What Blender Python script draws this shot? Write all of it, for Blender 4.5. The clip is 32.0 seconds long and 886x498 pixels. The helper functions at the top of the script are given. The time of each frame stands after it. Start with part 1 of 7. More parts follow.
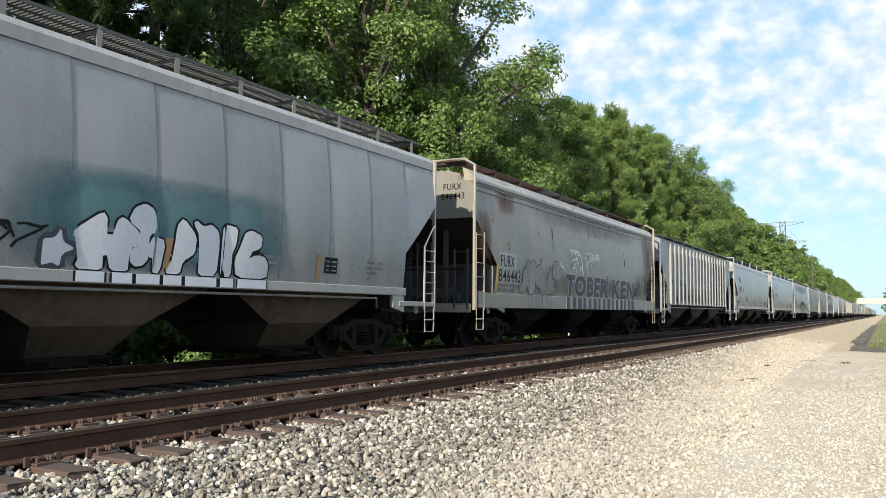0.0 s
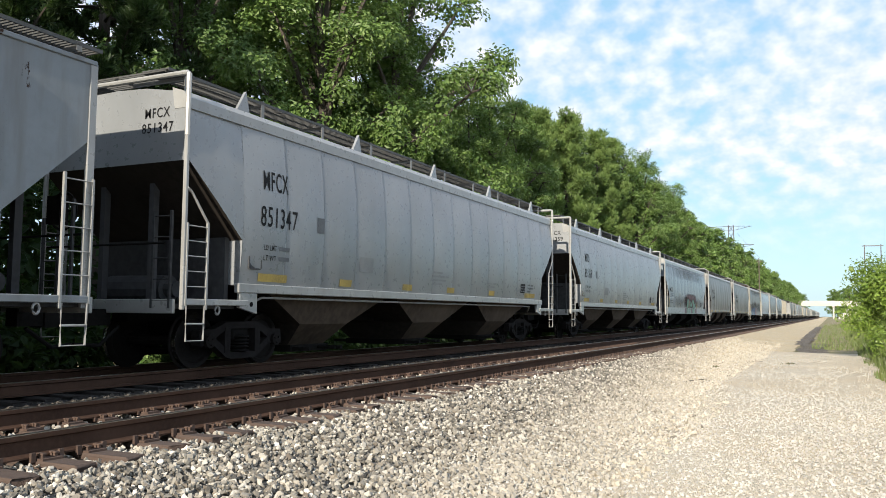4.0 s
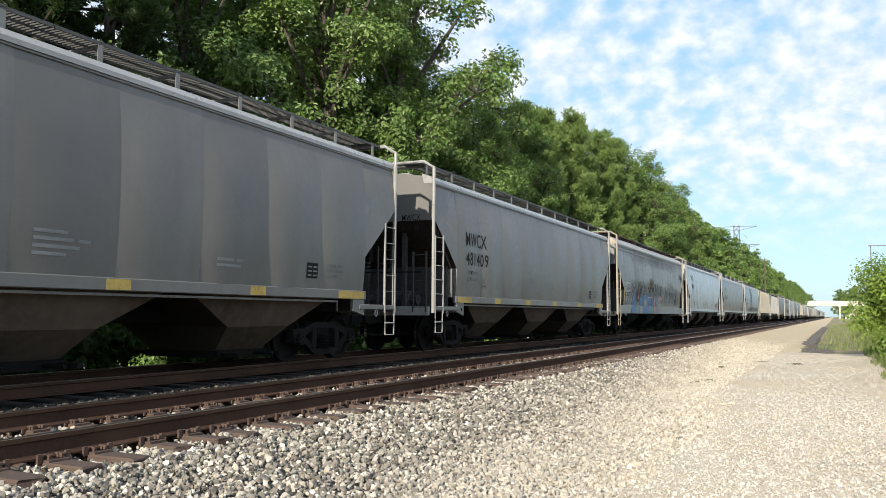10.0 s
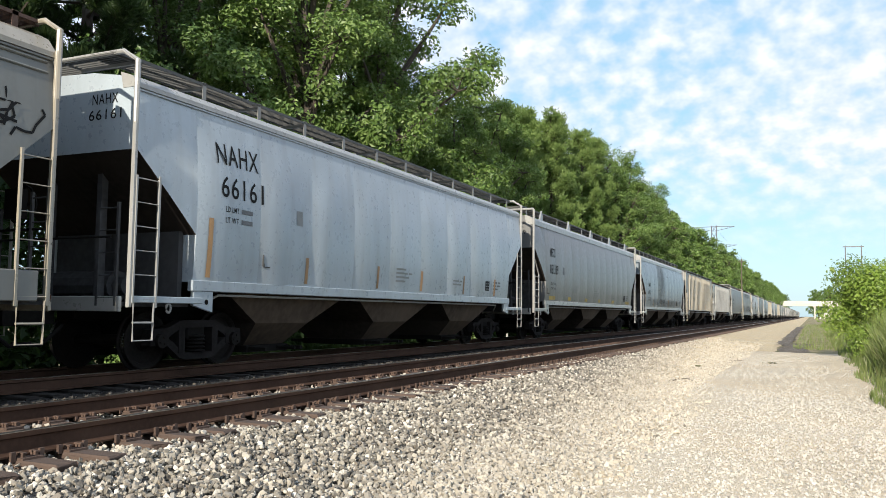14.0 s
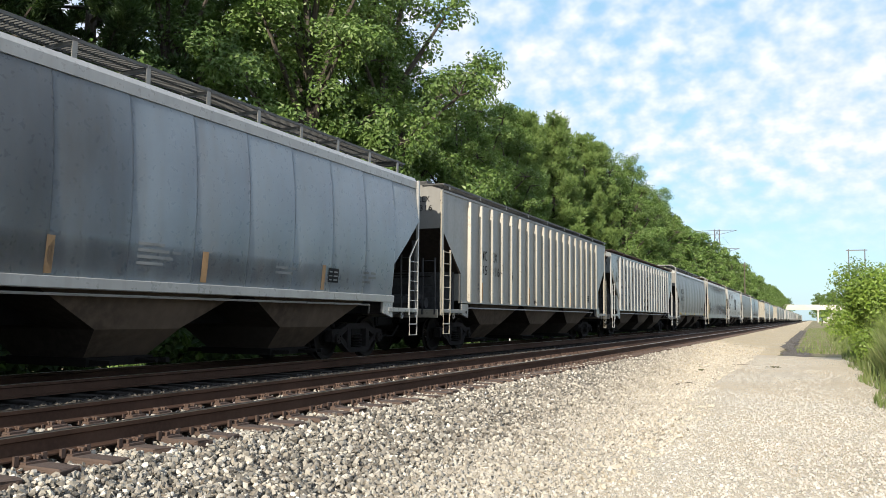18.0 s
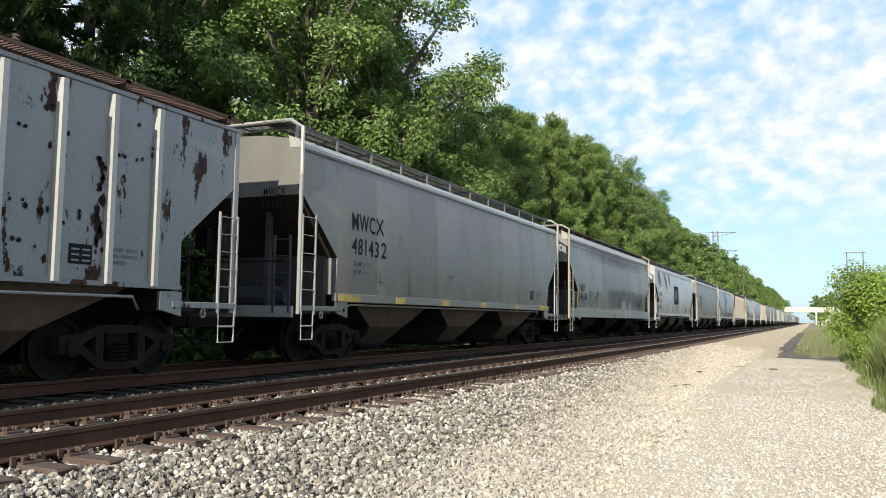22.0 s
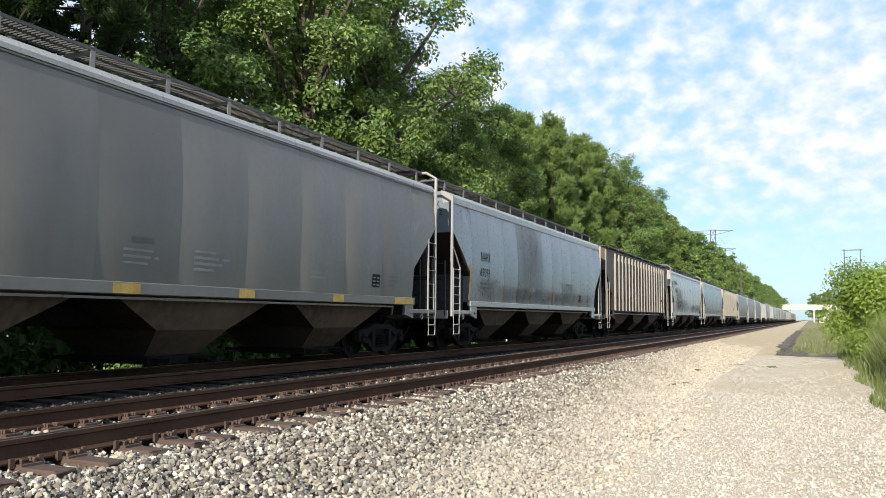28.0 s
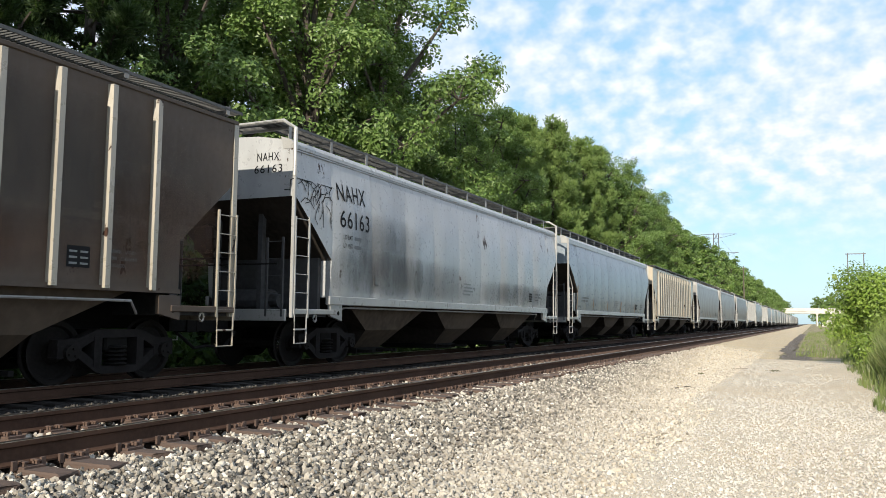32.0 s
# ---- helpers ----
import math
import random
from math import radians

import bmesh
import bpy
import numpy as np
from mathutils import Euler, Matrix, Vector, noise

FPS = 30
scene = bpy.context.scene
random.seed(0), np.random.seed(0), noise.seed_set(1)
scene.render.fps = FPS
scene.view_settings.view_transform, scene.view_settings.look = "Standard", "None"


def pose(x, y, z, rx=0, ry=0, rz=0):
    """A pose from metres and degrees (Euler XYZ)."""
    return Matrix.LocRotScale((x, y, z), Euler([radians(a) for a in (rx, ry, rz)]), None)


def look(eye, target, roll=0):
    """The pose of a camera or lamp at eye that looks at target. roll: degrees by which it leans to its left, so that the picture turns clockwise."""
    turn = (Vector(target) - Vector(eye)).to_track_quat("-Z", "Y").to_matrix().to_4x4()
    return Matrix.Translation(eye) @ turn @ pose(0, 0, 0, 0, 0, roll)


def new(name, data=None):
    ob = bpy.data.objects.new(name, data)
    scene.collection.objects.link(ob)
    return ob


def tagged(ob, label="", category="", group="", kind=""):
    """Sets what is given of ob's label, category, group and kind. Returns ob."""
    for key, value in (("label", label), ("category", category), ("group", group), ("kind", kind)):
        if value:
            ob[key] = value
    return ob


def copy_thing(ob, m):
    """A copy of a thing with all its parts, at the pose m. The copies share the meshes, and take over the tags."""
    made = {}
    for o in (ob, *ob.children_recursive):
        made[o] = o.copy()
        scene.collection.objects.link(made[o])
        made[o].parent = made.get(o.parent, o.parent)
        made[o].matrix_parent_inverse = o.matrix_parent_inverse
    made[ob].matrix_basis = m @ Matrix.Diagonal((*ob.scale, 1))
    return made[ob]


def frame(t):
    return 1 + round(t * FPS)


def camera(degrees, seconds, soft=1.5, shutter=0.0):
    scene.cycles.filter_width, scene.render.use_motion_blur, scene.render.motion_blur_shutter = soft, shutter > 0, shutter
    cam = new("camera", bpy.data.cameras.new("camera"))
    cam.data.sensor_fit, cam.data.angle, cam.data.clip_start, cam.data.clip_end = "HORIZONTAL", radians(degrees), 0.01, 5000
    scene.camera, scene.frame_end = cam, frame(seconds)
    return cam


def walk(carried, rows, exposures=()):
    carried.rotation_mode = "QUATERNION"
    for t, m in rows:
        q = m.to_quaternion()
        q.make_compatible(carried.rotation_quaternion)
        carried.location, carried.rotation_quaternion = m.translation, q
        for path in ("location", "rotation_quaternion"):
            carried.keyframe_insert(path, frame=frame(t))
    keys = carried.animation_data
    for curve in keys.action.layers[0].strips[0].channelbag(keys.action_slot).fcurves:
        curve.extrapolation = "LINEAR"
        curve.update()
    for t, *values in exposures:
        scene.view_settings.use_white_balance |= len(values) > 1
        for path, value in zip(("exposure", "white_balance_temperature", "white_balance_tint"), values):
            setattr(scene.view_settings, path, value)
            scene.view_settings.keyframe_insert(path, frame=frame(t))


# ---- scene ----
cam = camera(57.46, 32.0, soft=0.55)
RAIL_Z = 0.60                       # top of rail over the gravel path
EYE = Vector((0.0, 0.0, RAIL_Z + 0.962))

# seconds, degrees to the left of the track, degrees up, roll
PATH = [
    (0, 28.69, 4.36, 0.47), (0.5, 28.43, 4.61, -0.32), (1, 28.33, 4.65, 0.83), (1.5, 27.53, 4.38, -0.03),
    (2, 27.04, 4.56, 0.18), (2.5, 26.71, 4.78, 0.25), (3, 26.07, 4.85, 0.62), (3.5, 25.58, 4.72, 0.45),
    (5.5, 25.47, 4.26, 0.67), (6, 25.62, 4.32, 0.62), (6.5, 25.60, 4.40, 0.50), (7, 25.73, 4.16, 0.55),
    (7.5, 26.01, 3.83, 0.62), (8, 25.91, 4.03, 0.71), (8.5, 25.95, 4.39, 0.81), (9, 25.78, 4.56, 0.64),
    (9.5, 25.66, 4.60, 0.63), (10, 25.85, 4.59, 0.36), (10.5, 25.75, 4.71, 0.28), (11, 25.73, 4.43, 0.18),
    (11.5, 25.62, 4.56, 0.58), (12, 25.39, 4.71, 0.69), (12.5, 25.16, 4.80, 0.74), (13, 24.82, 4.70, 0.68),
    (13.5, 24.70, 4.47, 0.67), (14, 24.42, 4.47, 0.64), (14.5, 24.48, 4.69, 0.60), (16.5, 24.90, 4.01, 0.15),
    (17, 24.76, 4.15, 0.23), (17.5, 24.71, 4.39, 0.44), (18, 24.61, 4.75, 0.60), (18.5, 24.44, 4.93, 0.46),
    (19, 24.40, 4.85, 0.21), (19.5, 24.36, 4.61, 0.33), (20, 24.30, 4.60, 0.39), (20.5, 24.41, 4.68, 0.44),
    (21, 24.43, 4.85, 0.34), (21.5, 24.33, 4.89, 0.51), (22, 24.51, 4.83, 0.79), (22.5, 24.44, 4.86, 0.65),
    (23, 24.52, 4.95, 0.66), (23.5, 24.41, 5.12, 0.57), (24, 24.30, 5.13, 0.65), (24.5, 24.44, 4.80, 0.51),
    (25, 24.61, 4.76, 0.32), (25.5, 24.38, 4.89, 0.32), (27.5, 24.30, 4.80, 0.41), (28, 24.36, 4.81, 0.44),
    (28.5, 24.36, 5.11, 0.39), (29, 24.52, 5.13, 0.49), (29.5, 24.48, 5.03, 0.71), (30, 24.58, 4.84, 0.66),
    (30.5, 24.56, 4.88, 0.59), (31, 24.30, 5.06, 0.59), (31.5, 24.44, 5.05, 0.55), (32, 24.55, 5.03, 0.55),
]

def aim(yaw, up, roll):
    a, b = radians(yaw), radians(up)
    way = Vector((-math.sin(a) * math.cos(b), math.cos(a) * math.cos(b), math.sin(b)))
    return look(EYE, EYE + way, roll)


walk(cam, [(t, aim(a, b, c)) for t, a, b, c in PATH])
scene.view_settings.exposure = 0.60

# ---- light ----
SUN_AZ = radians(-3.2)     # from behind the camera, grazing the side of the train
SUN_EL = radians(23.0)
to_sun = Vector((-math.sin(SUN_AZ) * math.cos(SUN_EL), -math.cos(SUN_AZ) * math.cos(SUN_EL), math.sin(SUN_EL)))
sun = new("sun", bpy.data.lights.new("sun", "SUN"))
sun.data.energy, sun.data.angle, sun.data.color = 5.0, radians(0.53), (1.0, 0.91, 0.76)
sun.matrix_world = look((0, 0, 60), Vector((0, 0, 60)) - to_sun)


class Nodes:
    """Short hand for a node tree."""

    def __init__(self, tree):
        self.t = tree

    def add(self, kind, **kw):
        n = self.t.nodes.new(kind)
        for k, v in kw.items():
            n.inputs[k.replace("_", " ")].default_value = v
        return n

    def link(self, a, out, b, inp):
        self.t.links.new(a.outputs[out], b.inputs[inp])

    def noise(self, vec, scale, detail=4.0, rough=0.55, out="Fac"):
        n = self.add("ShaderNodeTexNoise", Scale=scale, Detail=detail, Roughness=rough)
        if vec is not None:
            self.t.links.new(vec, n.inputs["Vector"])
        return n.outputs[out]

    def ramp(self, fac, stops):
        n = self.t.nodes.new("ShaderNodeValToRGB")
        e = n.color_ramp.elements
        while len(e) < len(stops):
            e.new(0.5)
        for el, (pos, col) in zip(e, stops):
            el.position = pos
            el.color = (*col, 1) if isinstance(col, tuple) else (col, col, col, 1)
        self.t.links.new(fac, n.inputs["Fac"])
        return n.outputs["Color"]

    def mix(self, fac, a, b, kind="MIX"):
        n = self.t.nodes.new("ShaderNodeMix")
        n.data_type, n.blend_type = "RGBA", kind
        for sock, v in ((n.inputs[0], fac), (n.inputs[6], a), (n.inputs[7], b)):
            if isinstance(v, (int, float)):
                sock.default_value = v if sock == n.inputs[0] else (v, v, v, 1)
            elif isinstance(v, tuple):
                sock.default_value = (*v, 1)
            else:
                self.t.links.new(v, sock)
        return n.outputs[2]

    def math(self, op, a, b=0.0, clamp=False):
        n = self.t.nodes.new("ShaderNodeMath")
        n.operation, n.use_clamp = op, clamp
        for sock, v in zip(n.inputs, (a, b)):
            if isinstance(v, (int, float)):
                sock.default_value = v
            else:
                self.t.links.new(v, sock)
        return n.outputs[0]

    def mapped(self, vec, scale=(1, 1, 1), loc=(0, 0, 0)):
        n = self.t.nodes.new("ShaderNodeMapping")
        n.inputs["Scale"].default_value, n.inputs["Location"].default_value = scale, loc
        self.t.links.new(vec, n.inputs["Vector"])
        return n.outputs["Vector"]


# ---- sky: blue with broken small cloud ----
world = bpy.data.worlds.new("sky")
scene.world = world
world.use_nodes = True
world.node_tree.nodes.clear()
W = Nodes(world.node_tree)
coord = W.add("ShaderNodeTexCoord").outputs["Generated"]
sky = W.t.nodes.new("ShaderNodeTexSky")
sky.sky_type, sky.sun_disc = "NISHITA", False
sky.sun_elevation, sky.sun_rotation = SUN_EL, math.pi + SUN_AZ
sky.air_density, sky.dust_density, sky.ozone_density = 1.0, 0.6, 1.5
sep = W.add("ShaderNodeSeparateXYZ")
W.t.links.new(coord, sep.inputs[0])
up = W.math("MAXIMUM", sep.outputs["Z"], 0.02)
flat = W.add("ShaderNodeCombineXYZ")
W.t.links.new(W.math("DIVIDE", sep.outputs["X"], W.math("ADD", up, 0.60)), flat.inputs[0])
W.t.links.new(W.math("DIVIDE", sep.outputs["Y"], W.math("ADD", up, 0.60)), flat.inputs[1])
deck = W.mapped(flat.outputs[0], (1.0, 1.0, 1.0), (3.1, 1.7, 0.0))
puffs = W.noise(deck, 24.0, 3.5, 0.45)
banks = W.noise(deck, 2.2, 3.0, 0.5)
cover = W.math("ADD", W.math("MULTIPLY", puffs, 0.75), W.math("MULTIPLY", banks, 0.5))
mask = W.ramp(cover, [(0.46, 0.0), (0.62, 0.62), (0.76, 1.0)])
fade = W.ramp(sep.outputs["Z"], [(0.05, 0.0), (0.17, 1.0)])
mask = W.math("MULTIPLY", mask, fade)
glow = W.ramp(W.noise(deck, 24.0, 3.0, 0.6), [(0.35, (6.6, 7.2, 9.3)), (0.68, (8.9, 9.15, 10.4))])
pale = W.mix(0.55, sky.outputs[0], (4.8, 8.1, 10.6))
bg = W.add("ShaderNodeBackground", Strength=0.080)
W.t.links.new(W.mix(mask, pale, glow), bg.inputs["Color"])
W.link(bg, 0, W.add("ShaderNodeOutputWorld"), 0)


# ---- materials ----
def material(name):
    m = bpy.data.materials.new(name)
    m.use_nodes = True
    n = Nodes(m.node_tree)
    return m, n, m.node_tree.nodes["Principled BSDF"]


def bumped(n, bsdf, height, strength, dist=0.02):
    b = n.add("ShaderNodeBump", Strength=strength, Distance=dist)
    n.t.links.new(height, b.inputs["Height"])
    n.link(b, 0, bsdf, "Normal")


def plain(name, col, rough=0.6, metal=0.0, vary=0.25, scale=6.0, bump=0.15, other=None, spec=0.5):
    """A surface with two scales of variation in its own colour."""
    m, n, s = material(name)
    v = n.add("ShaderNodeTexCoord").outputs["Object"]
    dark = other or tuple(c * (1 - vary) for c in col)
    lite = tuple(min(1, c * (1 + 0.4 * vary)) for c in col)
    c1 = n.mix(n.ramp(n.noise(v, scale * 0.2), [(0.35, 0.0), (0.65, 1.0)]), col, dark)
    c2 = n.mix(n.ramp(n.noise(v, scale * 3), [(0.4, 0.0), (0.7, 0.6)]), c1, lite)
    n.t.links.new(c2, s.inputs["Base Color"])
    s.inputs["Roughness"].default_value, s.inputs["Metallic"].default_value = rough, metal
    s.inputs["Specular IOR Level"].default_value = spec
    bumped(n, s, n.noise(v, scale * 4), bump)
    return m


def paint(name, col, grime=0.35, rust=0.0, dirt=(0.10, 0.085, 0.07), seed=0.0, rough=0.27, spec=0.8):
    """Old car paint: blotches, streaks that run down, dirt and rust."""
    m, n, s = material(name)
    col = tuple(0.88 * x for x in col)
    v0 = n.add("ShaderNodeTexCoord").outputs["Object"]
    info = n.t.nodes.new("ShaderNodeObjectInfo").outputs["Random"]
    off = n.add("ShaderNodeCombineXYZ")
    n.t.links.new(n.math("MULTIPLY", info, 60.0), off.inputs[1])
    add = n.t.nodes.new("ShaderNodeVectorMath")
    n.t.links.new(n.mapped(v0, (1, 1, 1), (seed, seed * 1.7, 0)), add.inputs[0])
    n.link(off, 0, add, 1)
    v = add.outputs[0]
    big = n.noise(n.mapped(v, (1, 0.35, 0.5)), 1.0, 3)
    streak = n.noise(n.mapped(v, (1, 2.6, 0.34)), 1.5, 5, 0.6)
    fine = n.noise(v, 9.0, 5, 0.6)
    c = n.mix(n.ramp(big, [(0.35, 0.0), (0.7, 1.0)]), col, tuple(x * 0.80 for x in col))
    c = n.mix(n.math("MULTIPLY", n.ramp(streak, [(0.46, 0.0), (0.75, 1.0)]), grime), c, dirt)
    c = n.mix(n.math("MULTIPLY", n.ramp(fine, [(0.45, 0.0), (0.8, 1.0)]), 0.25 + 0.4 * grime), c, tuple(x * 0.72 for x in col))
    if rust:
        spots = n.math("MULTIPLY", n.noise(n.mapped(v, (1, 1.7, 0.8)), 1.3, 7, 0.68), n.math("ADD", n.math("MULTIPLY", streak, 0.7), 0.70))
        scab = n.ramp(spots, [(0.70 - 0.13 * rust, 0.0), (0.72 - 0.13 * rust, 1.0)])
        c = n.mix(scab, c, n.ramp(fine, [(0.35, (0.018, 0.012, 0.010)), (0.75, (0.062, 0.029, 0.018))]))
    n.t.links.new(c, s.inputs["Base Color"])
    s.inputs["Specular IOR Level"].default_value = spec
    if rust:          # bare rust has no gloss
        n.t.links.new(n.math("SUBTRACT", spec, n.math("MULTIPLY", scab, 0.9 * spec)), s.inputs["Specular IOR Level"])
    n.t.links.new(n.ramp(fine, [(0.2, rough - 0.06), (0.8, rough + 0.14)]), s.inputs["Roughness"])
    dents = n.math("ADD", n.math("MULTIPLY", n.noise(n.mapped(v, (1, 0.9, 0.35)), 1.0, 2), 1.0), n.math("MULTIPLY", fine, 0.05))
    bumped(n, s, dents, 0.13, 0.10)
    return m


M = {}
M["white"] = paint("white_car_paint", (0.262, 0.273, 0.282), 0.22, 0.0)
M["silver"] = paint("pale_grey_car_paint", (0.27, 0.283, 0.293), 0.28, 0.0, seed=5)
M["grey"] = paint("warm_grey_car_paint", (0.166, 0.161, 0.151), 0.3, 0.0, seed=9, rough=0.34, spec=0.5)
M["dull"] = paint("dull_grey_car_paint", (0.232, 0.227, 0.213), 0.4, 0.0, seed=3, rough=0.34, spec=0.5)
M["blue"] = paint("faded_blue_grey_car_paint", (0.19, 0.232, 0.272), 0.35, 0.0, seed=13)
M["tan"] = paint("stained_tan_grey_car_paint", (0.225, 0.218, 0.19), 0.3, 0.12, seed=17, rough=0.34, spec=0.5)
M["green"] = paint("greenish_grey_car_paint", (0.192, 0.198, 0.186), 0.4, 0.12, seed=21, rough=0.34, spec=0.5)
M["rusty"] = paint("rust_spotted_white_car_paint", (0.24, 0.265, 0.285), 0.3, 1.15, seed=25)
M["bright"] = paint("bright_white_car_paint", (0.41, 0.42, 0.425), 0.3, 0.08, seed=85)
M["bright2"] = paint("dull_bright_sheet_paint", (0.37, 0.38, 0.385), 0.35, 0.0, seed=89)
M["stone_grey"] = paint("plain_grey_car_paint", (0.168, 0.170, 0.170), 0.3, 0.0, seed=93, rough=0.3, spec=0.6)
M["chalk"] = paint("chalky_blue_white_car_paint", (0.178, 0.200, 0.214), 0.4, 0.5, seed=81)
M["worn"] = paint("worn_blue_white_car_paint", (0.225, 0.247, 0.262), 0.55, 0.35, seed=29, rough=0.34, spec=0.55)
M["brown"] = paint("grimy_brown_grey_car_paint", (0.096, 0.070, 0.052), 0.4, 0.12, seed=33, rough=0.5, spec=0.25)
M["beige"] = paint("beige_car_paint", (0.40, 0.345, 0.26), 0.3, 0.0, seed=37)
M["maroon"] = paint("rust_brown_panel_paint", (0.070, 0.034, 0.026), 0.5, 0.2, seed=41, rough=0.55, spec=0.2)
M["trim"] = paint("white_trim_paint", (0.35, 0.348, 0.335), 0.35, 0.0, seed=45)
M["cream"] = paint("cream_trim_paint", (0.36, 0.325, 0.26), 0.45, 0.12, seed=49)
M["under"] = plain("dirty_hopper_steel", (0.092, 0.070, 0.052), 0.9, 0.0, 0.5, 2.0, spec=0.1)
# Dark tone that carries the shade under the car.
M["slope"] = plain("shade_dark_slope_sheet", (0.040, 0.034, 0.030), 0.95, 0.0, 0.45, 3.0, spec=0.05)
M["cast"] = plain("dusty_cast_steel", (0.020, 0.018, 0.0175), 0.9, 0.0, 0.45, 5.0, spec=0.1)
# Dark grey: the shade below the slope sheets is put into the colour.
M["end_steel"] = plain("dark_end_steel", (0.060, 0.060, 0.062), 0.8, 0.0, 0.45, 3.0, spec=0.2)
# Near-black steel; the bays of the deep-sill cars use it too.
M["truck"] = plain("near_black_cast_steel", (0.012, 0.0112, 0.0105), 0.9, 0.0, 0.4, 6.0, spec=0.08)
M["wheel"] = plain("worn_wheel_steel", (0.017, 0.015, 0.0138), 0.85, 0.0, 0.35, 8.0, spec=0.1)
M["tread"] = plain("polished_wheel_tread", (0.45, 0.43, 0.41), 0.25, 1.0, 0.15, 8.0)
M["walkway"] = plain("galvanised_grating", (0.075, 0.075, 0.073), 0.6, 0.2, 0.3, 4.0)
M["rust"] = plain("rusted_grating", (0.085, 0.050, 0.039), 0.85, 0.0, 0.5, 4.0)
M["black"] = plain("black_lettering", (0.010, 0.0105, 0.0115), 0.7, 0, 0.3, 12, spec=0.15)
M["faded"] = plain("faded_lettering", (0.12, 0.125, 0.13), 0.6, 0, 0.4, 12)
M["yellow"] = plain("faded_yellow_stripe", (0.46, 0.32, 0.07), 0.55, 0, 0.5, 9)
M["orange"] = plain("faded_orange_stripe", (0.34, 0.20, 0.09), 0.6, 0, 0.4, 9)
M["rail"] = plain("rusty_rail_steel", (0.066, 0.037, 0.025), 0.85, 0.0, 0.35, 8.0, spec=0.15)
M["railtop"] = plain("worn_rail_head", (0.32, 0.30, 0.28), 0.28, 1.0, 0.25, 5.0)
M["plate"] = plain("rusty_tie_plate", (0.085, 0.052, 0.038), 0.85, 0.0, 0.4, 12.0)
M["mark_white"] = plain("white_spray_paint", (0.60, 0.62, 0.66), 0.6, 0, 0.15, 5)
M["mark_teal"] = plain("teal_spray_mist", (0.15, 0.25, 0.28), 0.6, 0, 0.3, 3)
M["mark_navy"] = plain("navy_spray_paint", (0.045, 0.05, 0.065), 0.6, 0, 0.3, 5)
M["mark_green"] = plain("mint_spray_paint", (0.13, 0.26, 0.20), 0.6, 0, 0.3, 4)
M["mark_plum"] = plain("plum_spray_paint", (0.13, 0.085, 0.10), 0.6, 0, 0.3, 4)
M["mark_blue"] = plain("blue_spray_paint", (0.07, 0.16, 0.31), 0.6, 0, 0.35, 4)
M["mark_pink"] = plain("pink_spray_paint", (0.33, 0.18, 0.185), 0.6, 0, 0.3, 4)
M["mark_pale"] = plain("pale_grey_spray_paint", (0.29, 0.30, 0.31), 0.6, 0, 0.25, 4)
M["mark_grey"] = plain("grey_spray_paint", (0.20, 0.205, 0.20), 0.6, 0, 0.3, 4)
M["soil"] = paint("soiled_brown_sheet_paint", (0.072, 0.053, 0.041), 0.5, 0.1, seed=54, rough=0.5, spec=0.25)
M["grime"] = paint("grimy_dark_blue_sheet_paint", (0.12, 0.14, 0.16), 0.5, 0.0, seed=53)
M["skyblue"] = paint("light_blue_grey_car_paint", (0.40, 0.46, 0.51), 0.3, 0.0, seed=73)
M["skyblue2"] = paint("dull_light_blue_sheet_paint", (0.36, 0.415, 0.465), 0.35, 0.0, seed=77)
M["blue2"] = paint("dull_blue_sheet_paint", (0.175, 0.213, 0.25), 0.45, 0.0, seed=57)
M["silver2"] = paint("dull_pale_grey_sheet_paint", (0.245, 0.258, 0.268), 0.35, 0.0, seed=69)
M["grey2"] = paint("dull_warm_grey_sheet_paint", (0.140, 0.136, 0.128), 0.3, 0.0, seed=61, rough=0.34, spec=0.5)
M["white2"] = paint("dull_white_sheet_paint", (0.242, 0.252, 0.262), 0.3, 0.0, seed=65)
M["scab"] = plain("dark_rust_scab", (0.024, 0.0145, 0.0115), 0.9, 0, 0.5, 9, spec=0.1)
M["streak"] = plain("dark_rust_streak", (0.085, 0.05, 0.035), 0.85, 0, 0.4, 6)
M["bar"] = plain("pale_stencil_bar", (0.20, 0.21, 0.21), 0.6, 0, 0.3, 14)


def stain(name, col, most=0.8, grain=(1.0, 3.0, 0.7), scale=2.0, low=0.30, high=0.62):
    """A thin coat that lets the paint below show: densest in the middle of its field, uneven, and gone at the edges."""
    m, n, s = material(name)
    tex = n.add("ShaderNodeTexCoord")
    sep = n.add("ShaderNodeSeparateXYZ")
    n.link(tex, "Generated", sep, 0)
    near = []
    for axis in ("Y", "Z"):
        t = n.math("SUBTRACT", n.math("MULTIPLY", sep.outputs[axis], 2.0), 1.0)
        near.append(n.math("SUBTRACT", 1.0, n.math("MULTIPLY", t, t)))
    dense = n.math("MULTIPLY", near[0], near[1])
    dense = n.math("MULTIPLY", n.math("POWER", dense, 0.6), n.math("ADD", n.noise(n.mapped(tex.outputs["Object"], grain), scale, 5, 0.6), 0.12))
    s.inputs["Base Color"].default_value = (*col, 1)
    s.inputs["Roughness"].default_value = 0.7
    clear = n.add("ShaderNodeBsdfTransparent")
    mx = n.t.nodes.new("ShaderNodeMixShader")
    n.t.links.new(n.math("MULTIPLY", n.ramp(dense, [(low, 0.0), (high, 1.0)]), most), mx.inputs[0])
    n.link(clear, 0, mx, 1)
    n.link(s, 0, mx, 2)
    n.t.links.new(mx.outputs[0], n.t.nodes["Material Output"].inputs["Surface"])
    return m


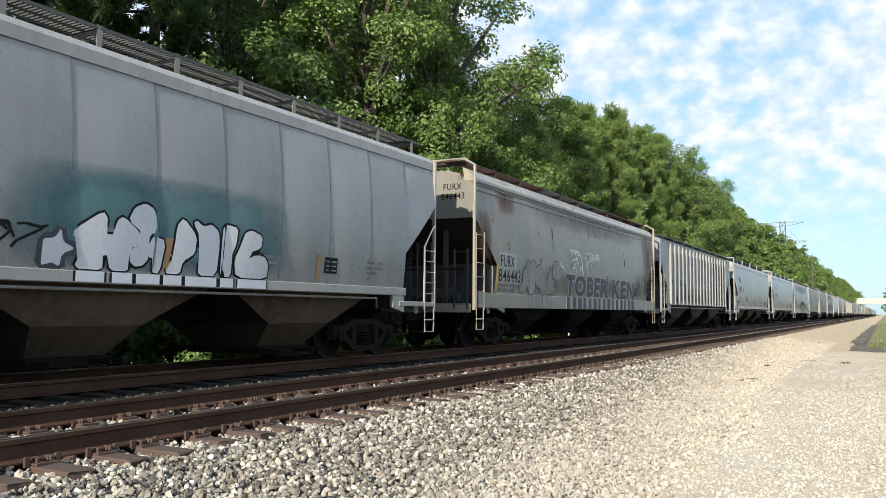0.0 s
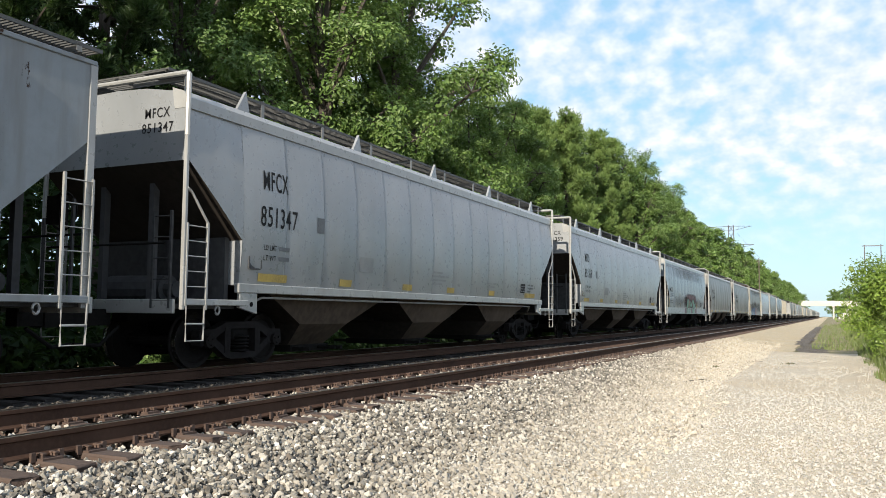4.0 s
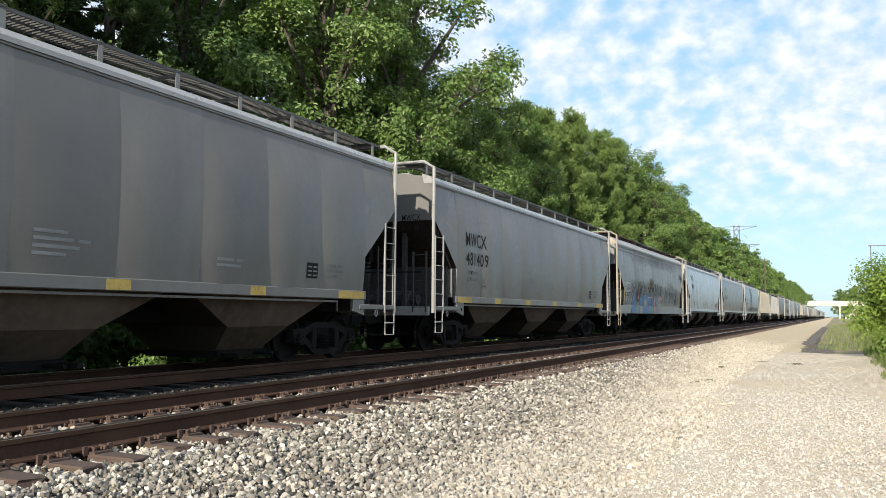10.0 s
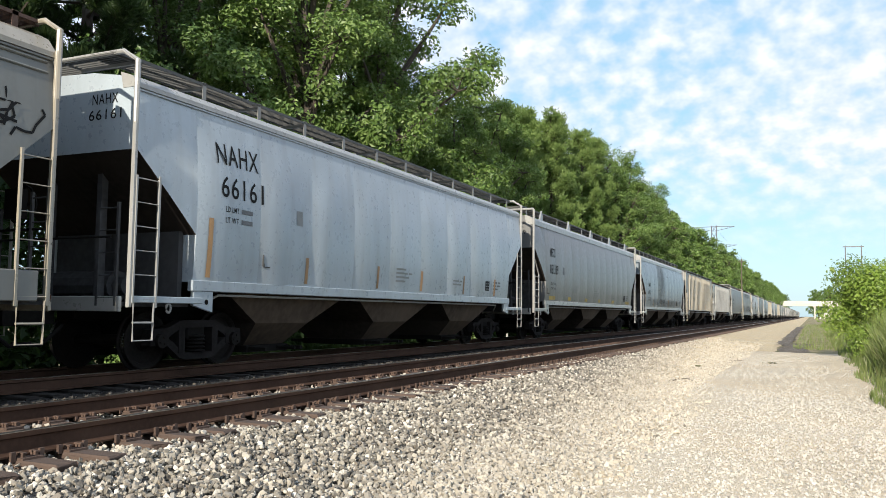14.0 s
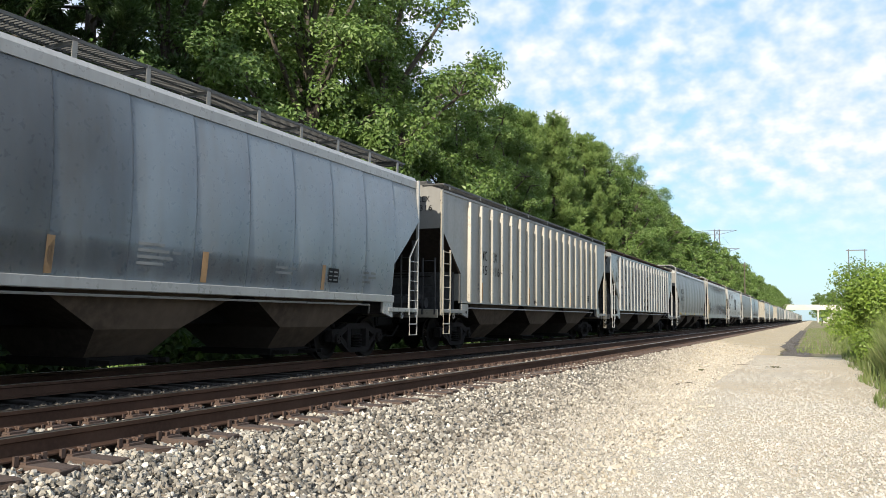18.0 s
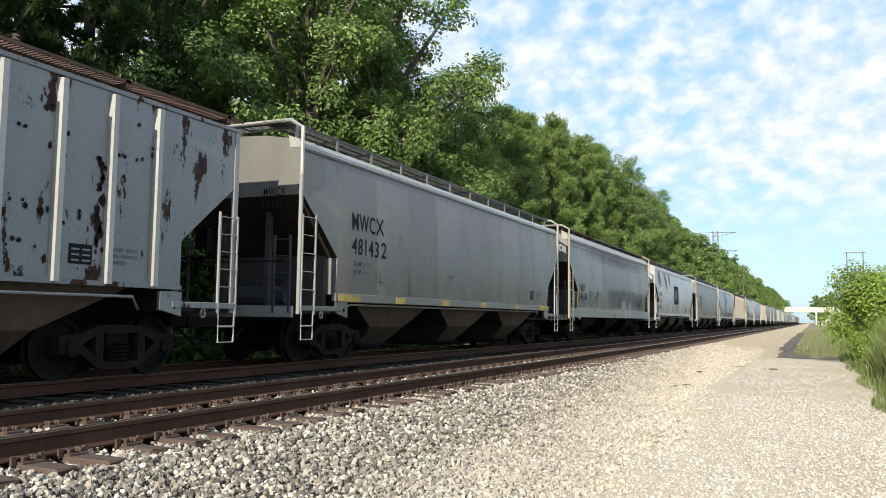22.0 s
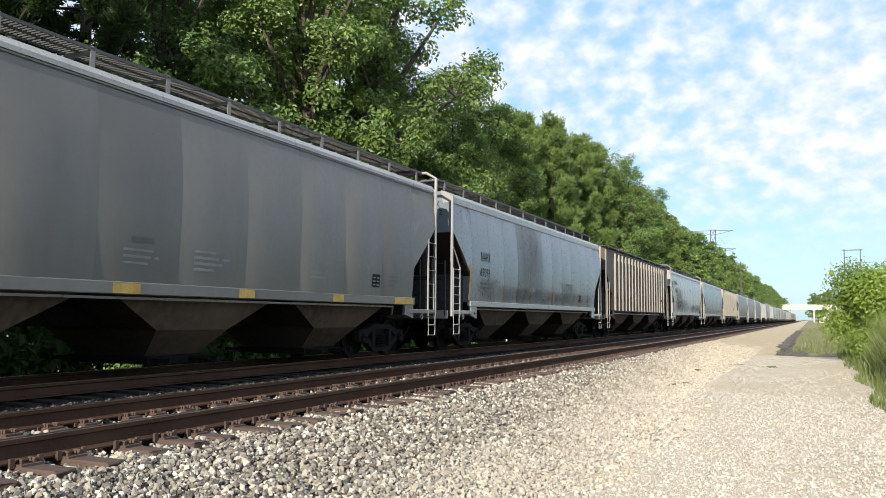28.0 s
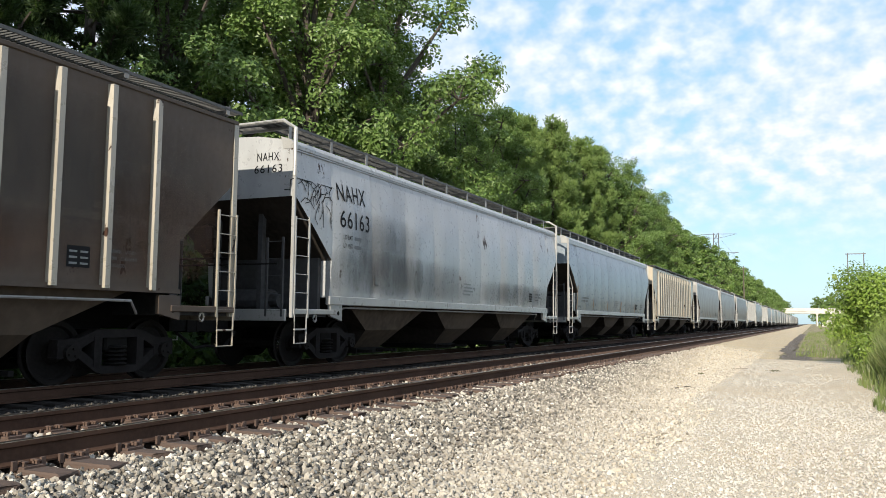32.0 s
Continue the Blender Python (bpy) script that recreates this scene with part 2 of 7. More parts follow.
M["rust_stain"] = stain("rust_stain", (0.11, 0.055, 0.03), 0.7, (1, 1.6, 0.6), 1.6, 0.18, 0.72)
M["soot_stain"] = stain("soot_stain", (0.045, 0.041, 0.037), 0.45, (1, 1.5, 0.5), 1.4, 0.15, 0.75)
M["dust_stain"] = stain("pale_dust_stain", (0.34, 0.34, 0.33), 0.45, (1, 1, 1), 1.4, 0.15, 0.7)
M["teal_mist"] = stain("teal_spray_mist", (0.09, 0.19, 0.21), 0.85, (1, 1, 1), 1.5, 0.12, 0.5)
M["plum_mist"] = stain("plum_spray_mist", (0.12, 0.07, 0.075), 0.85, (1, 1, 1), 1.5, 0.12, 0.45)


def wood(name, col):
    m, n, s = material(name)
    v0 = n.add("ShaderNodeTexCoord").outputs["Object"]
    info = n.t.nodes.new("ShaderNodeObjectInfo").outputs["Random"]
    grain = n.noise(n.mapped(v0, (1.2, 22, 22)), 1.5, 5, 0.65)
    c = n.mix(n.ramp(grain, [(0.3, 0.0), (0.7, 1.0)]), col, tuple(x * 0.42 for x in col))
    c = n.mix(n.math("MULTIPLY", info, 0.55), c, tuple(x * 0.55 for x in col))
    n.t.links.new(c, s.inputs["Base Color"])
    s.inputs["Roughness"].default_value = 0.85
    bumped(n, s, grain, 0.6, 0.02)
    return m


M["tie"] = wood("weathered_creosoted_wood", (0.112, 0.074, 0.056))
M["dark_tie"] = wood("near_black_wood", (0.022, 0.018, 0.015))
M["pole"] = wood("weathered_pole_wood", (0.16, 0.13, 0.10))


def tan_blend(n, v):
    """Blend from grey to tan stone: grey at the near shoulder, tan along the path and further off; the grey also holds
    painted shade between the stones.
    """
    s = n.add("ShaderNodeSeparateXYZ")
    n.t.links.new(v, s.inputs[0])
    f = n.math("ADD", n.math("MULTIPLY", s.outputs["X"], 0.30), n.math("MULTIPLY", s.outputs["Y"], 0.026))
    f = n.math("ADD", f, n.math("MULTIPLY", n.noise(v, 0.5, 4), 0.5))
    return n.ramp(n.math("ADD", f, 1.0), [(0.32, 0.0), (1.08, 1.0)])


def stone_stuff(name, cols, tan_cols=()):
    m, n, s = material(name)
    rnd = n.t.nodes.new("ShaderNodeNewGeometry").outputs["Random Per Island"]
    v = n.add("ShaderNodeTexCoord").outputs["Object"]
    c = n.ramp(rnd, [(i / (len(cols) - 1), c) for i, c in enumerate(cols)])
    c = n.mix(n.ramp(n.noise(v, 30, 4), [(0.4, 0.0), (0.75, 0.5)]), c, (0.30, 0.26, 0.20))
    if tan_cols:
        c = n.mix(tan_blend(n, v), c, n.ramp(rnd, [(i / (len(tan_cols) - 1), d) for i, d in enumerate(tan_cols)]))
    n.t.links.new(c, s.inputs["Base Color"])
    s.inputs["Roughness"].default_value = 0.85
    bumped(n, s, n.noise(v, 60, 4), 0.4, 0.01)
    return m


M["stone"] = stone_stuff("grey_ballast_stone", [(0.03, 0.029, 0.028), (0.26, 0.24, 0.205), (0.045, 0.042, 0.039), (0.48, 0.445, 0.38), (0.10, 0.08, 0.062), (0.70, 0.66, 0.58)],
                         [(0.33, 0.29, 0.23), (0.46, 0.415, 0.34), (0.40, 0.355, 0.285), (0.55, 0.505, 0.425), (0.15, 0.132, 0.105)])
M["grit"] = stone_stuff("pale_path_grit", [(0.331, 0.304, 0.253), (0.414, 0.382, 0.322), (0.368, 0.336, 0.281), (0.478, 0.442, 0.377), (0.110, 0.101, 0.087)])
M["pebble"] = stone_stuff("pale_path_pebble", [(0.374, 0.349, 0.308), (0.482, 0.458, 0.412), (0.429, 0.399, 0.355), (0.535, 0.512, 0.474), (0.223, 0.209, 0.184)])


def gravel(name, lo, mid, hi, scale, strength, grey=(), gap=1.0):
    m, n, s = material(name)
    v = n.add("ShaderNodeTexCoord").outputs["Object"]
    vor = n.add("ShaderNodeTexVoronoi", Scale=scale)
    n.t.links.new(v, vor.inputs["Vector"])
    edge = n.add("ShaderNodeTexVoronoi", Scale=scale)
    edge.feature = "DISTANCE_TO_EDGE"
    n.t.links.new(v, edge.inputs["Vector"])
    tone = n.ramp(vor.outputs["Color"], [(0.1, lo), (0.5, mid), (0.9, hi)])
    c = n.mix(n.ramp(n.noise(v, 0.35, 4), [(0.35, 0.0), (0.7, 0.7)]), tone, tuple(x * y for x, y in zip(mid, (0.98, 0.90, 0.78))))
    if grey:
        c = n.mix(tan_blend(n, v), n.ramp(vor.outputs["Color"], [(0.1, grey[0]), (0.5, grey[1]), (0.9, grey[2])]), c)
    c = n.mix(n.ramp(n.noise(v, 2.6, 5), [(0.5, 0.0), (0.8, 0.5)]), c, tuple(x * 0.7 for x in mid))
    # Shade in the gaps between stones is painted as dark edges.
    c = n.mix(n.ramp(edge.outputs["Distance"], [(0.0, 0.7 * gap), (0.04, 0.4 * gap), (0.10, 0.0)]), c, tuple(x * 0.45 for x in lo))
    n.t.links.new(c, s.inputs["Base Color"])
    s.inputs["Roughness"].default_value = 0.9
    bumped(n, s, n.ramp(edge.outputs["Distance"], [(0.0, 0.0), (0.3, 1.0)]), strength, 0.05)
    return m


M["ballast"] = gravel("crushed_stone_ballast", (0.440, 0.361, 0.244), (0.560, 0.465, 0.319), (0.660, 0.562, 0.399), 19.0, 0.7,
                      ((0.03, 0.029, 0.027), (0.075, 0.07, 0.064), (0.18, 0.168, 0.15)), 0.5)
# Near-black tones for the train's track and the strip beside it.
M["oily"] = gravel("near_black_ballast", (0.014, 0.012, 0.011), (0.024, 0.021, 0.019), (0.05, 0.044, 0.038), 15.0, 1.0)
M["dark_stone"] = stone_stuff("near_black_ballast_stone", [(0.010, 0.009, 0.009), (0.022, 0.019, 0.017), (0.014, 0.012, 0.011), (0.055, 0.05, 0.043)])
M["path"] = gravel("packed_pale_gravel", (0.451, 0.392, 0.304), (0.559, 0.488, 0.384), (0.631, 0.563, 0.451), 34.0, 0.5,
                   ((0.046, 0.044, 0.041), (0.110, 0.105, 0.096), (0.239, 0.225, 0.202)), 0.2)
# Cinder colour; the painted shadow beside the bush uses it too.
M["cinder"] = gravel("cinder_and_shadow_gravel", (0.076, 0.066, 0.057), (0.153, 0.130, 0.108), (0.332, 0.280, 0.222), 12.0, 1.0)


def earth():
    m, n, s = material("grassy_earth")
    v = n.add("ShaderNodeTexCoord").outputs["Object"]
    c = n.ramp(n.noise(v, 0.5, 6, 0.6), [(0.3, (0.13, 0.13, 0.05)), (0.5, (0.28, 0.23, 0.13)), (0.7, (0.42, 0.35, 0.23))])
    c = n.mix(n.ramp(n.noise(v, 7, 5), [(0.4, 0.0), (0.7, 0.7)]), c, (0.07, 0.085, 0.025))
    n.t.links.new(c, s.inputs["Base Color"])
    s.inputs["Roughness"].default_value = 0.95
    bumped(n, s, n.noise(v, 5, 6), 1.0, 0.2)
    return m


M["earth"] = earth()


def leafy(name, cols, spec=0.5):
    m, n, s = material(name)
    rnd = n.t.nodes.new("ShaderNodeNewGeometry").outputs["Random Per Island"]
    v = n.add("ShaderNodeTexCoord").outputs["Object"]
    c = n.ramp(rnd, [(i / (len(cols) - 1), c) for i, c in enumerate(cols)])
    c = n.mix(n.ramp(n.noise(v, 0.45, 3), [(0.35, 0.0), (0.7, 0.6)]), c, tuple(x * 0.6 for x in cols[0]))
    n.t.links.new(c, s.inputs["Base Color"])
    s.inputs["Roughness"].default_value = 0.42
    s.inputs["Specular IOR Level"].default_value = spec
    tr = n.add("ShaderNodeBsdfTranslucent")
    n.t.links.new(n.mix(0.5, c, (0.12, 0.22, 0.03)), tr.inputs["Color"])
    mx = n.t.nodes.new("ShaderNodeMixShader")
    mx.inputs[0].default_value = 0.32
    n.link(s, 0, mx, 1)
    n.link(tr, 0, mx, 2)
    n.t.links.new(mx.outputs[0], n.t.nodes["Material Output"].inputs["Surface"])
    return m


M["oak"] = leafy("oak_leaf", [(0.086, 0.154, 0.038), (0.200, 0.300, 0.079), (0.134, 0.223, 0.054), (0.315, 0.409, 0.152)], 0.35)
M["dark_oak"] = leafy("dark_broadleaf_leaf", [(0.072, 0.140, 0.040), (0.167, 0.258, 0.076), (0.110, 0.194, 0.056), (0.261, 0.355, 0.141)], 0.35)
M["pine"] = leafy("pine_needle", [(0.028, 0.052, 0.022), (0.055, 0.088, 0.036), (0.04, 0.068, 0.028)], 0.3)
M["fresh_pine"] = leafy("fresh_pine_needle", [(0.128, 0.205, 0.059), (0.256, 0.345, 0.114), (0.184, 0.275, 0.082)], 0.3)
# Brush leaves near black: the wood's shade is put into the colour.
M["brush"] = leafy("shade_dark_brush_leaf", [(0.012, 0.024, 0.011), (0.022, 0.04, 0.017), (0.016, 0.03, 0.013)], 0.05)
M["dry_weed"] = leafy("dry_weed_leaf", [(0.13, 0.11, 0.075), (0.20, 0.17, 0.11), (0.10, 0.095, 0.06)], 0.1)
M["shrub"] = leafy("shrub_leaf", [(0.135, 0.228, 0.035), (0.234, 0.339, 0.052), (0.184, 0.283, 0.042), (0.320, 0.406, 0.092)])
M["grass"] = leafy("tall_grass", [(0.120, 0.168, 0.046), (0.204, 0.252, 0.078), (0.156, 0.204, 0.058), (0.312, 0.300, 0.143)])
M["bark"] = plain("grey_brown_bark", (0.075, 0.062, 0.050), 0.9, 0, 0.45, 5.0, 0.8)
M["concrete"] = plain("pale_concrete", (0.50, 0.48, 0.44), 0.8, 0, 0.2, 0.5)
M["steel"] = plain("dull_tower_steel", (0.13, 0.13, 0.14), 0.7, 0.1, 0.25, 4.0)


# ---- mesh helpers ----
def part(name, bm, mat, parent, label="", smooth=False):
    """One mesh object out of a bmesh, under a thing or a part."""
    me = bpy.data.meshes.new(name)
    bm.to_mesh(me)
    bm.free()
    me.materials.append(M[mat] if isinstance(mat, str) else mat)
    if smooth:
        for p in me.polygons:
            p.use_smooth = True
    ob = new(name, me)
    ob.parent = parent
    return tagged(ob, label)


def box(bm, x0, x1, y0, y1, z0, z1):
    v = [bm.verts.new((x, y, z)) for x in (x0, x1) for y in (y0, y1) for z in (z0, z1)]
    for q in ((0, 1, 3, 2), (4, 6, 7, 5), (0, 4, 5, 1), (2, 3, 7, 6), (0, 2, 6, 4), (1, 5, 7, 3)):
        bm.faces.new([v[i] for i in q])
    return v


def boxed(*dims, bevel=0.0):
    bm = bmesh.new()
    box(bm, *dims)
    if bevel:
        bmesh.ops.bevel(bm, geom=bm.edges[:], offset=bevel, segments=1, affect="EDGES")
    return bm


def tube(bm, pts, r, n=6):
    """A round bar along a line of points."""
    rings = []
    pts = [Vector(p) for p in pts]
    for i, p in enumerate(pts):
        d = (pts[min(i + 1, len(pts) - 1)] - pts[max(i - 1, 0)]).normalized()
        a = d.orthogonal().normalized() if abs(d.z) > 0.9 else d.cross(Vector((0, 0, 1))).normalized()
        b = d.cross(a)
        rad = r[i] if isinstance(r, (list, tuple)) else r
        rings.append([bm.verts.new(p + rad * (math.cos(k * math.tau / n) * a + math.sin(k * math.tau / n) * b)) for k in range(n)])
    for s, t in zip(rings, rings[1:]):
        for k in range(n):
            bm.faces.new((s[k], s[(k + 1) % n], t[(k + 1) % n], t[k]))
    bm.faces.new(rings[0][::-1])
    bm.faces.new(rings[-1])


def prism(bm, poly, axis, a, b):
    """A polygon (list of pairs) pushed from a to b along an axis."""
    def at(p, d):
        return {"x": (d, p[0], p[1]), "y": (p[0], d, p[1]), "z": (p[0], p[1], d)}[axis]
    lo = [bm.verts.new(at(p, a)) for p in poly]
    hi = [bm.verts.new(at(p, b)) for p in poly]
    n = len(poly)
    for i in range(n):
        bm.faces.new((lo[i], lo[(i + 1) % n], hi[(i + 1) % n], hi[i]))
    bm.faces.new(lo[::-1])
    bm.faces.new(hi)


def thing(name, label, category, group=""):
    return tagged(new(name), label, category, group)


def mesh_from(name, verts, faces, mat):
    me = bpy.data.meshes.new(name)
    me.from_pydata(verts, [], faces)
    me.materials.append(M[mat] if isinstance(mat, str) else mat)
    return me

# ---- ground and tracks ----
NEAR_X, TRAIN_X = -6.41, -10.48          # centre lines of the two tracks
TIE_Z = RAIL_Z - 0.20                    # top of the ties
FAR_END = 1500.0


def bed_height(x):
    """Height of the ground across the tracks."""
    pts = [(-400, -1.5), (-40, -1.2), (-16.5, -0.9), (-13.0, TIE_Z - 0.07), (-5.0, TIE_Z - 0.07), (-3.2, 0.06), (-2.0, 0.0), (1.3, 0.0), (2.2, -0.05), (40, -0.4), (400, -0.8)]
    for (a, za), (b, zb) in zip(pts, pts[1:]):
        if x <= b:
            return za + (zb - za) * max(0, (x - a)) / (b - a)
    return pts[-1][1]


def strip(name, xs, ys, mat, lift=0.0, rough=0.0, edge=None):
    """A sheet that follows the ground across xs and runs along ys."""
    verts, faces = [], []
    for y in ys:
        for i, x in enumerate(xs):
            w = noise.noise((x * 0.9, y * 0.35, 3.3)) if rough else 0.0
            dx = edge * noise.noise((y * 0.6, i, 1.2)) if edge and i in (0, len(xs) - 1) else 0.0
            verts.append((x + dx, y, bed_height(x + dx) + lift + rough * w))
    n = len(xs)
    for j in range(len(ys) - 1):
        for i in range(n - 1):
            a = j * n + i
            faces.append((a, a + 1, a + n + 1, a + n))
    return new(name, mesh_from(name, verts, faces, mat))


def steps(a, b, first, grow=1.12):
    out, d = [a], first
    while out[-1] < b:
        out.append(out[-1] + d)
        d *= grow
    return out


FAR_YS = [-600, -300, -120, -60] + steps(-30, 2600, 3.0, 1.06)
tagged(strip("ground", [-1500, -400, -120, -40, -24, -16.5, -13, -9, -5, -3.2, -2, 1.3, 2.2, 6, 15, 40, 150, 400, 1500], FAR_YS, "earth", -0.02),
       "grassy brown earth beside the railway", "ground", kind="structure")
ballast_bed = strip("trackbed", [-14.8, -13.4, -12.9, -11, -9.2, -8.2, -7.4, -6.4, -5.4, -5.0, -4.4, -3.8, -3.2, -2.6], [-440, -300, -150, -60] + steps(-30, 1500, 0.8, 1.05), "ballast", 0.006, 0.012, 0.2)
tagged(ballast_bed, "grey crushed stone ballast under two railway tracks", "ballast", kind="structure")
tagged(strip("dark_ballast", [-13.2, -12.6, -11.4, -10.4, -9.4, -8.5, -7.9, -7.45], [-440, -300, -150, -60] + steps(-30, 600, 0.8, 1.05), "oily", 0.022, 0.01, 0.12), "near-black ballast under the train", "ballast", kind="structure")
path = strip("path", [-2.75, -2.2, -1.6, -0.9, -0.2, 0.5, 1.1, 1.5], steps(-30, 37.5, 0.7, 1.0), "path", 0.012, 0.03, 0.35)
tagged(path, "pale packed gravel service path beside the track", "path", kind="structure")
tagged(strip("shoulder", [-2.9, -2.2, -1.8, -1.45], steps(37.2, 1500, 1.0, 1.05), "ballast", 0.010, 0.02, 0.25), "pale gravel shoulder along the ballast", "path", kind="structure")
tagged(strip("cinder_patch", [-1.35, -0.9, -0.5, -0.15], steps(36.6, 50.0, 0.4, 1.0), "cinder", 0.010, 0.014, 0.45), "dark cinder gravel where the pale path ends", "gravel", kind="structure")
# The bush's shadow on the ground, painted as a dark sheet.
tagged(strip("cinder_corner", [1.0, 1.4, 1.9], steps(36.8, 38.6, 0.3, 1.0), "cinder", 0.010, 0.014, 0.4), "dark gravel patch painted as the bush's shadow", "gravel", kind="structure")
tagged(strip("cinder_strip", [-1.75, -1.4, -1.0], steps(48.0, 130.0, 1.0, 1.03), "cinder", 0.020, 0.02, 0.3), "dark cinder gravel along the verge", "gravel", kind="structure")


def rail(x, top):
    """One running rail: foot, web and head, with a worn top."""
    root = thing("rail", "rusty brown steel rail with a bright worn head" if top == "railtop" else "rusty brown steel rail on ties", "rail", "rails of the two tracks")
    root.location = (x, 0, RAIL_Z)
    half = [(0.075, -0.185), (0.075, -0.172), (0.012, -0.150), (0.009, -0.055), (0.036, -0.042), (0.036, -0.006)]
    bm = bmesh.new()
    prism(bm, half + [(-a, b) for a, b in half[::-1]], "y", -430, FAR_END)
    part("rail_profile", bm, "rail", root)
    part("rail_head", boxed(-0.031, 0.031, -430, FAR_END, -0.006, 0.0), top, root, "polished worn rail head")
    return root


for cx in (NEAR_X, TRAIN_X):
    for side in (-0.7525, 0.7525):
        rail(cx + side, "railtop")


def tie_mesh(k, mat="tie"):
    rng = random.Random(k)
    bm = boxed(-1.30, 1.30, -0.112, 0.112, -0.17, 0.0, bevel=0.012)
    for v in bm.verts:
        v.co += Vector((rng.uniform(-0.03, 0.03), rng.uniform(-0.008, 0.008), rng.uniform(-0.008, 0.006)))
    me = bpy.data.meshes.new("tie")
    bm.to_mesh(me)
    bm.free()
    me.materials.append(M[mat])
    return me


def plate_mesh():
    """A tie plate with its spikes and a rail anchor."""
    bm = bmesh.new()
    box(bm, -0.19, 0.17, -0.095, 0.095, 0.0, 0.018)
    for x in (-0.125, -0.09, 0.09, 0.125):
        for y in (-0.06, 0.05):
            box(bm, x - 0.012, x + 0.012, y - 0.012, y + 0.012, 0.018, 0.052)
            box(bm, x - 0.022, x + 0.022, y - 0.017, y + 0.017, 0.045, 0.058)
    for y in (-0.125, 0.125):
        box(bm, -0.09, 0.10, y - 0.012, y + 0.012, -0.01, 0.03)
        box(bm, 0.08, 0.105, y - 0.02, y + 0.02, -0.01, 0.065)
    me = bpy.data.meshes.new("tie_plate")
    bm.to_mesh(me)
    bm.free()
    me.materials.append(M["plate"])
    return me


TIES, DARK_TIES, PLATE = [tie_mesh(k) for k in range(6)], [tie_mesh(k, "dark_tie") for k in range(6)], plate_mesh()


def tie_y(cx, y0, i):
    """Where a tie lies along the track: evenly, but for small slips."""
    return y0 + i * 0.497 + 0.05 * math.sin(i * 2.3 + cx)


def clear_of_ties(spots):
    """Keep the stones that lie between the near track's ties."""
    i = np.round((spots[:, 1] + 1.5) / 0.497)
    ty = -1.5 + i * 0.497 + 0.05 * np.sin(i * 2.3 + NEAR_X)
    on = (np.abs(spots[:, 1] - ty) < 0.13) & (np.abs(spots[:, 0] - NEAR_X) < 1.33)
    return spots[~on]


def sleepers(cx, y0, count, plates, name):
    """The ties of one track, each a piece, the nearest with their plates."""
    root = tagged(new(name), "weathered wooden ties of the " + ("near" if cx == NEAR_X else "far") + " track with rusty plates", "ties", kind="structure")
    rng = random.Random(int(cx * 100))
    for i in range(count):
        ob = new("tie", (TIES if cx == NEAR_X else DARK_TIES)[rng.randrange(6)])
        ob.parent = root
        ob.location = (cx + rng.uniform(-0.06, 0.06), tie_y(cx, y0, i), TIE_Z + rng.uniform(-0.012, 0.004))
        ob.rotation_euler.z = rng.uniform(-0.02, 0.02)
        if i < plates:
            for s in (-1, 1):
                pl = new("tie_plate", PLATE)
                pl.parent = ob
                pl.location = (s * 0.7525 + cx - ob.location.x, 0, 0.0)
                pl.rotation_euler.z = 0 if s > 0 else math.pi


def far_sleepers(cx, y0, y1, name):
    """Ties further off, joined."""
    verts, faces, rng, y = [], [], random.Random(5), y0
    while y < y1:
        b = len(verts)
        w = rng.uniform(-0.08, 0.08)
        verts += [(cx + sx * 1.3 + w, y + sy * 0.11, TIE_Z + sz) for sx in (-1, 1) for sy in (-1, 1) for sz in (-0.1, 0.0)]
        faces += [tuple(b + i for i in q) for q in ((1, 3, 7, 5), (0, 1, 5, 4), (2, 6, 7, 3), (4, 5, 7, 6), (0, 2, 3, 1))]
        y += 0.5 + rng.uniform(-0.05, 0.05)
    tagged(new(name, mesh_from(name, verts, faces, "tie")), "weathered wooden ties running on to the bridge", "ties", kind="stuff")


# ---- loose stone ----
def ico():
    bm = bmesh.new()
    bmesh.ops.create_icosphere(bm, subdivisions=1, radius=1.0)
    v = np.array([x.co[:] for x in bm.verts])
    f = np.array([[x.index for x in q.verts] for q in bm.faces])
    bm.free()
    return v, f


ICO_V, ICO_F = ico()


def scatter(name, label, mat, spots, sizes, seed):
    """Broken stones lying on the ground: spots are x, y, z rows."""
    rng = np.random.default_rng(seed)
    n = len(spots)
    kinds = [np.sign(ICO_V) * np.abs(ICO_V) ** 0.6 * rng.uniform(0.45, 1.25, (len(ICO_V), 1)) for _ in range(24)]
    shape = np.stack(kinds)[rng.integers(0, 24, n)]
    shape = shape * (sizes[:, None, None] * rng.uniform(0.55, 1.1, (n, 1, 3)))
    q = rng.normal(size=(n, 4))
    q /= np.linalg.norm(q, axis=1)[:, None]
    w, x, y, z = q.T
    rot = np.stack([1 - 2 * (y * y + z * z), 2 * (x * y - z * w), 2 * (x * z + y * w), 2 * (x * y + z * w), 1 - 2 * (x * x + z * z), 2 * (y * z - x * w),
                    2 * (x * z - y * w), 2 * (y * z + x * w), 1 - 2 * (x * x + y * y)], 1).reshape(n, 3, 3)
    v = np.einsum("nij,nkj->nki", rot, shape) + spots[:, None, :]
    f = ICO_F[None] + (np.arange(n) * len(ICO_V))[:, None, None]
    ob = new(name, mesh_from(name, v.reshape(-1, 3).tolist(), f.reshape(-1, 3).tolist(), mat))
    return tagged(ob, label, "stones", kind="stuff")


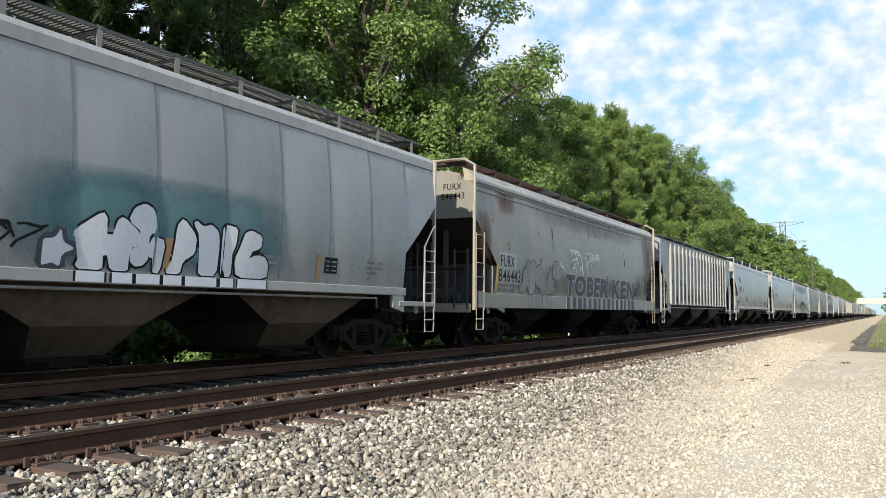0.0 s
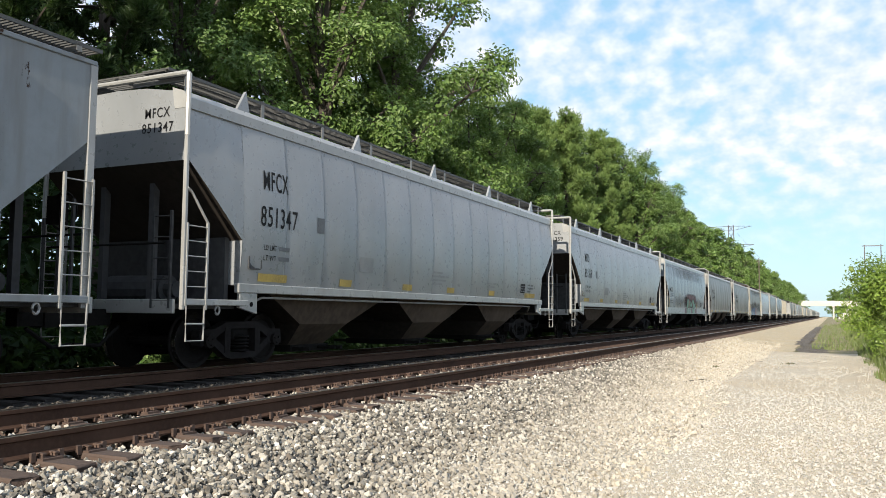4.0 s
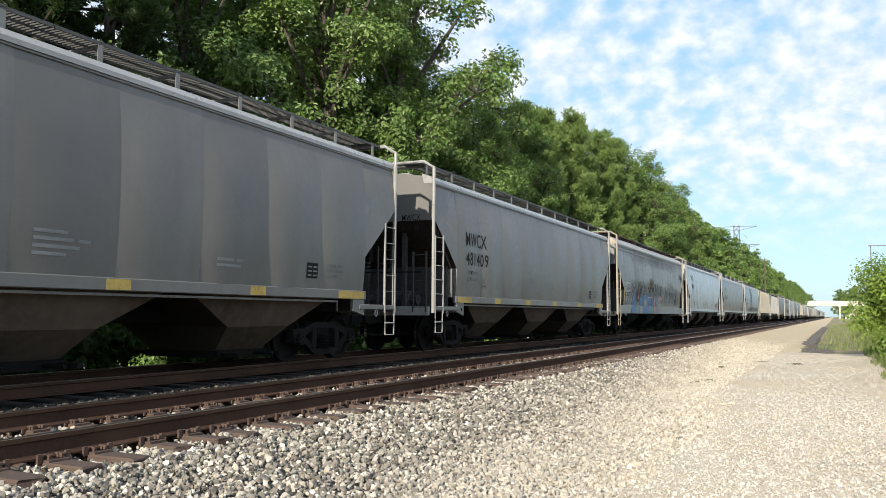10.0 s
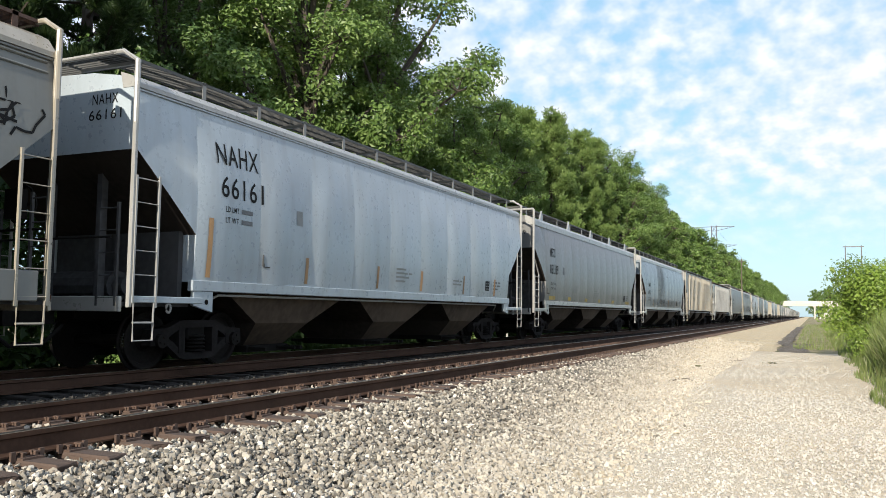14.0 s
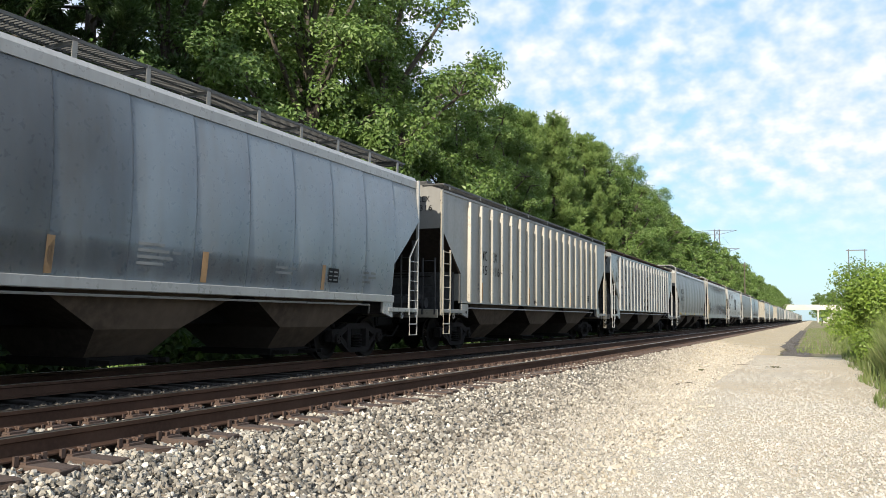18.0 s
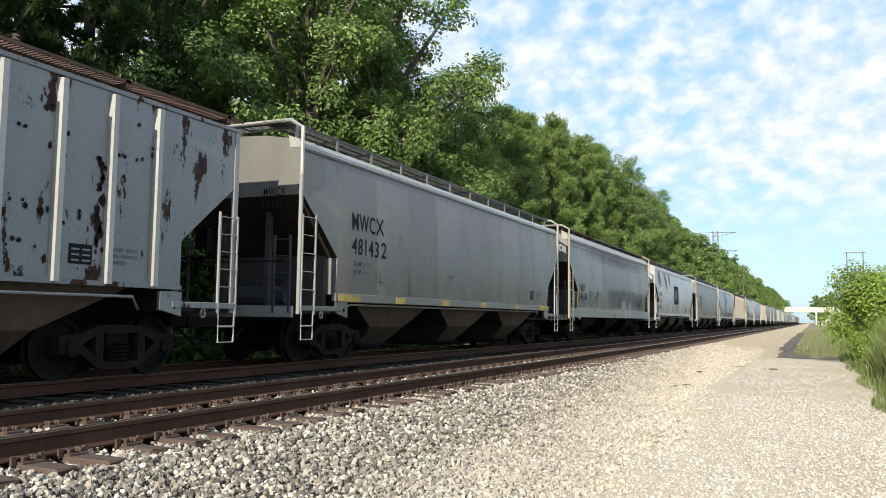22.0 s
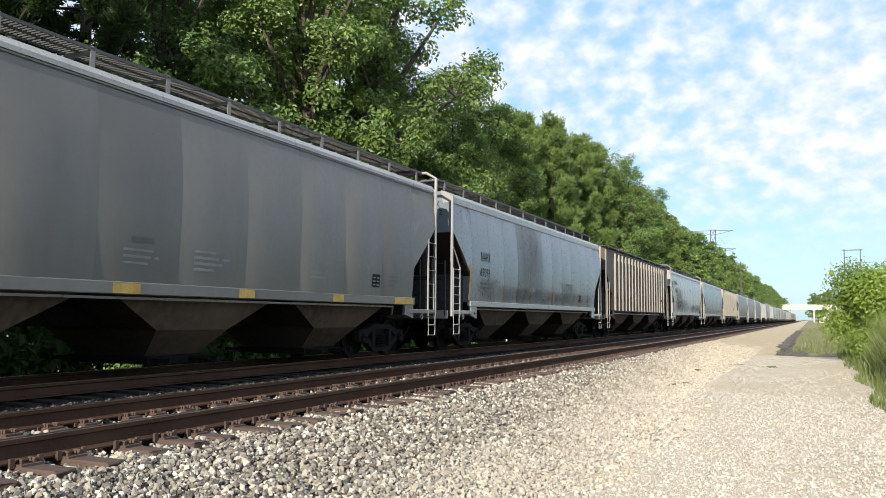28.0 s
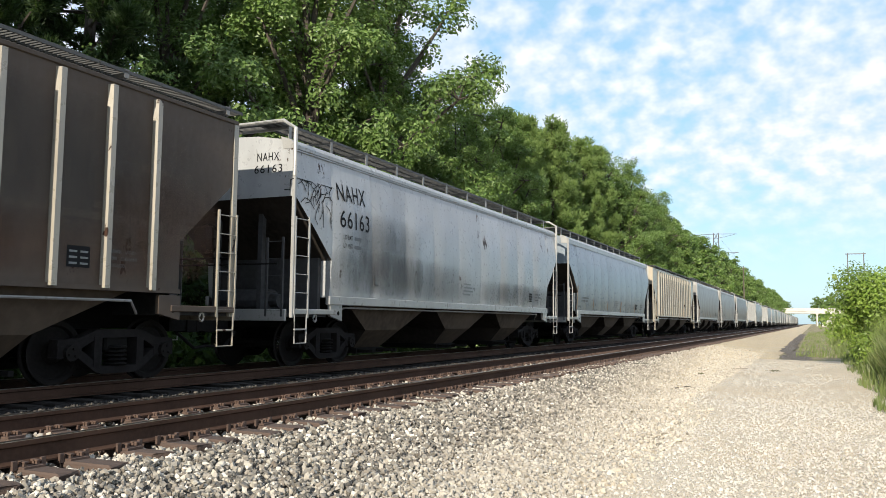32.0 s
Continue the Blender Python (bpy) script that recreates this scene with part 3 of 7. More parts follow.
def lay(x0, x1, y0, y1, count, seed, lift=0.0, thin=None):
    rng = np.random.default_rng(seed)
    x, y = rng.uniform(x0, x1, count), rng.uniform(y0, y1, count)
    if thin:
        keep = rng.uniform(0, 1, count) < thin(x, y)
        x, y = x[keep], y[keep]
    z = np.array([bed_height(a) for a in x]) + lift
    return np.stack([x, y, z], 1)


def ballast_stones():
    rng = np.random.default_rng(11)
    a = lay(-5.4, -1.6, -6.0, 16.0, 62000, 1, 0.010, lambda x, y: np.clip((y + 6) / 5, 0, 1) * np.clip(1.2 - np.maximum(0, x + 3.2) * 0.55, 0.1, 1) * np.clip(1.7 - y / 11, 0.25, 1))
    a = clear_of_ties(a)
    a[:, 2] += rng.uniform(-0.012, 0.03, len(a))
    scatter("ballast_stones", "grey and tan broken ballast stones on the track shoulder", "stone", a, rng.uniform(0.013, 0.037, len(a)), 2)
    b = lay(-5.4, -2.2, 12.0, 50.0, 30000, 3, 0.012, lambda x, y: np.clip((y - 12) / 5, 0, 1) * np.clip(1.55 - y / 32, 0.05, 1) * np.clip(1.2 - np.maximum(0, x + 3.2) * 0.8, 0.1, 1))
    b = clear_of_ties(b)
    b[:, 2] += rng.uniform(-0.015, 0.022, len(b))
    scatter("shoulder_stones", "tan ballast stones along the track", "stone", b, rng.uniform(0.015, 0.036, len(b)), 4)
    c = lay(-7.6, -5.2, 0.0, 26.0, 13000, 5, 0.0)
    c = clear_of_ties(c)
    c[:, 2] = TIE_Z - 0.045 + rng.uniform(-0.02, 0.03, len(c))
    scatter("crib_stones", "pale ballast stones between the wooden ties", "grit", c, rng.uniform(0.014, 0.034, len(c)), 6)
    d = lay(-3.4, 1.6, -3.0, 36.0, 100000, 7, 0.016, lambda x, y: np.clip((y + 3) / 5, 0, 1) * np.clip(1.5 - y / 15, 0.10, 1))
    d[:, 2] += rng.uniform(-0.006, 0.010, len(d))
    scatter("path_pebbles", "small pale pebbles on the gravel path", "pebble", d, rng.uniform(0.008, 0.026, len(d)) * rng.uniform(0.6, 1.0, len(d)), 8)
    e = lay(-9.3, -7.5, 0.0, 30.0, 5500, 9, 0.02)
    scatter("between_stones", "near-black ballast stones between the two tracks", "dark_stone", e, rng.uniform(0.02, 0.042, len(e)), 10)


# ---- railway cars: x across (the path's side is plus), y along from the end that comes first, z over the rail ----
SILL_Z, EAVE_Z, ROOF_Z = 1.40, 4.28, 4.55
SLOPE_IN, SLOPE_TOP, SLOPE_LOW = 1.30, 3.30, 2.15


def side_x(z, bulge):
    """Half the body's width at a height: flat sides for bulge 0."""
    if not bulge:
        return 1.545
    k = (z - SILL_Z) / (EAVE_Z - SILL_Z)
    return 1.50 + bulge * math.sin(math.pi * min(1, max(0, 0.08 + 0.86 * k))) ** 0.8 - 0.06 * k


def section(zb, bulge, extra=0.0):
    """Half a cross-section from the bottom edge up and over to the ridge."""
    zs = [zb + (EAVE_Z - zb) * i / 9 for i in range(10)]
    pts = [(side_x(z, bulge) + extra, z) for z in zs]
    w = pts[-1][0]
    return pts + [(w - 0.04, EAVE_Z + 0.07), (w * 0.82, EAVE_Z + 0.15), (w * 0.45, ROOF_Z - 0.03), (0.0, ROOF_Z)]


DEEP = ("deep", "ridged")          # kinds with a deep side sill
PILLOW = {"ridged": 0.036, "smooth": 0.058, "deep": 0.034, "panel": 0.022, "seam": 0.032, "rib": 0.0}


def skin_x(kind, y, z):
    """Half the width at a place on a side, y from the car's middle: each sheet swells a little between its seams."""
    k = KINDS[kind]
    x = side_x(z, k["bulge"])
    if not k["seams"]:
        return x
    y0, w = -k["L"] / 2 + SLOPE_IN, (k["L"] - 2 * SLOPE_IN) / k["seams"]
    u = (y - y0) / w
    if not 0 < u < k["seams"]:
        return x
    v = u % 1.0
    if kind in ("smooth", "deep"):          # fuller towards the end that comes first
        v = v ** 0.62
    wave = math.sin(math.pi * v) * min(1.0, max(0.0, (EAVE_Z - 0.30 - z) / 0.5))
    if kind in ("smooth", "deep"):          # welded flush: soft waves, uneven from sheet to sheet
        return x + 0.004 + (0.006 if kind == "deep" else 0.002) * (u % 1.0) + PILLOW[kind] * (0.45 + 0.55 * math.sin(3.7 * int(u) + 1) ** 2) * wave * wave
    return x + 0.002 + 0.010 * (u % 1.0) + PILLOW[kind] * wave          # each sheet laps over the next


def side_sheet(kind, i):
    """One swelling sheet of the side that faces the path."""
    k = KINDS[kind]
    y0, w = -k["L"] / 2 + SLOPE_IN, (k["L"] - 2 * SLOPE_IN) / k["seams"]
    bm = bmesh.new()
    flush = kind in ("smooth", "deep")
    us = [0.0 if flush else 0.008, 0.03, 0.10, 0.22, 0.36, 0.5, 0.64, 0.78, 0.90, 0.97, 1.0 if flush else 0.992]
    grid = []
    for u in us:
        y = y0 + (i + u) * w
        grid.append([bm.verts.new((skin_x(kind, y, z), y, z)) for z in [SILL_Z + 0.02 + (EAVE_Z - SILL_Z - 0.04) * j / 9 for j in range(10)]])
    for a, b in zip(grid, grid[1:]):
        for j in range(9):
            bm.faces.new((a[j], b[j], b[j + 1], a[j + 1]))
    for col in () if flush else (grid[-1],):          # folded edges
        back = [bm.verts.new((side_x(v.co.z, k["bulge"]) - 0.01, v.co.y, v.co.z)) for v in col]
        for j in range(9):
            bm.faces.new((col[j], col[j + 1], back[j + 1], back[j]))
    bmesh.ops.recalc_face_normals(bm, faces=bm.faces[:])
    return bm


def car_body(L, bulge, seams):
    """The closed shell: sides, roof, sloping end sheets; seams are shallow vertical creases."""
    st = [(0.0, SLOPE_TOP, 0), (SLOPE_IN * 0.5, (SLOPE_TOP + SLOPE_LOW) / 2, 0), (SLOPE_IN, SLOPE_LOW, 0), (SLOPE_IN + 0.001, SILL_Z, 0)]
    for i in range(seams):
        y = SLOPE_IN + 0.15 + (L - 2 * SLOPE_IN - 0.3) * (i + 0.5) / seams
        st += [(y - 0.028, SILL_Z, 0), (y, SILL_Z, -0.016), (y + 0.028, SILL_Z, 0)]
    st += [(L - SLOPE_IN - 0.001, SILL_Z, 0), (L - SLOPE_IN, SLOPE_LOW, 0), (L - SLOPE_IN * 0.5, (SLOPE_TOP + SLOPE_LOW) / 2, 0), (L, SLOPE_TOP, 0)]
    bm = bmesh.new()
    rings = []
    for y, zb, e in st:
        half = section(zb, bulge, e if bulge else 0)
        full = half + [(-a, b) for a, b in half[-2::-1]]
        rings.append([bm.verts.new((a, y, b)) for a, b in full])
    for r, s in zip(rings, rings[1:]):
        for i in range(len(r) - 1):
            bm.faces.new((r[i], r[i + 1], s[i + 1], s[i]))
        bm.faces.new((r[-1], r[0], s[0], s[-1]))
    bm.faces.new(rings[0])
    bm.faces.new(rings[-1][::-1])
    bmesh.ops.recalc_face_normals(bm, faces=bm.faces[:])
    for e in bm.edges:
        if len(e.link_faces) == 2 and e.calc_face_angle() > 0.45:
            e.smooth = False
    return bm


def hopper_bay(y0, y1, ym, zb=0.32):
    """A discharge bay: sheets that slope in from all sides, and a flat outlet."""
    bm = bmesh.new()
    top = [bm.verts.new(p) for p in ((1.44, y0, SILL_Z - 0.01), (1.44, y1, SILL_Z - 0.01), (-1.44, y1, SILL_Z - 0.01), (-1.44, y0, SILL_Z - 0.01))]
    mid = [bm.verts.new(p) for p in ((1.20, ym - 0.85, 0.72), (1.20, ym + 0.85, 0.72), (-1.20, ym + 0.85, 0.72), (-1.20, ym - 0.85, 0.72))]
    low = [bm.verts.new(p) for p in ((0.75, ym - 0.62, zb), (0.75, ym + 0.62, zb), (-0.75, ym + 0.62, zb), (-0.75, ym - 0.62, zb))]
    for a, b in ((top, mid), (mid, low)):
        for i in range(4):
            bm.faces.new((a[i], b[i], b[(i + 1) % 4], a[(i + 1) % 4]))
    bm.faces.new(low)
    bm.faces.new(top[::-1])
    bmesh.ops.recalc_face_normals(bm, faces=bm.faces[:])
    return bm


def outlet_gate(ym, zb=0.32):
    bm = boxed(-0.85, 0.85, ym - 0.66, ym + 0.66, zb - 0.13, zb - 0.002)
    box(bm, -1.25, 1.25, ym - 0.60, ym - 0.52, zb - 0.10, zb - 0.03)
    box(bm, -1.25, 1.25, ym + 0.52, ym + 0.60, zb - 0.10, zb - 0.03)
    tube(bm, [(-1.2, ym + 0.3, zb - 0.06), (1.28, ym + 0.3, zb - 0.06)], 0.035, 6)
    return bm


def side_frame(side):
    """A cast truck side: arch over two axle boxes with an open middle for the springs."""
    bm = bmesh.new()
    x0, x1 = side * 0.93, side * 1.10
    top = [(-1.10, 0.52), (-1.08, 0.64), (-0.72, 0.66), (-0.42, 0.78), (0.42, 0.78), (0.72, 0.66), (1.08, 0.64), (1.10, 0.52)]
    inn = [(-0.72, 0.50), (-0.70, 0.50), (-0.62, 0.55), (-0.40, 0.66), (0.40, 0.66), (0.62, 0.55), (0.70, 0.50), (0.72, 0.50)]
    bot = [(-1.10, 0.40), (-0.76, 0.40), (-0.42, 0.17), (-0.30, 0.14), (0.30, 0.14), (0.42, 0.17), (0.76, 0.40), (1.10, 0.40)]
    inb = [(-0.70, 0.49), (-0.60, 0.44), (-0.36, 0.26), (-0.28, 0.25), (0.28, 0.25), (0.36, 0.26), (0.60, 0.44), (0.70, 0.49)]
    for a, b in ((inn, top), (bot, inb)):
        for i in range(7):
            prism(bm, [a[i], a[i + 1], b[i + 1], b[i]], "x", min(x0, x1), max(x0, x1))
    for y in (-0.40, 0.40):          # columns beside the springs
        prism(bm, [(y - 0.07, 0.25), (y + 0.07, 0.25), (y + 0.07, 0.68), (y - 0.07, 0.68)], "x", min(x0, x1) - 0.01, max(x0, x1) + 0.012)
    for y in (-0.89, 0.89):
        box(bm, min(x0, x1) - 0.01, max(x0, x1) + 0.01, y - 0.2, y + 0.2, 0.38, 0.55)
    bmesh.ops.recalc_face_normals(bm, faces=bm.faces[:])
    return bm


def spring_nest(side):
    bm = bmesh.new()
    tube(bm, [(side * 1.02, 0, 0.25 + 0.02 * k) for k in range(16)], [0.17 if k % 3 else 0.11 for k in range(16)], 12)
    return bm


def wheel_set():
    """An axle with two wheels, turning about its own middle."""
    bm = bmesh.new()
    n = 28
    prof = [(0.66, 0.10), (0.66, 0.14), (0.685, 0.17), (0.70, 0.36), (0.683, 0.385), (0.683, 0.487), (0.70, 0.495), (0.715, 0.487), (0.722, 0.462), (0.815, 0.457), (0.822, 0.44), (0.815, 0.385), (0.765, 0.36), (0.755, 0.17), (0.80, 0.14), (0.80, 0.10)]
    for s in (-1, 1):
        rings = [[bm.verts.new((s * x, r * math.cos(k * math.tau / n), r * math.sin(k * math.tau / n))) for k in range(n)] for x, r in prof]
        for a, b in zip(rings, rings[1:]):
            for k in range(n):
                bm.faces.new((a[k], a[(k + 1) % n], b[(k + 1) % n], b[k]))
    tube(bm, [(-1.16, 0, 0), (-1.0, 0, 0), (-0.9, 0, 0), (0.9, 0, 0), (1.0, 0, 0), (1.16, 0, 0)], [0.06, 0.06, 0.09, 0.09, 0.06, 0.06], 10)
    for s in (-1, 1):
        tube(bm, [(s * 1.06, 0, 0), (s * 1.17, 0, 0)], 0.115, 12)
        for k in range(3):          # cap bolts
            a = k * math.tau / 3
            tube(bm, [(s * 1.17, 0.06 * math.cos(a), 0.06 * math.sin(a)), (s * 1.195, 0.06 * math.cos(a), 0.06 * math.sin(a))], 0.02, 6)
    bmesh.ops.recalc_face_normals(bm, faces=bm.faces[:])
    return bm


WHEELS = {}


def truck(parent, y):
    root = new("truck")
    root.parent = parent
    root.location = (0, y, 0)
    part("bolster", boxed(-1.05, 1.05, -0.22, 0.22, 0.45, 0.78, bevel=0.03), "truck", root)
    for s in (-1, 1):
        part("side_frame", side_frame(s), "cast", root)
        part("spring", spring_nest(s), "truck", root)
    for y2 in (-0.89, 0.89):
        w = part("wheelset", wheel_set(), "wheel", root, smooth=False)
        w.location = (0, y2, 0.457)
        w.data.materials.append(M["tread"])
        for p in w.data.polygons:          # the rolling face is worn bright
            c = p.center
            p.material_index = 1 if 0.72 < abs(c.x) < 0.82 and math.hypot(c.y, c.z) > 0.45 else 0
    return root


def ladder(x, y0, y1, z0, z1, rungs, axis="y", r=0.011, w=0.017, inner=0.0):
    """Flat stiles (on the side the inner one and a thin strap along the corner post) with round rungs; on the side of the car or across its end."""
    bm = bmesh.new()
    for y in (y0, y1) if axis == "x" else (inner,):
        if axis == "y":
            box(bm, x - 0.02, x + 0.02, y - w, y + w, z0, z1)
        else:
            box(bm, y - w, y + w, x - 0.02, x + 0.02, z0, z1)
    if axis == "y":
        edge = y0 if abs(y0 - inner) > abs(y1 - inner) else y1
        box(bm, x - 0.016, x + 0.016, edge - 0.014, edge + 0.014, z0 + 0.06, z1 - 0.04)
    bar = []          # one bent bar makes the rungs, its uprights run inside the stiles
    for i in range(rungs):
        z = z0 + 0.12 + (z1 - z0 - 0.2) * i / (rungs - 1)
        p, q = ((x, y0, z), (x, y1, z)) if axis == "y" else ((y0, x, z), (y1, x, z))
        bar += [p, q] if i % 2 == 0 else [q, p]
    tube(bm, bar, r, 6)
    return bm


def stirrup(x, y0, y1):
    bm = bmesh.new()
    tube(bm, [(x, y0, 1.05), (x, y0 + 0.01, 0.50), (x, y1 - 0.01, 0.50), (x, y1, 1.05)], 0.017, 6)
    tube(bm, [(x, y0, 0.76), (x, y1, 0.76)], 0.018, 6)
    return bm


def coupler(y, d):
    bm = bmesh.new()
    box(bm, -0.12, 0.12, min(y, y + d * 0.5), max(y, y + d * 0.5), 0.72, 0.98)
    box(bm, -0.16, 0.16, min(y + d * 0.42, y + d * 0.72), max(y + d * 0.42, y + d * 0.72), 0.70, 1.0)
    box(bm, 0.06, 0.17, min(y + d * 0.66, y + d * 0.90), max(y + d * 0.66, y + d * 0.90), 0.72, 0.98)
    tube(bm, [(0.3, y, 0.7), (0.34, y + d * 0.4, 0.42), (0.25, y + d * 0.8, 0.45)], 0.03, 6)
    return bm


def grating(x0, x1, y0, y1, z, pitch=0.07):
    """A walkway of thin bars on edge in a frame."""
    bm = bmesh.new()
    for x in (x0, (x0 + x1) / 2, x1):
        box(bm, x - 0.012, x + 0.012, y0, y1, z - 0.05, z)
    n = int((y1 - y0) / pitch)
    for i in range(n + 1):
        y = y0 + (y1 - y0) * i / n
        box(bm, x0, x1, y - 0.010, y + 0.010, z - 0.035, z - 0.008)
    return bm


def follow(bm, kind, lift, most):
    """Cut a flat shape fine enough to follow the car's side, and lay it on."""
    if KINDS[kind]["bulge"]:
        bmesh.ops.triangulate(bm, faces=bm.faces[:])
        for _ in range(4):
            long = [e for e in bm.edges if e.calc_length() > most]
            if not long:
                break
            bmesh.ops.subdivide_edges(bm, edges=long, cuts=1)
            bmesh.ops.triangulate(bm, faces=bm.faces[:])
    for v in bm.verts:
        v.co.x = skin_x(kind, v.co.y, v.co.z) + lift


def lettering(text, width, height, y, z, kind, parent, mat="black", label="", fat=0.0):
    """Painted letters laid on the car's side, fitted to a width and a height of capitals."""
    cu = bpy.data.curves.new("lettering", "FONT")
    cu.body, cu.size, cu.space_character, cu.resolution_u = text, 1.0, 1.12, 3
    cu.offset = fat or 0.005
    tmp = bpy.data.objects.new("lettering", cu)
    scene.collection.objects.link(tmp)
    me = bpy.data.meshes.new_from_object(tmp)
    bpy.data.objects.remove(tmp)
    xs, zs = [v.co.x for v in me.vertices], [v.co.y for v in me.vertices]
    fx, fz = width / (max(xs) - min(xs)), height / (max(zs) - min(zs))
    bm = bmesh.new()
    bm.from_mesh(me)
    for v in bm.verts:
        v.co = (0, y + (v.co.x - min(xs)) * fx, z + (v.co.y - min(zs)) * fz)
    follow(bm, kind, 0.0060, 0.14)
    bm.to_mesh(me)
    bm.free()
    me.materials.clear()
    me.materials.append(M[mat])
    ob = new("lettering", me)
    ob.parent = parent
    return tagged(ob, label)


def patch(name, quad_list, kind, parent, mat, label="", lift=0.006):
    """Flat painted shapes on the car's side: polygons of (y, z)."""
    bm = bmesh.new()
    for poly in quad_list:
        bm.faces.new([bm.verts.new((0, y, z)) for y, z in poly])
    follow(bm, kind, lift, 0.25)
    bm.normal_update()
    flip = [f for f in bm.faces if f.normal.x < 0]
    if flip:
        bmesh.ops.reverse_faces(bm, faces=flip)
    return part(name, bm, mat, parent, label)


def rect(y0, y1, z0, z1):
    return [(y0, z0), (y1, z0), (y1, z1), (y0, z1)]


# kind: body length, bulge, seams, bays, deep sill, end frame, roof walk
KINDS = {
    "smooth": dict(L=17.3, bulge=0.13, seams=9, bays=3, sill=0.15, frame="hoop", walk="walkway", posts=12),
    "deep": dict(L=17.7, bulge=0.11, seams=7, bays=3, sill=0.36, frame="hoop", walk="rust", posts=11),
    "ridged": dict(L=17.7, bulge=0.13, seams=11, bays=3, sill=0.36, frame="post", walk="walkway", posts=11),
    "panel": dict(L=18.3, bulge=0.15, seams=13, bays=3, sill=0.13, frame="square", walk="walkway", posts=10),
    "seam": dict(L=17.3, bulge=0.16, seams=11, bays=3, sill=0.13, frame="post", walk="walkway", posts=13),
    "rib": dict(L=18.5, bulge=0.0, seams=0, bays=3, sill=0.0, frame="none", walk="walkway", posts=9),
}
RIB_0, RIB_W = 1.85, 0.868          # first rib and the step from rib to rib


def build_car(kind):
    """One covered hopper car with all its parts, its middle at the origin on the rail."""
    k = KINDS[kind]
    L, bulge = k["L"], k["bulge"]
    car = thing("hopper_car", "grey covered hopper car", "freight car", "cars of the train")
    base = new("underframe", None)
    bpy.data.objects.remove(base)
    shift = Matrix.Translation((0, -L / 2, 0))

    def put(name, bm, mat, parent=None, label="", smooth=False):
        if parent is None:
            bm.transform(shift)
        return part(name, bm, mat, parent or car, label, smooth)

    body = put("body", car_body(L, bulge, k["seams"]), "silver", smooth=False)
    # Downward faces get the dark tone: shade below the ends is painted.
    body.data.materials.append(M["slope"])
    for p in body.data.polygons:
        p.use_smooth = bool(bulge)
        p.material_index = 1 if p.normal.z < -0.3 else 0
    for i in range(k["seams"]):
        part("side_sheet", side_sheet(kind, i), "silver", car, smooth=True)
    xs = side_x(SILL_Z, bulge)
    # side sills
    for s in (-1, 1):
        a, b = sorted((s * (xs - 0.05), s * (xs + 0.06)))
        if k["sill"]:
            lo = SILL_Z - k["sill"]
            e0 = 0.15 if kind in DEEP else SLOPE_IN - 0.05
            put("side_sill", boxed(a, b, e0, L - e0, lo, SILL_Z + 0.03, bevel=0.012), "trim")
        if kind not in DEEP:
            for y0, y1 in ((0.0, SLOPE_IN + 0.2), (L - SLOPE_IN - 0.2, L)):
                put("end_sill", boxed(a, b, y0, y1, 1.05, 1.15, bevel=0.01), "trim")
        # jacking brackets below the corners
        for y0 in (SLOPE_IN, L - SLOPE_IN - 0.45):
            bm = bmesh.new()
            prism(bm, [(y0, SILL_Z - 0.1), (y0 + 0.45, SILL_Z - 0.1), (y0 + 0.45, 0.92), (y0, 1.02)], "x", min(s * (xs - 0.02), s * (xs + 0.045)), max(s * (xs - 0.02), s * (xs + 0.045)))
            bmesh.ops.recalc_face_normals(bm, faces=bm.faces[:])
            put("corner_bracket", bm, "trim")
            # A near-black disc stands in for the dark inside of the hole.
            bm = bmesh.new()
            xh = s * (xs + 0.046)
            tube(bm, [(xh - s * 0.004, y0 + 0.30, 1.08), (xh + s * 0.002, y0 + 0.30, 1.08)], 0.045, 10)
            put("jacking_hole", bm, "truck")
    # eave rail
    for s in (-1, 1):
        a, b = sorted((s * (side_x(EAVE_Z, bulge) - 0.02), s * (side_x(EAVE_Z, bulge) + 0.055)))
        if bulge:          # sloping roof edge over the side
            xo = side_x(EAVE_Z, bulge)
            bm = bmesh.new()
            drop = 0.15 if kind in ("panel", "seam", "ridged") else 0.05
            top = 0.30 if kind == "deep" else 0.20
            prism(bm, [(s * (xo - 0.20), EAVE_Z - drop), (s * (xo + 0.055), EAVE_Z - drop), (s * (xo + 0.055), EAVE_Z + 0.02), (s * (xo - (0.10 if kind == "deep" else 0.02)), EAVE_Z + top - 0.08), (s * (xo - 0.26), EAVE_Z + top)], "y", -0.008, L + 0.008)
            bmesh.ops.recalc_face_normals(bm, faces=bm.faces[:])
            put("roof_edge", bm, "trim")
            for z, r in ((EAVE_Z - 0.13, 0.011), (EAVE_Z - 0.27, 0.009)) if kind in DEEP else ():
                bm = bmesh.new()
                tube(bm, [(s * (side_x(z, bulge) + 0.010), 0.1, z), (s * (side_x(z, bulge) + 0.010), L - 0.1, z)], r * 2, 6)
                put("side_bead", bm, "silver")
        put("eave_rail", boxed(a, b - s * 0.015, -0.004, L + 0.004, EAVE_Z - 0.09, EAVE_Z - 0.054, bevel=0.006) if bulge else boxed(a, b - s * 0.03, -0.004, L + 0.004, EAVE_Z - 0.01, EAVE_Z + 0.06, bevel=0.01), "silver")
    # bays
    n, y0, y1 = k["bays"], SLOPE_IN + 0.75, L - SLOPE_IN - 0.75
    for i in range(n):
        a, b = y0 + (y1 - y0) * i / n, y0 + (y1 - y0) * (i + 1) / n
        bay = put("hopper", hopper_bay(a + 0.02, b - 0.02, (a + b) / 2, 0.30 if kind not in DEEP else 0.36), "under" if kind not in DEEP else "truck")
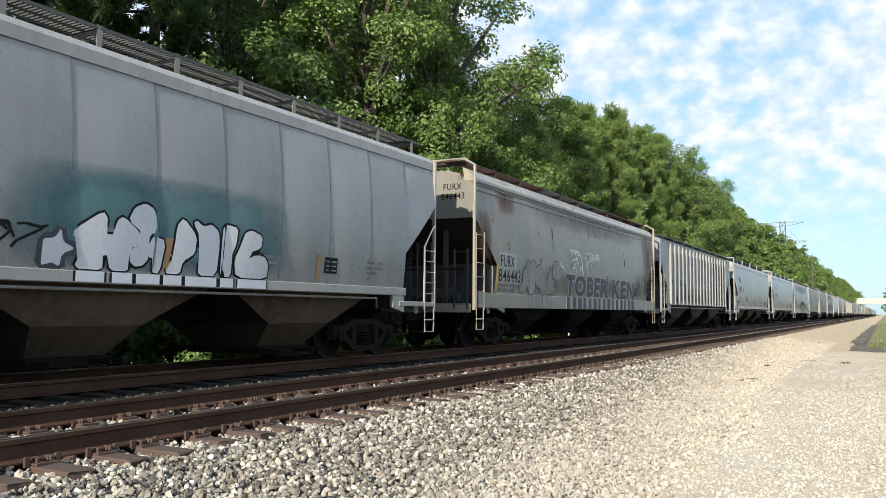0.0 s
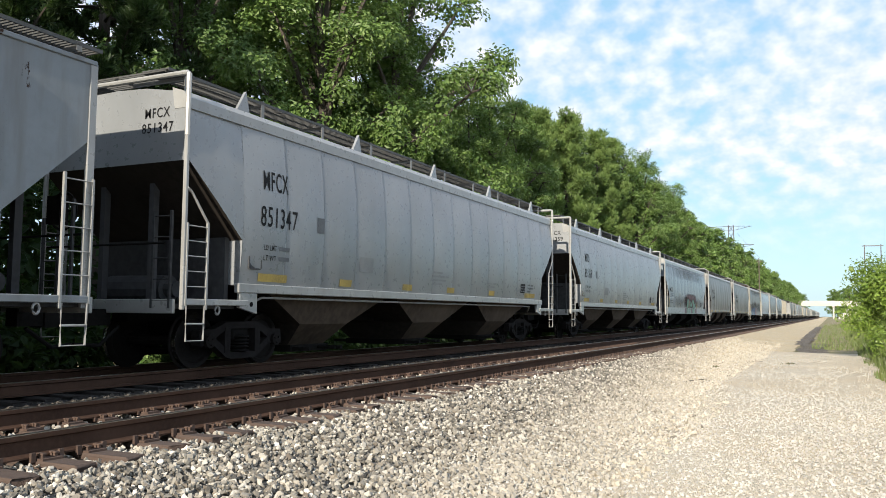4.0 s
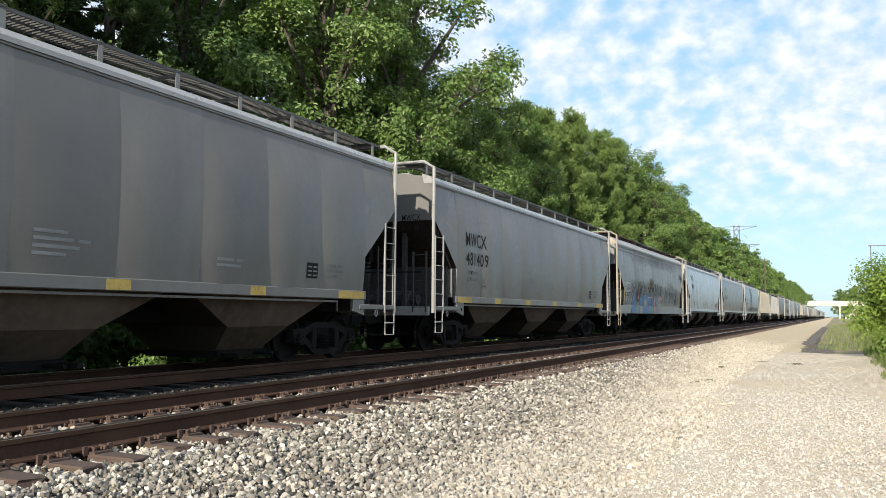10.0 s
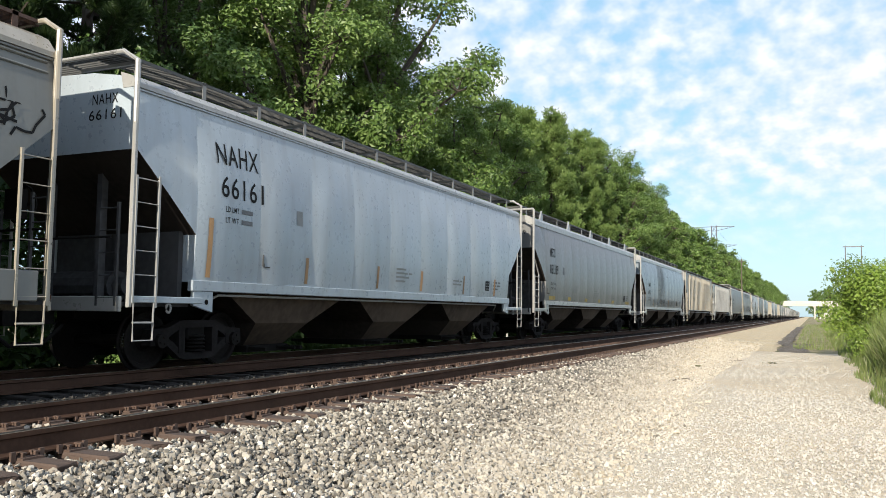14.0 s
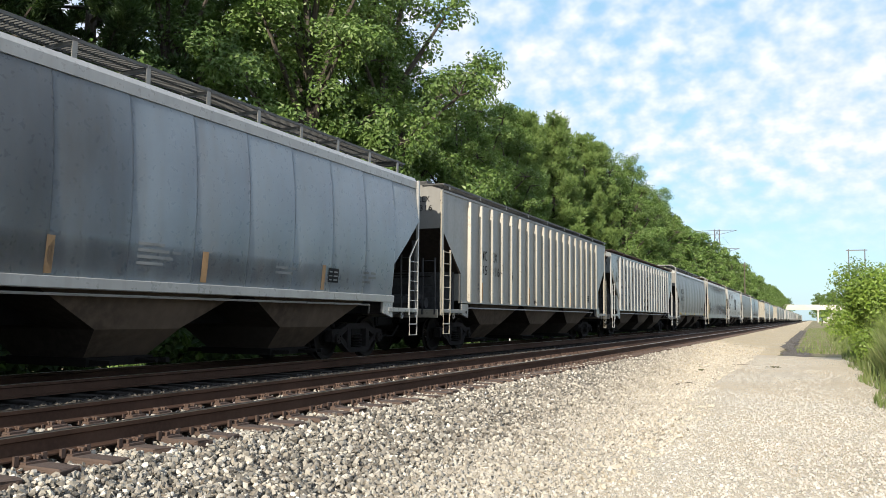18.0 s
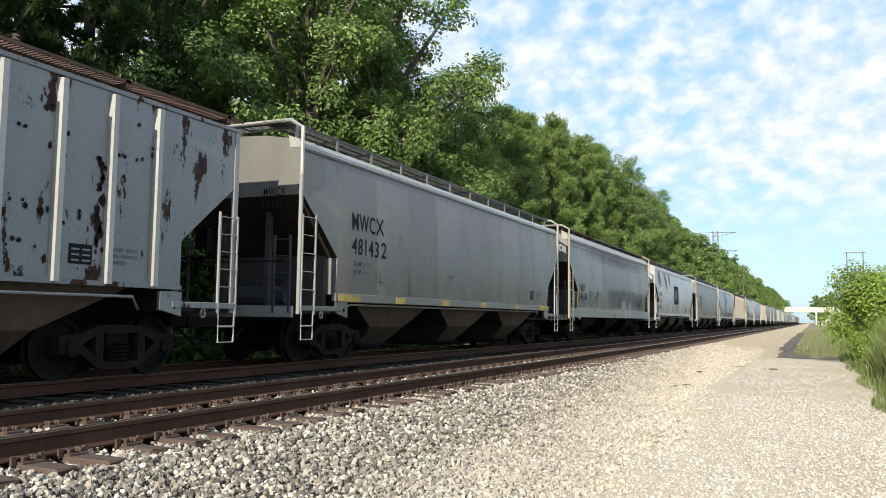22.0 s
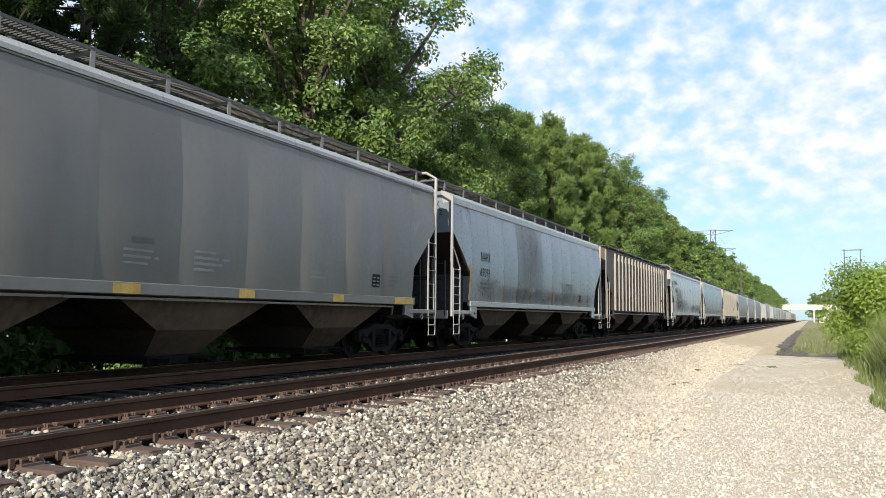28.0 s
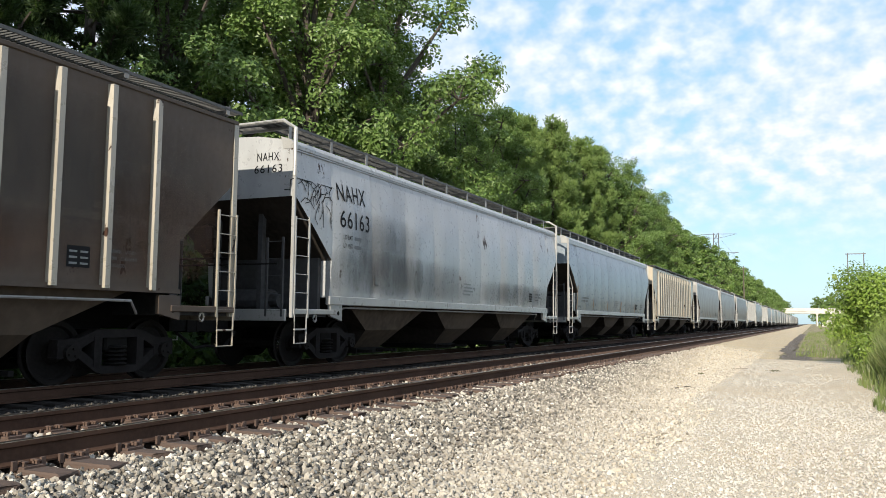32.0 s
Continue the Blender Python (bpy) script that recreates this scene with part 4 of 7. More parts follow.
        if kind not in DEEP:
            # End-facing and bottom sheets painted dark, as shade between the bays.
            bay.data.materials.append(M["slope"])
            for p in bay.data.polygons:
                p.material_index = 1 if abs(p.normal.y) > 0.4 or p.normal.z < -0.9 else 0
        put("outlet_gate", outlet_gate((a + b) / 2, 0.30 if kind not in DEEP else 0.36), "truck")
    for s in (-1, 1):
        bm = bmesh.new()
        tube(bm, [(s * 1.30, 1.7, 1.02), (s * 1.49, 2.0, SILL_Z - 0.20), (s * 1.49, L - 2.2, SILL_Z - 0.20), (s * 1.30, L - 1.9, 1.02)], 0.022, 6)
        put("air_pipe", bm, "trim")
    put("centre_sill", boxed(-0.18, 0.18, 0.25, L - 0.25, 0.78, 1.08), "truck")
    # ends: platform, slope supports, ladders, steps, couplers
    for e in (0, 1):
        def yy(v):
            return v if e == 0 else L - v
        def span(a, b):
            return sorted((yy(a), yy(b)))
        p0, p1 = span(-0.12, SLOPE_IN)
        put("end_platform", boxed(-1.48, 1.48, p0, p1, 1.00, 1.06), "end_steel")
        p0, p1 = span(-0.14, -0.08)
        put("end_beam", boxed(-1.5, 1.5, p0, p1, 0.92, 1.14, bevel=0.01), "trim")
        for x in (-0.55, 0.55):          # struts under the slope sheet
            p0, p1 = span(0.30, 0.42)
            put("end_strut", boxed(x - 0.05, x + 0.05, p0, p1, 1.06, 3.05), "end_steel")
        p0, p1 = span(1.18, 1.28)
        put("bulkhead", boxed(-1.35, 1.35, p0, p1, 1.06, 2.20), "end_steel")
        bm = bmesh.new()                  # air brake gear on the platform
        tube(bm, [(-0.75, yy(0.75), 1.32), (0.55, yy(0.75), 1.32)], 0.24, 12)
        tube(bm, [(0.55, yy(0.75), 1.32), (0.75, yy(0.75), 1.32)], 0.14, 10)
        put("brake_cylinder", bm, "end_steel")
        for s in (-1, 1):
            xe = s * (xs + 0.05)
            lad = ladder(xe, *span(0.02, 0.47), 0.98, {"rib": 2.75, "panel": 2.36, "seam": 2.36}.get(kind, 2.95), 6, inner=yy(0.47))
            put("side_ladder", lad, "trim")
            put("stirrup_step", stirrup(xe, *span(0.04, 0.44)), "trim")
            bm = bmesh.new()          # towing loop under the corner
            ring = [(xe - s * 0.03, yy(0.78) + 0.05 * math.cos(q * math.tau / 10), 0.975 + 0.07 * math.sin(q * math.tau / 10)) for q in range(11)]
            tube(bm, ring, 0.018, 5)
            put("tow_loop", bm, "trim")
            if kind == "rib":
                p0, p1 = span(-0.02, 0.10)
                put("corner_post", boxed(min(s * 1.50, s * 1.56), max(s * 1.50, s * 1.56), p0, p1, 0.98, EAVE_Z + 0.02, bevel=0.008), "trim")
            else:
                p0, p1 = span(-0.045, 0.02)
                put("corner_post", boxed(min(s * (xs - 0.02), s * (xs + 0.05)), max(s * (xs - 0.02), s * (xs + 0.05)), p0, p1, 0.98, EAVE_Z + 0.05, bevel=0.01), "trim")
            put("end_ladder", ladder(yy(-0.13), *sorted((s * 1.06, s * 1.42)), 1.0, 2.5, 5, axis="x", r=0.013, w=0.02), "end_steel")
            # diagonal brace down the slope
            bm = bmesh.new()
            x = s * (xs + 0.045)
            tube(bm, [(x, yy(0.0), 2.86), (x, yy(0.10), 2.80), (x, yy(0.47), 2.36), (x, yy(0.47), 2.20)], 0.022, 6)
            if kind in ("panel", "seam"):
                put("grab_rail", bm, "trim")
            else:
                bm.free()
        put("coupler", coupler(yy(-0.05), -1 if e == 0 else 1), "truck")
        put("end_handrail", (lambda b: (tube(b, [(-1.3, yy(-0.14), 2.0), (1.3, yy(-0.14), 2.0)], 0.018, 6), b)[1])(bmesh.new()), "truck")
        # frame over the end
        if k["frame"] in ("hoop", "square"):
            bm = bmesh.new()
            zt = EAVE_Z + (0.50 if k["frame"] == "hoop" else 0.40)
            w = xs + 0.02
            bend = 0.28 if k["frame"] == "hoop" else 0.03
            tube(bm, [(-w, yy(-0.02), EAVE_Z - 0.6), (-w, yy(-0.02), zt - bend * 0.6), (-w + bend, yy(-0.02), zt), (w - bend, yy(-0.02), zt), (w, yy(-0.02), zt - bend * 0.6), (w, yy(-0.02), EAVE_Z - 0.6)], 0.042, 8)
            put("end_hoop", bm, "trim")
    # brake wheel on the trailing end
    bm = bmesh.new()
    ring = [(0.75 + 0.27 * math.cos(a * math.tau / 14), L + 0.22, 2.35 + 0.27 * math.sin(a * math.tau / 14)) for a in range(15)]
    tube(bm, ring, 0.018, 5)
    for a in range(4):
        tube(bm, [(0.75, L + 0.20, 2.35), ring[int(a * 3.5)]], 0.014, 5)
    box(bm, 0.62, 0.88, L + 0.05, L + 0.20, 2.15, 2.55)
    put("brake_wheel", bm, "truck")
    # roof walks on brackets
    for s in (-1, 1):
        if kind == "rib":
            x0, x1, zt = sorted((s * 0.98, s * 1.60)) + [EAVE_Z + 0.22]
        else:
            x0, x1, zt = sorted((s * 0.62, s * 1.16)) + [EAVE_Z + 0.52]
        cuts = [-0.05 + (L + 0.1) * q / 6 for q in range(7)] if s > 0 else [-0.05, L + 0.05]
        for q, (c0, c1) in enumerate(zip(cuts, cuts[1:])):
            mat = "walkway" if kind == "deep" and q in (2, 3) and s > 0 else k["walk"]
            tagged(put("grey_roof_walk" if mat != k["walk"] else "roof_walk", grating(x0, x1, c0, c1 - 0.02, zt), mat), kind="stuff")
        for i in range(k["posts"] if s > 0 else 0):
            y = 0.35 + (L - 0.7) * i / (k["posts"] - 1)
            bm = bmesh.new()
            xo = x1 if s > 0 else x0
            box(bm, min(xo, xo + s * 0.012), max(xo, xo + s * 0.012), y - 0.045, y + 0.045, EAVE_Z + 0.10, zt + 0.01)
            box(bm, min(0, xo), max(0, xo), y - 0.025, y + 0.025, zt - 0.10, zt - 0.05)
            put("walk_bracket", bm, "dull" if k["walk"] == "walkway" else "rust")
    for y0, y1 in ((-0.05, 0.50), (L - 0.50, L + 0.05)):
        tagged(put("cross_walk", grating(-1.1, 1.1, y0, y1, (EAVE_Z + 0.50) if kind != "rib" else EAVE_Z + 0.31), k["walk"]), kind="stuff")
    # hatches
    for i in range(5):
        y = 2.0 + (L - 4.0) * i / 4
        put("hatch", boxed(-0.42, 0.42, y - 1.2, y + 1.2, ROOF_Z - 0.02, ROOF_Z + 0.14, bevel=0.05), "trim")
    if kind in ("panel", "smooth"):
        yb, zb = (3.05, 1.74) if kind == "smooth" else (1.50, 1.70)
        xb = skin_x(kind, yb - L / 2, zb) + 0.002
        bm = boxed(xb, xb + 0.006, yb, yb + 0.30, zb, zb + 0.20)
        for q in (boxed(xb, xb + 0.022, yb - 0.02, yb, zb, zb + 0.20), boxed(xb, xb + 0.022, yb + 0.30, yb + 0.32, zb, zb + 0.20), boxed(xb, xb + 0.022, yb, yb + 0.30, zb - 0.02, zb)):
            edge_mesh = bpy.data.meshes.new("edge")
            q.to_mesh(edge_mesh)
            q.free()
            bm.from_mesh(edge_mesh)
            bpy.data.meshes.remove(edge_mesh)
        put("card_holder", bm, "end_steel", None, "small steel card holder")
    if kind == "panel":
        for i in range(5):
            y = 1.6 + (L - 3.2) * i / 4
            for s in (-1, 1):
                bm = bmesh.new()
                prism(bm, [(y - 0.26, EAVE_Z + 0.10), (y + 0.12, EAVE_Z + 0.10), (y, EAVE_Z + 0.52)], "x", min(s * 1.30, s * 1.36), max(s * 1.30, s * 1.36))
                bmesh.ops.recalc_face_normals(bm, faces=bm.faces[:])
                put("roof_gusset", bm, "white")
    if kind == "rib":
        for s in (-1, 1):
            for i in range(18):
                y = RIB_0 + RIB_W * i
                bm = bmesh.new()
                prism(bm, [(s * 1.545, y - 0.075), (s * 1.632, y - 0.050), (s * 1.632, y + 0.035), (s * 1.545, y + 0.060)], "z", SILL_Z - 0.04, EAVE_Z - 0.05)
                bmesh.ops.recalc_face_normals(bm, faces=bm.faces[:])
                put("rib", bm, "trim")
            a, b = sorted((s * 1.48, s * 1.58))
            put("side_sill", boxed(a, b, SLOPE_IN, L - SLOPE_IN, SILL_Z - 0.07, SILL_Z - 0.002), "trim")
    for y in (2.0, L - 2.0):
        truck(car, y - L / 2)
    return car


def repaint(ob, mat):
    ob.material_slots[0].link = "OBJECT"
    ob.material_slots[0].material = M[mat]


def dress(car, body, trim, walk_mat="", sill=""):
    for o in car.children:
        base = o.name.split(".")[0]
        if base in ("body", "eave_rail", "side_sheet", "side_bead"):
            repaint(o, body)
        elif base in ("side_sill", "end_sill", "corner_bracket") and sill:
            repaint(o, sill)
        elif base in ("side_sill", "end_sill", "corner_bracket", "hatch", "rib", "roof_edge", "corner_post", "side_ladder", "stirrup_step", "tow_loop", "end_hoop", "end_beam", "grab_rail"):
            repaint(o, trim)
        elif walk_mat and base in ("roof_walk", "cross_walk"):
            repaint(o, walk_mat)
        elif walk_mat and base == "walk_bracket":
            repaint(o, "dull" if walk_mat == "walkway" else walk_mat)


# letter, middle along the train, kind, body, trim, walk, label, first line, number
TRAIN = [
    ("A", 7.2, "seam", "silver", "trim", "", "pale grey covered hopper car with large white graffiti", "", ""),
    ("B", 26.8, "deep", "tan", "cream", "rust", "stained tan-grey covered hopper car with graffiti", "FURX", "846443"),
    ("C", 46.13, "rib", "worn", "trim", "", "worn blue-grey ribbed hopper car with rust-brown panels", "MWCX", "461455"),
    ("D", 66.28, "panel", "white", "trim", "", "clean white panelled covered hopper car", "MFCX", "851347"),
    ("E", 86.9, "panel", "white", "trim", "", "clean white panelled covered hopper car", "MFCX", "851359"),
    ("F", 106.5, "ridged", "blue", "trim", "walkway", "faded blue-grey hopper car with green graffiti", "MCEX", "350923"),
    ("G", 125.9, "smooth", "grey", "trim", "", "grey covered hopper car with yellow sill stripes", "MWCX", "481459"),
    ("H", 145.2, "smooth", "grey", "trim", "", "grey covered hopper car with yellow sill stripes", "MWCX", "481409"),
    ("I", 164.2, "deep", "green", "cream", "rust", "weathered grey hopper car with colourful graffiti", "FURX", "846371"),
    ("J", 183.1, "smooth", "skyblue", "trim", "", "light blue-grey covered hopper car with orange stripes", "NAHX", "66161"),
    ("K", 202.3, "panel", "stone_grey", "trim", "", "grey panelled covered hopper car with roof gussets", "MFCX", "851389"),
    ("L", 221.8, "seam", "blue", "trim", "", "blue-grey seamed covered hopper car", "NAHX", "69075"),
    ("M", 241.2, "rib", "dull", "cream", "", "grey ribbed covered hopper car with cream ribs", "MCEX", "95316"),
    ("N", 261.0, "rib", "chalk", "trim", "rust", "white ribbed hopper car with dark rust spots", "", "570"),
    ("O", 280.8, "smooth", "grey", "trim", "", "grey covered hopper car with yellow sill stripes", "MWCX", "481432"),
    ("P", 300.0, "deep", "green", "cream", "rust", "grey covered hopper car with scrawled graffiti", "FURX", "846384"),
    ("Q", 319.5, "seam", "bright", "trim", "", "white hopper car with a dark square emblem", "NAHX", "62110"),
    ("R", 339.5, "smooth", "grey", "trim", "", "grey covered hopper car with yellow sill stripes", "MWCX", "481458"),
    ("S", 357.9, "seam", "blue", "trim", "", "blue-grey hopper car with a dark grime band", "NAHX", "69292"),
    ("T", 377.1, "rib", "brown", "cream", "", "grimy brown ribbed covered hopper car", "", ""),
    ("U", 396.7, "smooth", "bright", "trim", "", "pale grey covered hopper car with a black tag", "NAHX", "66163"),
    ("V", 415.7, "seam", "blue", "trim", "", "blue-grey seamed covered hopper car", "", ""),
    ("W", 435.5, "rib", "beige", "cream", "", "beige ribbed covered hopper car", "", ""),
    ("X", 455.7, "seam", "dull", "trim", "", "dull grey covered hopper car", "", ""),
]
TAIL = [("smooth", "dull"), ("seam", "grey"), ("rib", "beige"), ("panel", "white"), ("rib", "beige"), ("smooth", "white"), ("seam", "silver"), ("deep", "tan"), ("panel", "white"), ("smooth", "grey")]
LABELS = {"dull": "dull grey covered hopper car", "grey": "warm grey covered hopper car", "beige": "beige ribbed covered hopper car", "white": "white covered hopper car", "silver": "pale grey covered hopper car", "tan": "stained tan covered hopper car"}
for i in range(26):
    kd, bd = TAIL[i % len(TAIL)]
    TRAIN.append(("", 455.7 + 19.55 * (i + 1), kd, bd, "trim", "", LABELS[bd], "", ""))

cars = []
made = {}
for tag, mid, kind, body, trim, walk_mat, label, mark, number in TRAIN:
    car = build_car(kind) if kind not in made else copy_thing(made[kind], Matrix.Identity(4))
    made.setdefault(kind, car)
    dress(car, body, trim, walk_mat, body if kind in ("smooth", "deep", "ridged", "rib") and tag != "U" else "")
    tagged(car, label)
    cars.append((tag, mid, kind, car, mark, number))


# start along the side, width, baseline, height of capitals: mark, then number
LETTER = {"smooth": ((1.76, 1.42, 2.78, 0.38), (1.76, 1.52, 2.27, 0.36)), "panel": ((1.80, 0.74, 3.08, 0.35), (1.73, 1.08, 2.44, 0.36)),
          "deep": ((1.48, 0.84, 2.14, 0.31), (1.40, 1.30, 1.74, 0.34)), "seam": ((1.90, 0.85, 2.62, 0.27), (1.86, 0.86, 2.17, 0.25)), "rib": ((2.54, 0.4, 2.63, 0.29), (2.54, 0.4, 2.20, 0.28))}
LETTER_OF = {"B": ((1.48, 0.84, 2.14, 0.31), (1.36, 1.42, 1.74, 0.34)), "J": ((1.71, 1.15, 3.38, 0.36), (1.81, 1.18, 2.83, 0.36)), "U": ((1.46, 1.18, 3.42, 0.37), (1.53, 1.26, 2.86, 0.37)),
             "F": ((1.30, 0.94, 2.41, 0.27), (1.26, 1.10, 2.08, 0.27)), "Q": ((1.21, 0.85, 2.52, 0.25), (1.16, 0.92, 2.09, 0.25))}


def end_lettering(text, width, height, x, z, L, parent):
    """Small stencilled marks on the end that comes first."""
    ob = lettering(text, width, height, 0, 0, "rib", parent, "black", "small stencilled marks")
    for v in ob.data.vertices:
        v.co = (x + v.co.y, -L / 2 - 0.008, z + v.co.z)


def rib_lettering(car, texts, z, h):
    """Letters set between the ribs: (panel, text)."""
    L = KINDS["rib"]["L"]
    w = RIB_W
    for i, text in texts:
        y = -L / 2 + RIB_0 + i * w
        ob = lettering(text, 0.19 * len(text) + 0.06, h, y + 0.12, z, "rib", car, "black", "black stencilled letters")
        for v in ob.data.vertices:
            v.co.x += 0.008


def letters():
    """Marks and numbers on the sides that face the path."""
    for tag, mid, kind, car, mark, number in cars:
        if not tag or not number:
            continue
        L = KINDS[kind]["L"]
        if kind == "rib":
            if tag == "M":
                rib_lettering(car, ((1, "MC"), (2, "EX")), 2.63, 0.29)
                rib_lettering(car, ((1, "95"), (2, "316")), 2.20, 0.28)
            elif tag == "C":
                rib_lettering(car, ((0, "MW"), (1, "CX"), (2, "461"), (3, "455")), 2.28, 0.31)
            else:
                rib_lettering(car, ((1, "570"),), 2.28, 0.27)
        else:
            a, b = LETTER_OF.get(tag) or LETTER[kind]
            lettering(mark, a[1], a[3], a[0] - L / 2, a[2], kind, car, "black", "black stencilled letters")
            lettering(number, b[1], b[3], b[0] - L / 2, b[2], kind, car, "black", "black stencilled numerals")
        if mark:
            z = 3.30 if mark == "MWCX" else 4.02
            end_lettering(mark, 0.52, 0.16, 0.66, z, L, car)
            end_lettering(number, 0.66, 0.16, 0.60, z - 0.24, L, car)


def bars(car, kind, d, z, widths, h=0.07, gap=0.055, mat="faded", label="small stencilled lines"):
    """Small writing too fine to read: plain bars."""
    y = d - KINDS[kind]["L"] / 2
    polys = []
    for i, row in enumerate(widths):
        a = y
        zz = z - i * (h + gap)
        for w in row:
            polys.append(rect(a, a + w, zz, zz + h))
            a += w + 0.07
    patch("stencil", polys, kind, car, mat, label, 0.007)


def sill_mark(car, kind, d0, d1, mat="yellow"):
    k = KINDS[kind]
    x = side_x(SILL_Z, k["bulge"]) + 0.063
    lo = SILL_Z - k["sill"] + 0.012
    part("stripe", boxed(x - 0.002, x + 0.002, d0 - k["L"] / 2, d1 - k["L"] / 2, lo, SILL_Z + 0.012), mat, car, "faded yellow safety stripe")


def side_stripe(car, kind, d, w, z0, z1, mat, slant=0.0):
    y = d - KINDS[kind]["L"] / 2
    patch("stripe", [[(y, z0), (y + w, z0), (y + w + slant, z1), (y + slant, z1)]], kind, car, mat, "faded safety stripe", 0.007)


STAR = [(0.5 + (0.5 if i % 2 == 0 else 0.2) * math.sin(i * math.pi / 5), 0.5 + (0.55 if i % 2 == 0 else 0.22) * math.cos(i * math.pi / 5)) for i in range(10)]


def outline(points, grow=0.0):
    """A closed shape with its corners rounded a little, swollen by grow."""
    if sum(a[0] * b[1] - b[0] * a[1] for a, b in zip(points, points[1:] + points[:1])) < 0:
        points = points[::-1]
    soft = [p for (a, b), (c, d) in zip(points, points[1:] + points[:1]) for p in ((a * 0.82 + c * 0.18, b * 0.82 + d * 0.18), (a * 0.18 + c * 0.82, b * 0.18 + d * 0.82))]
    out = []
    for k, p in enumerate(soft):
        q = Vector(soft[(k + 1) % len(soft)]) - Vector(soft[k - 1])
        n = Vector((q.y, -q.x)).normalized() * grow
        out.append((p[0] + n.x, p[1] + n.y))
    return out


def oval(y, z, ry, rz, n=14):
    return [(y + ry * math.cos(k * math.tau / n), z + rz * math.sin(k * math.tau / n)) for k in range(n)]


def sprayed(car, kind, points, fill, edge, rim=0.04, level=0):
    """One sprayed shape with a dark line round it; points along the side and up from the rail."""
    L = KINDS[kind]["L"]
    points = [(a - L / 2, max(b, SILL_Z + 0.035)) for a, b in points]
    patch("graffiti_edge", [outline(points, rim)], kind, car, edge, "dark spray-paint outline", 0.0062 + 0.0009 * level)
    patch("graffiti_shape", [outline(points)], kind, car, fill, "spray-painted shape", 0.0102 + 0.0009 * level)


def sill_paint(car, kind, runs, fill, edge="", low=0.02):
    """Spray paint carried down over the side sill: (start, width) pairs."""
    k = KINDS[kind]
    x = side_x(SILL_Z, k["bulge"]) + 0.063
    bottom = SILL_Z - k["sill"] + low
    for d, w in runs:
        y = d - k["L"] / 2
        if edge:
            part("spray_foot", boxed(x - 0.004, x, y - 0.035, y + w + 0.035, bottom, SILL_Z + 0.024), edge, car, "dark spray paint carried over the sill")
        part("spray_foot", boxed(x - 0.002, x + 0.003, y, y + w, bottom, SILL_Z + 0.026), fill, car, "spray paint carried over the sill")


def block_letters(car, kind, word, d0, d1, z0, z1):
    """Fat sprayed capitals with pale edges."""
    L = KINDS[kind]["L"]
    for fat, mat, grow, lift in ((0.10, "mark_pale", 0.05, 0.001), (0.05, "mark_navy", 0.0, 0.004)):
        ob = lettering(word, d1 - d0 + 2 * grow, z1 - z0 + 2 * grow, d0 - grow - L / 2, z0 - grow, kind, car, mat, "fat spray-painted capitals", fat)
        for v in ob.data.vertices:
            v.co.x += lift


def scribble(car, kind, d0, d1, z0, z1, strokes, mat, seed, width=0.035):
    """Loose sprayed lines."""
    rng = random.Random(seed)
    L = KINDS[kind]["L"]
    polys = []
    for i in range(strokes):
        y, z = rng.uniform(d0, d1) - L / 2, rng.uniform(z0, z1)
        a = rng.uniform(0.6, 2.4)
        for k in range(rng.randrange(3, 7)):
            s = rng.uniform(0.10, 0.22)
            y2, z2 = y + math.cos(a) * s, min(max(z + math.sin(a) * s, z0), z1)
            nx, nz = -math.sin(a) * width / 2, math.cos(a) * width / 2
            polys.append([(y - nx, z - nz), (y2 - nx, z2 - nz), (y2 + nx, z2 + nz), (y + nx, z + nz)])
            y, z = y2, z2
            a += rng.uniform(-1.3, 1.3)
    tagged(patch("scrawl", polys, kind, car, mat, "scrawled spray-paint lines", 0.0105), kind="stuff")


def drips(car, kind, d0, d1, z, n, mat, seed, lo=0.06, hi=0.4, wide=0.05):
    rng = random.Random(seed)
    L = KINDS[kind]["L"]
    polys = []
    for i in range(n):
        y, w, h = rng.uniform(d0, d1) - L / 2, rng.uniform(0.3, 1.0) * wide, rng.uniform(lo, hi)
        zt = z + rng.uniform(-0.25, 0.25)
        lean = rng.uniform(-0.3, 0.3) * w
        polys.append([(y + w * 0.3, zt - h), (y + w * 0.6, zt - h), (y + w * 0.8, zt - h * 0.4), (y + w + lean, zt - 0.01), (y + w * 0.7 + lean, zt + 0.03), (y + w * 0.1 + lean, zt + 0.015), (y + w * 0.1, zt - h * 0.4)])
    tagged(patch("rust_run", polys, kind, car, mat, "dark rust and paint streaks", 0.005), kind="stuff")


def stained(car, kind, d0, d1, z0, z1, mat, lift=0.0035):
    """A soft-edged stain on the side."""
    y0, z0 = d0 - KINDS[kind]["L"] / 2, max(z0, SILL_Z + 0.03)
    n, m = math.ceil((d1 - d0) / 0.17), math.ceil((z1 - z0) / 0.17)
    dy, dz = (d1 - d0) / n, (z1 - z0) / m
    tagged(patch("stain", [rect(y0 + i * dy, y0 + (i + 1) * dy, z0 + j * dz, z0 + (j + 1) * dz) for i in range(n) for j in range(m)], kind, car, mat, "soft-edged stain on the paint", lift), kind="stuff")


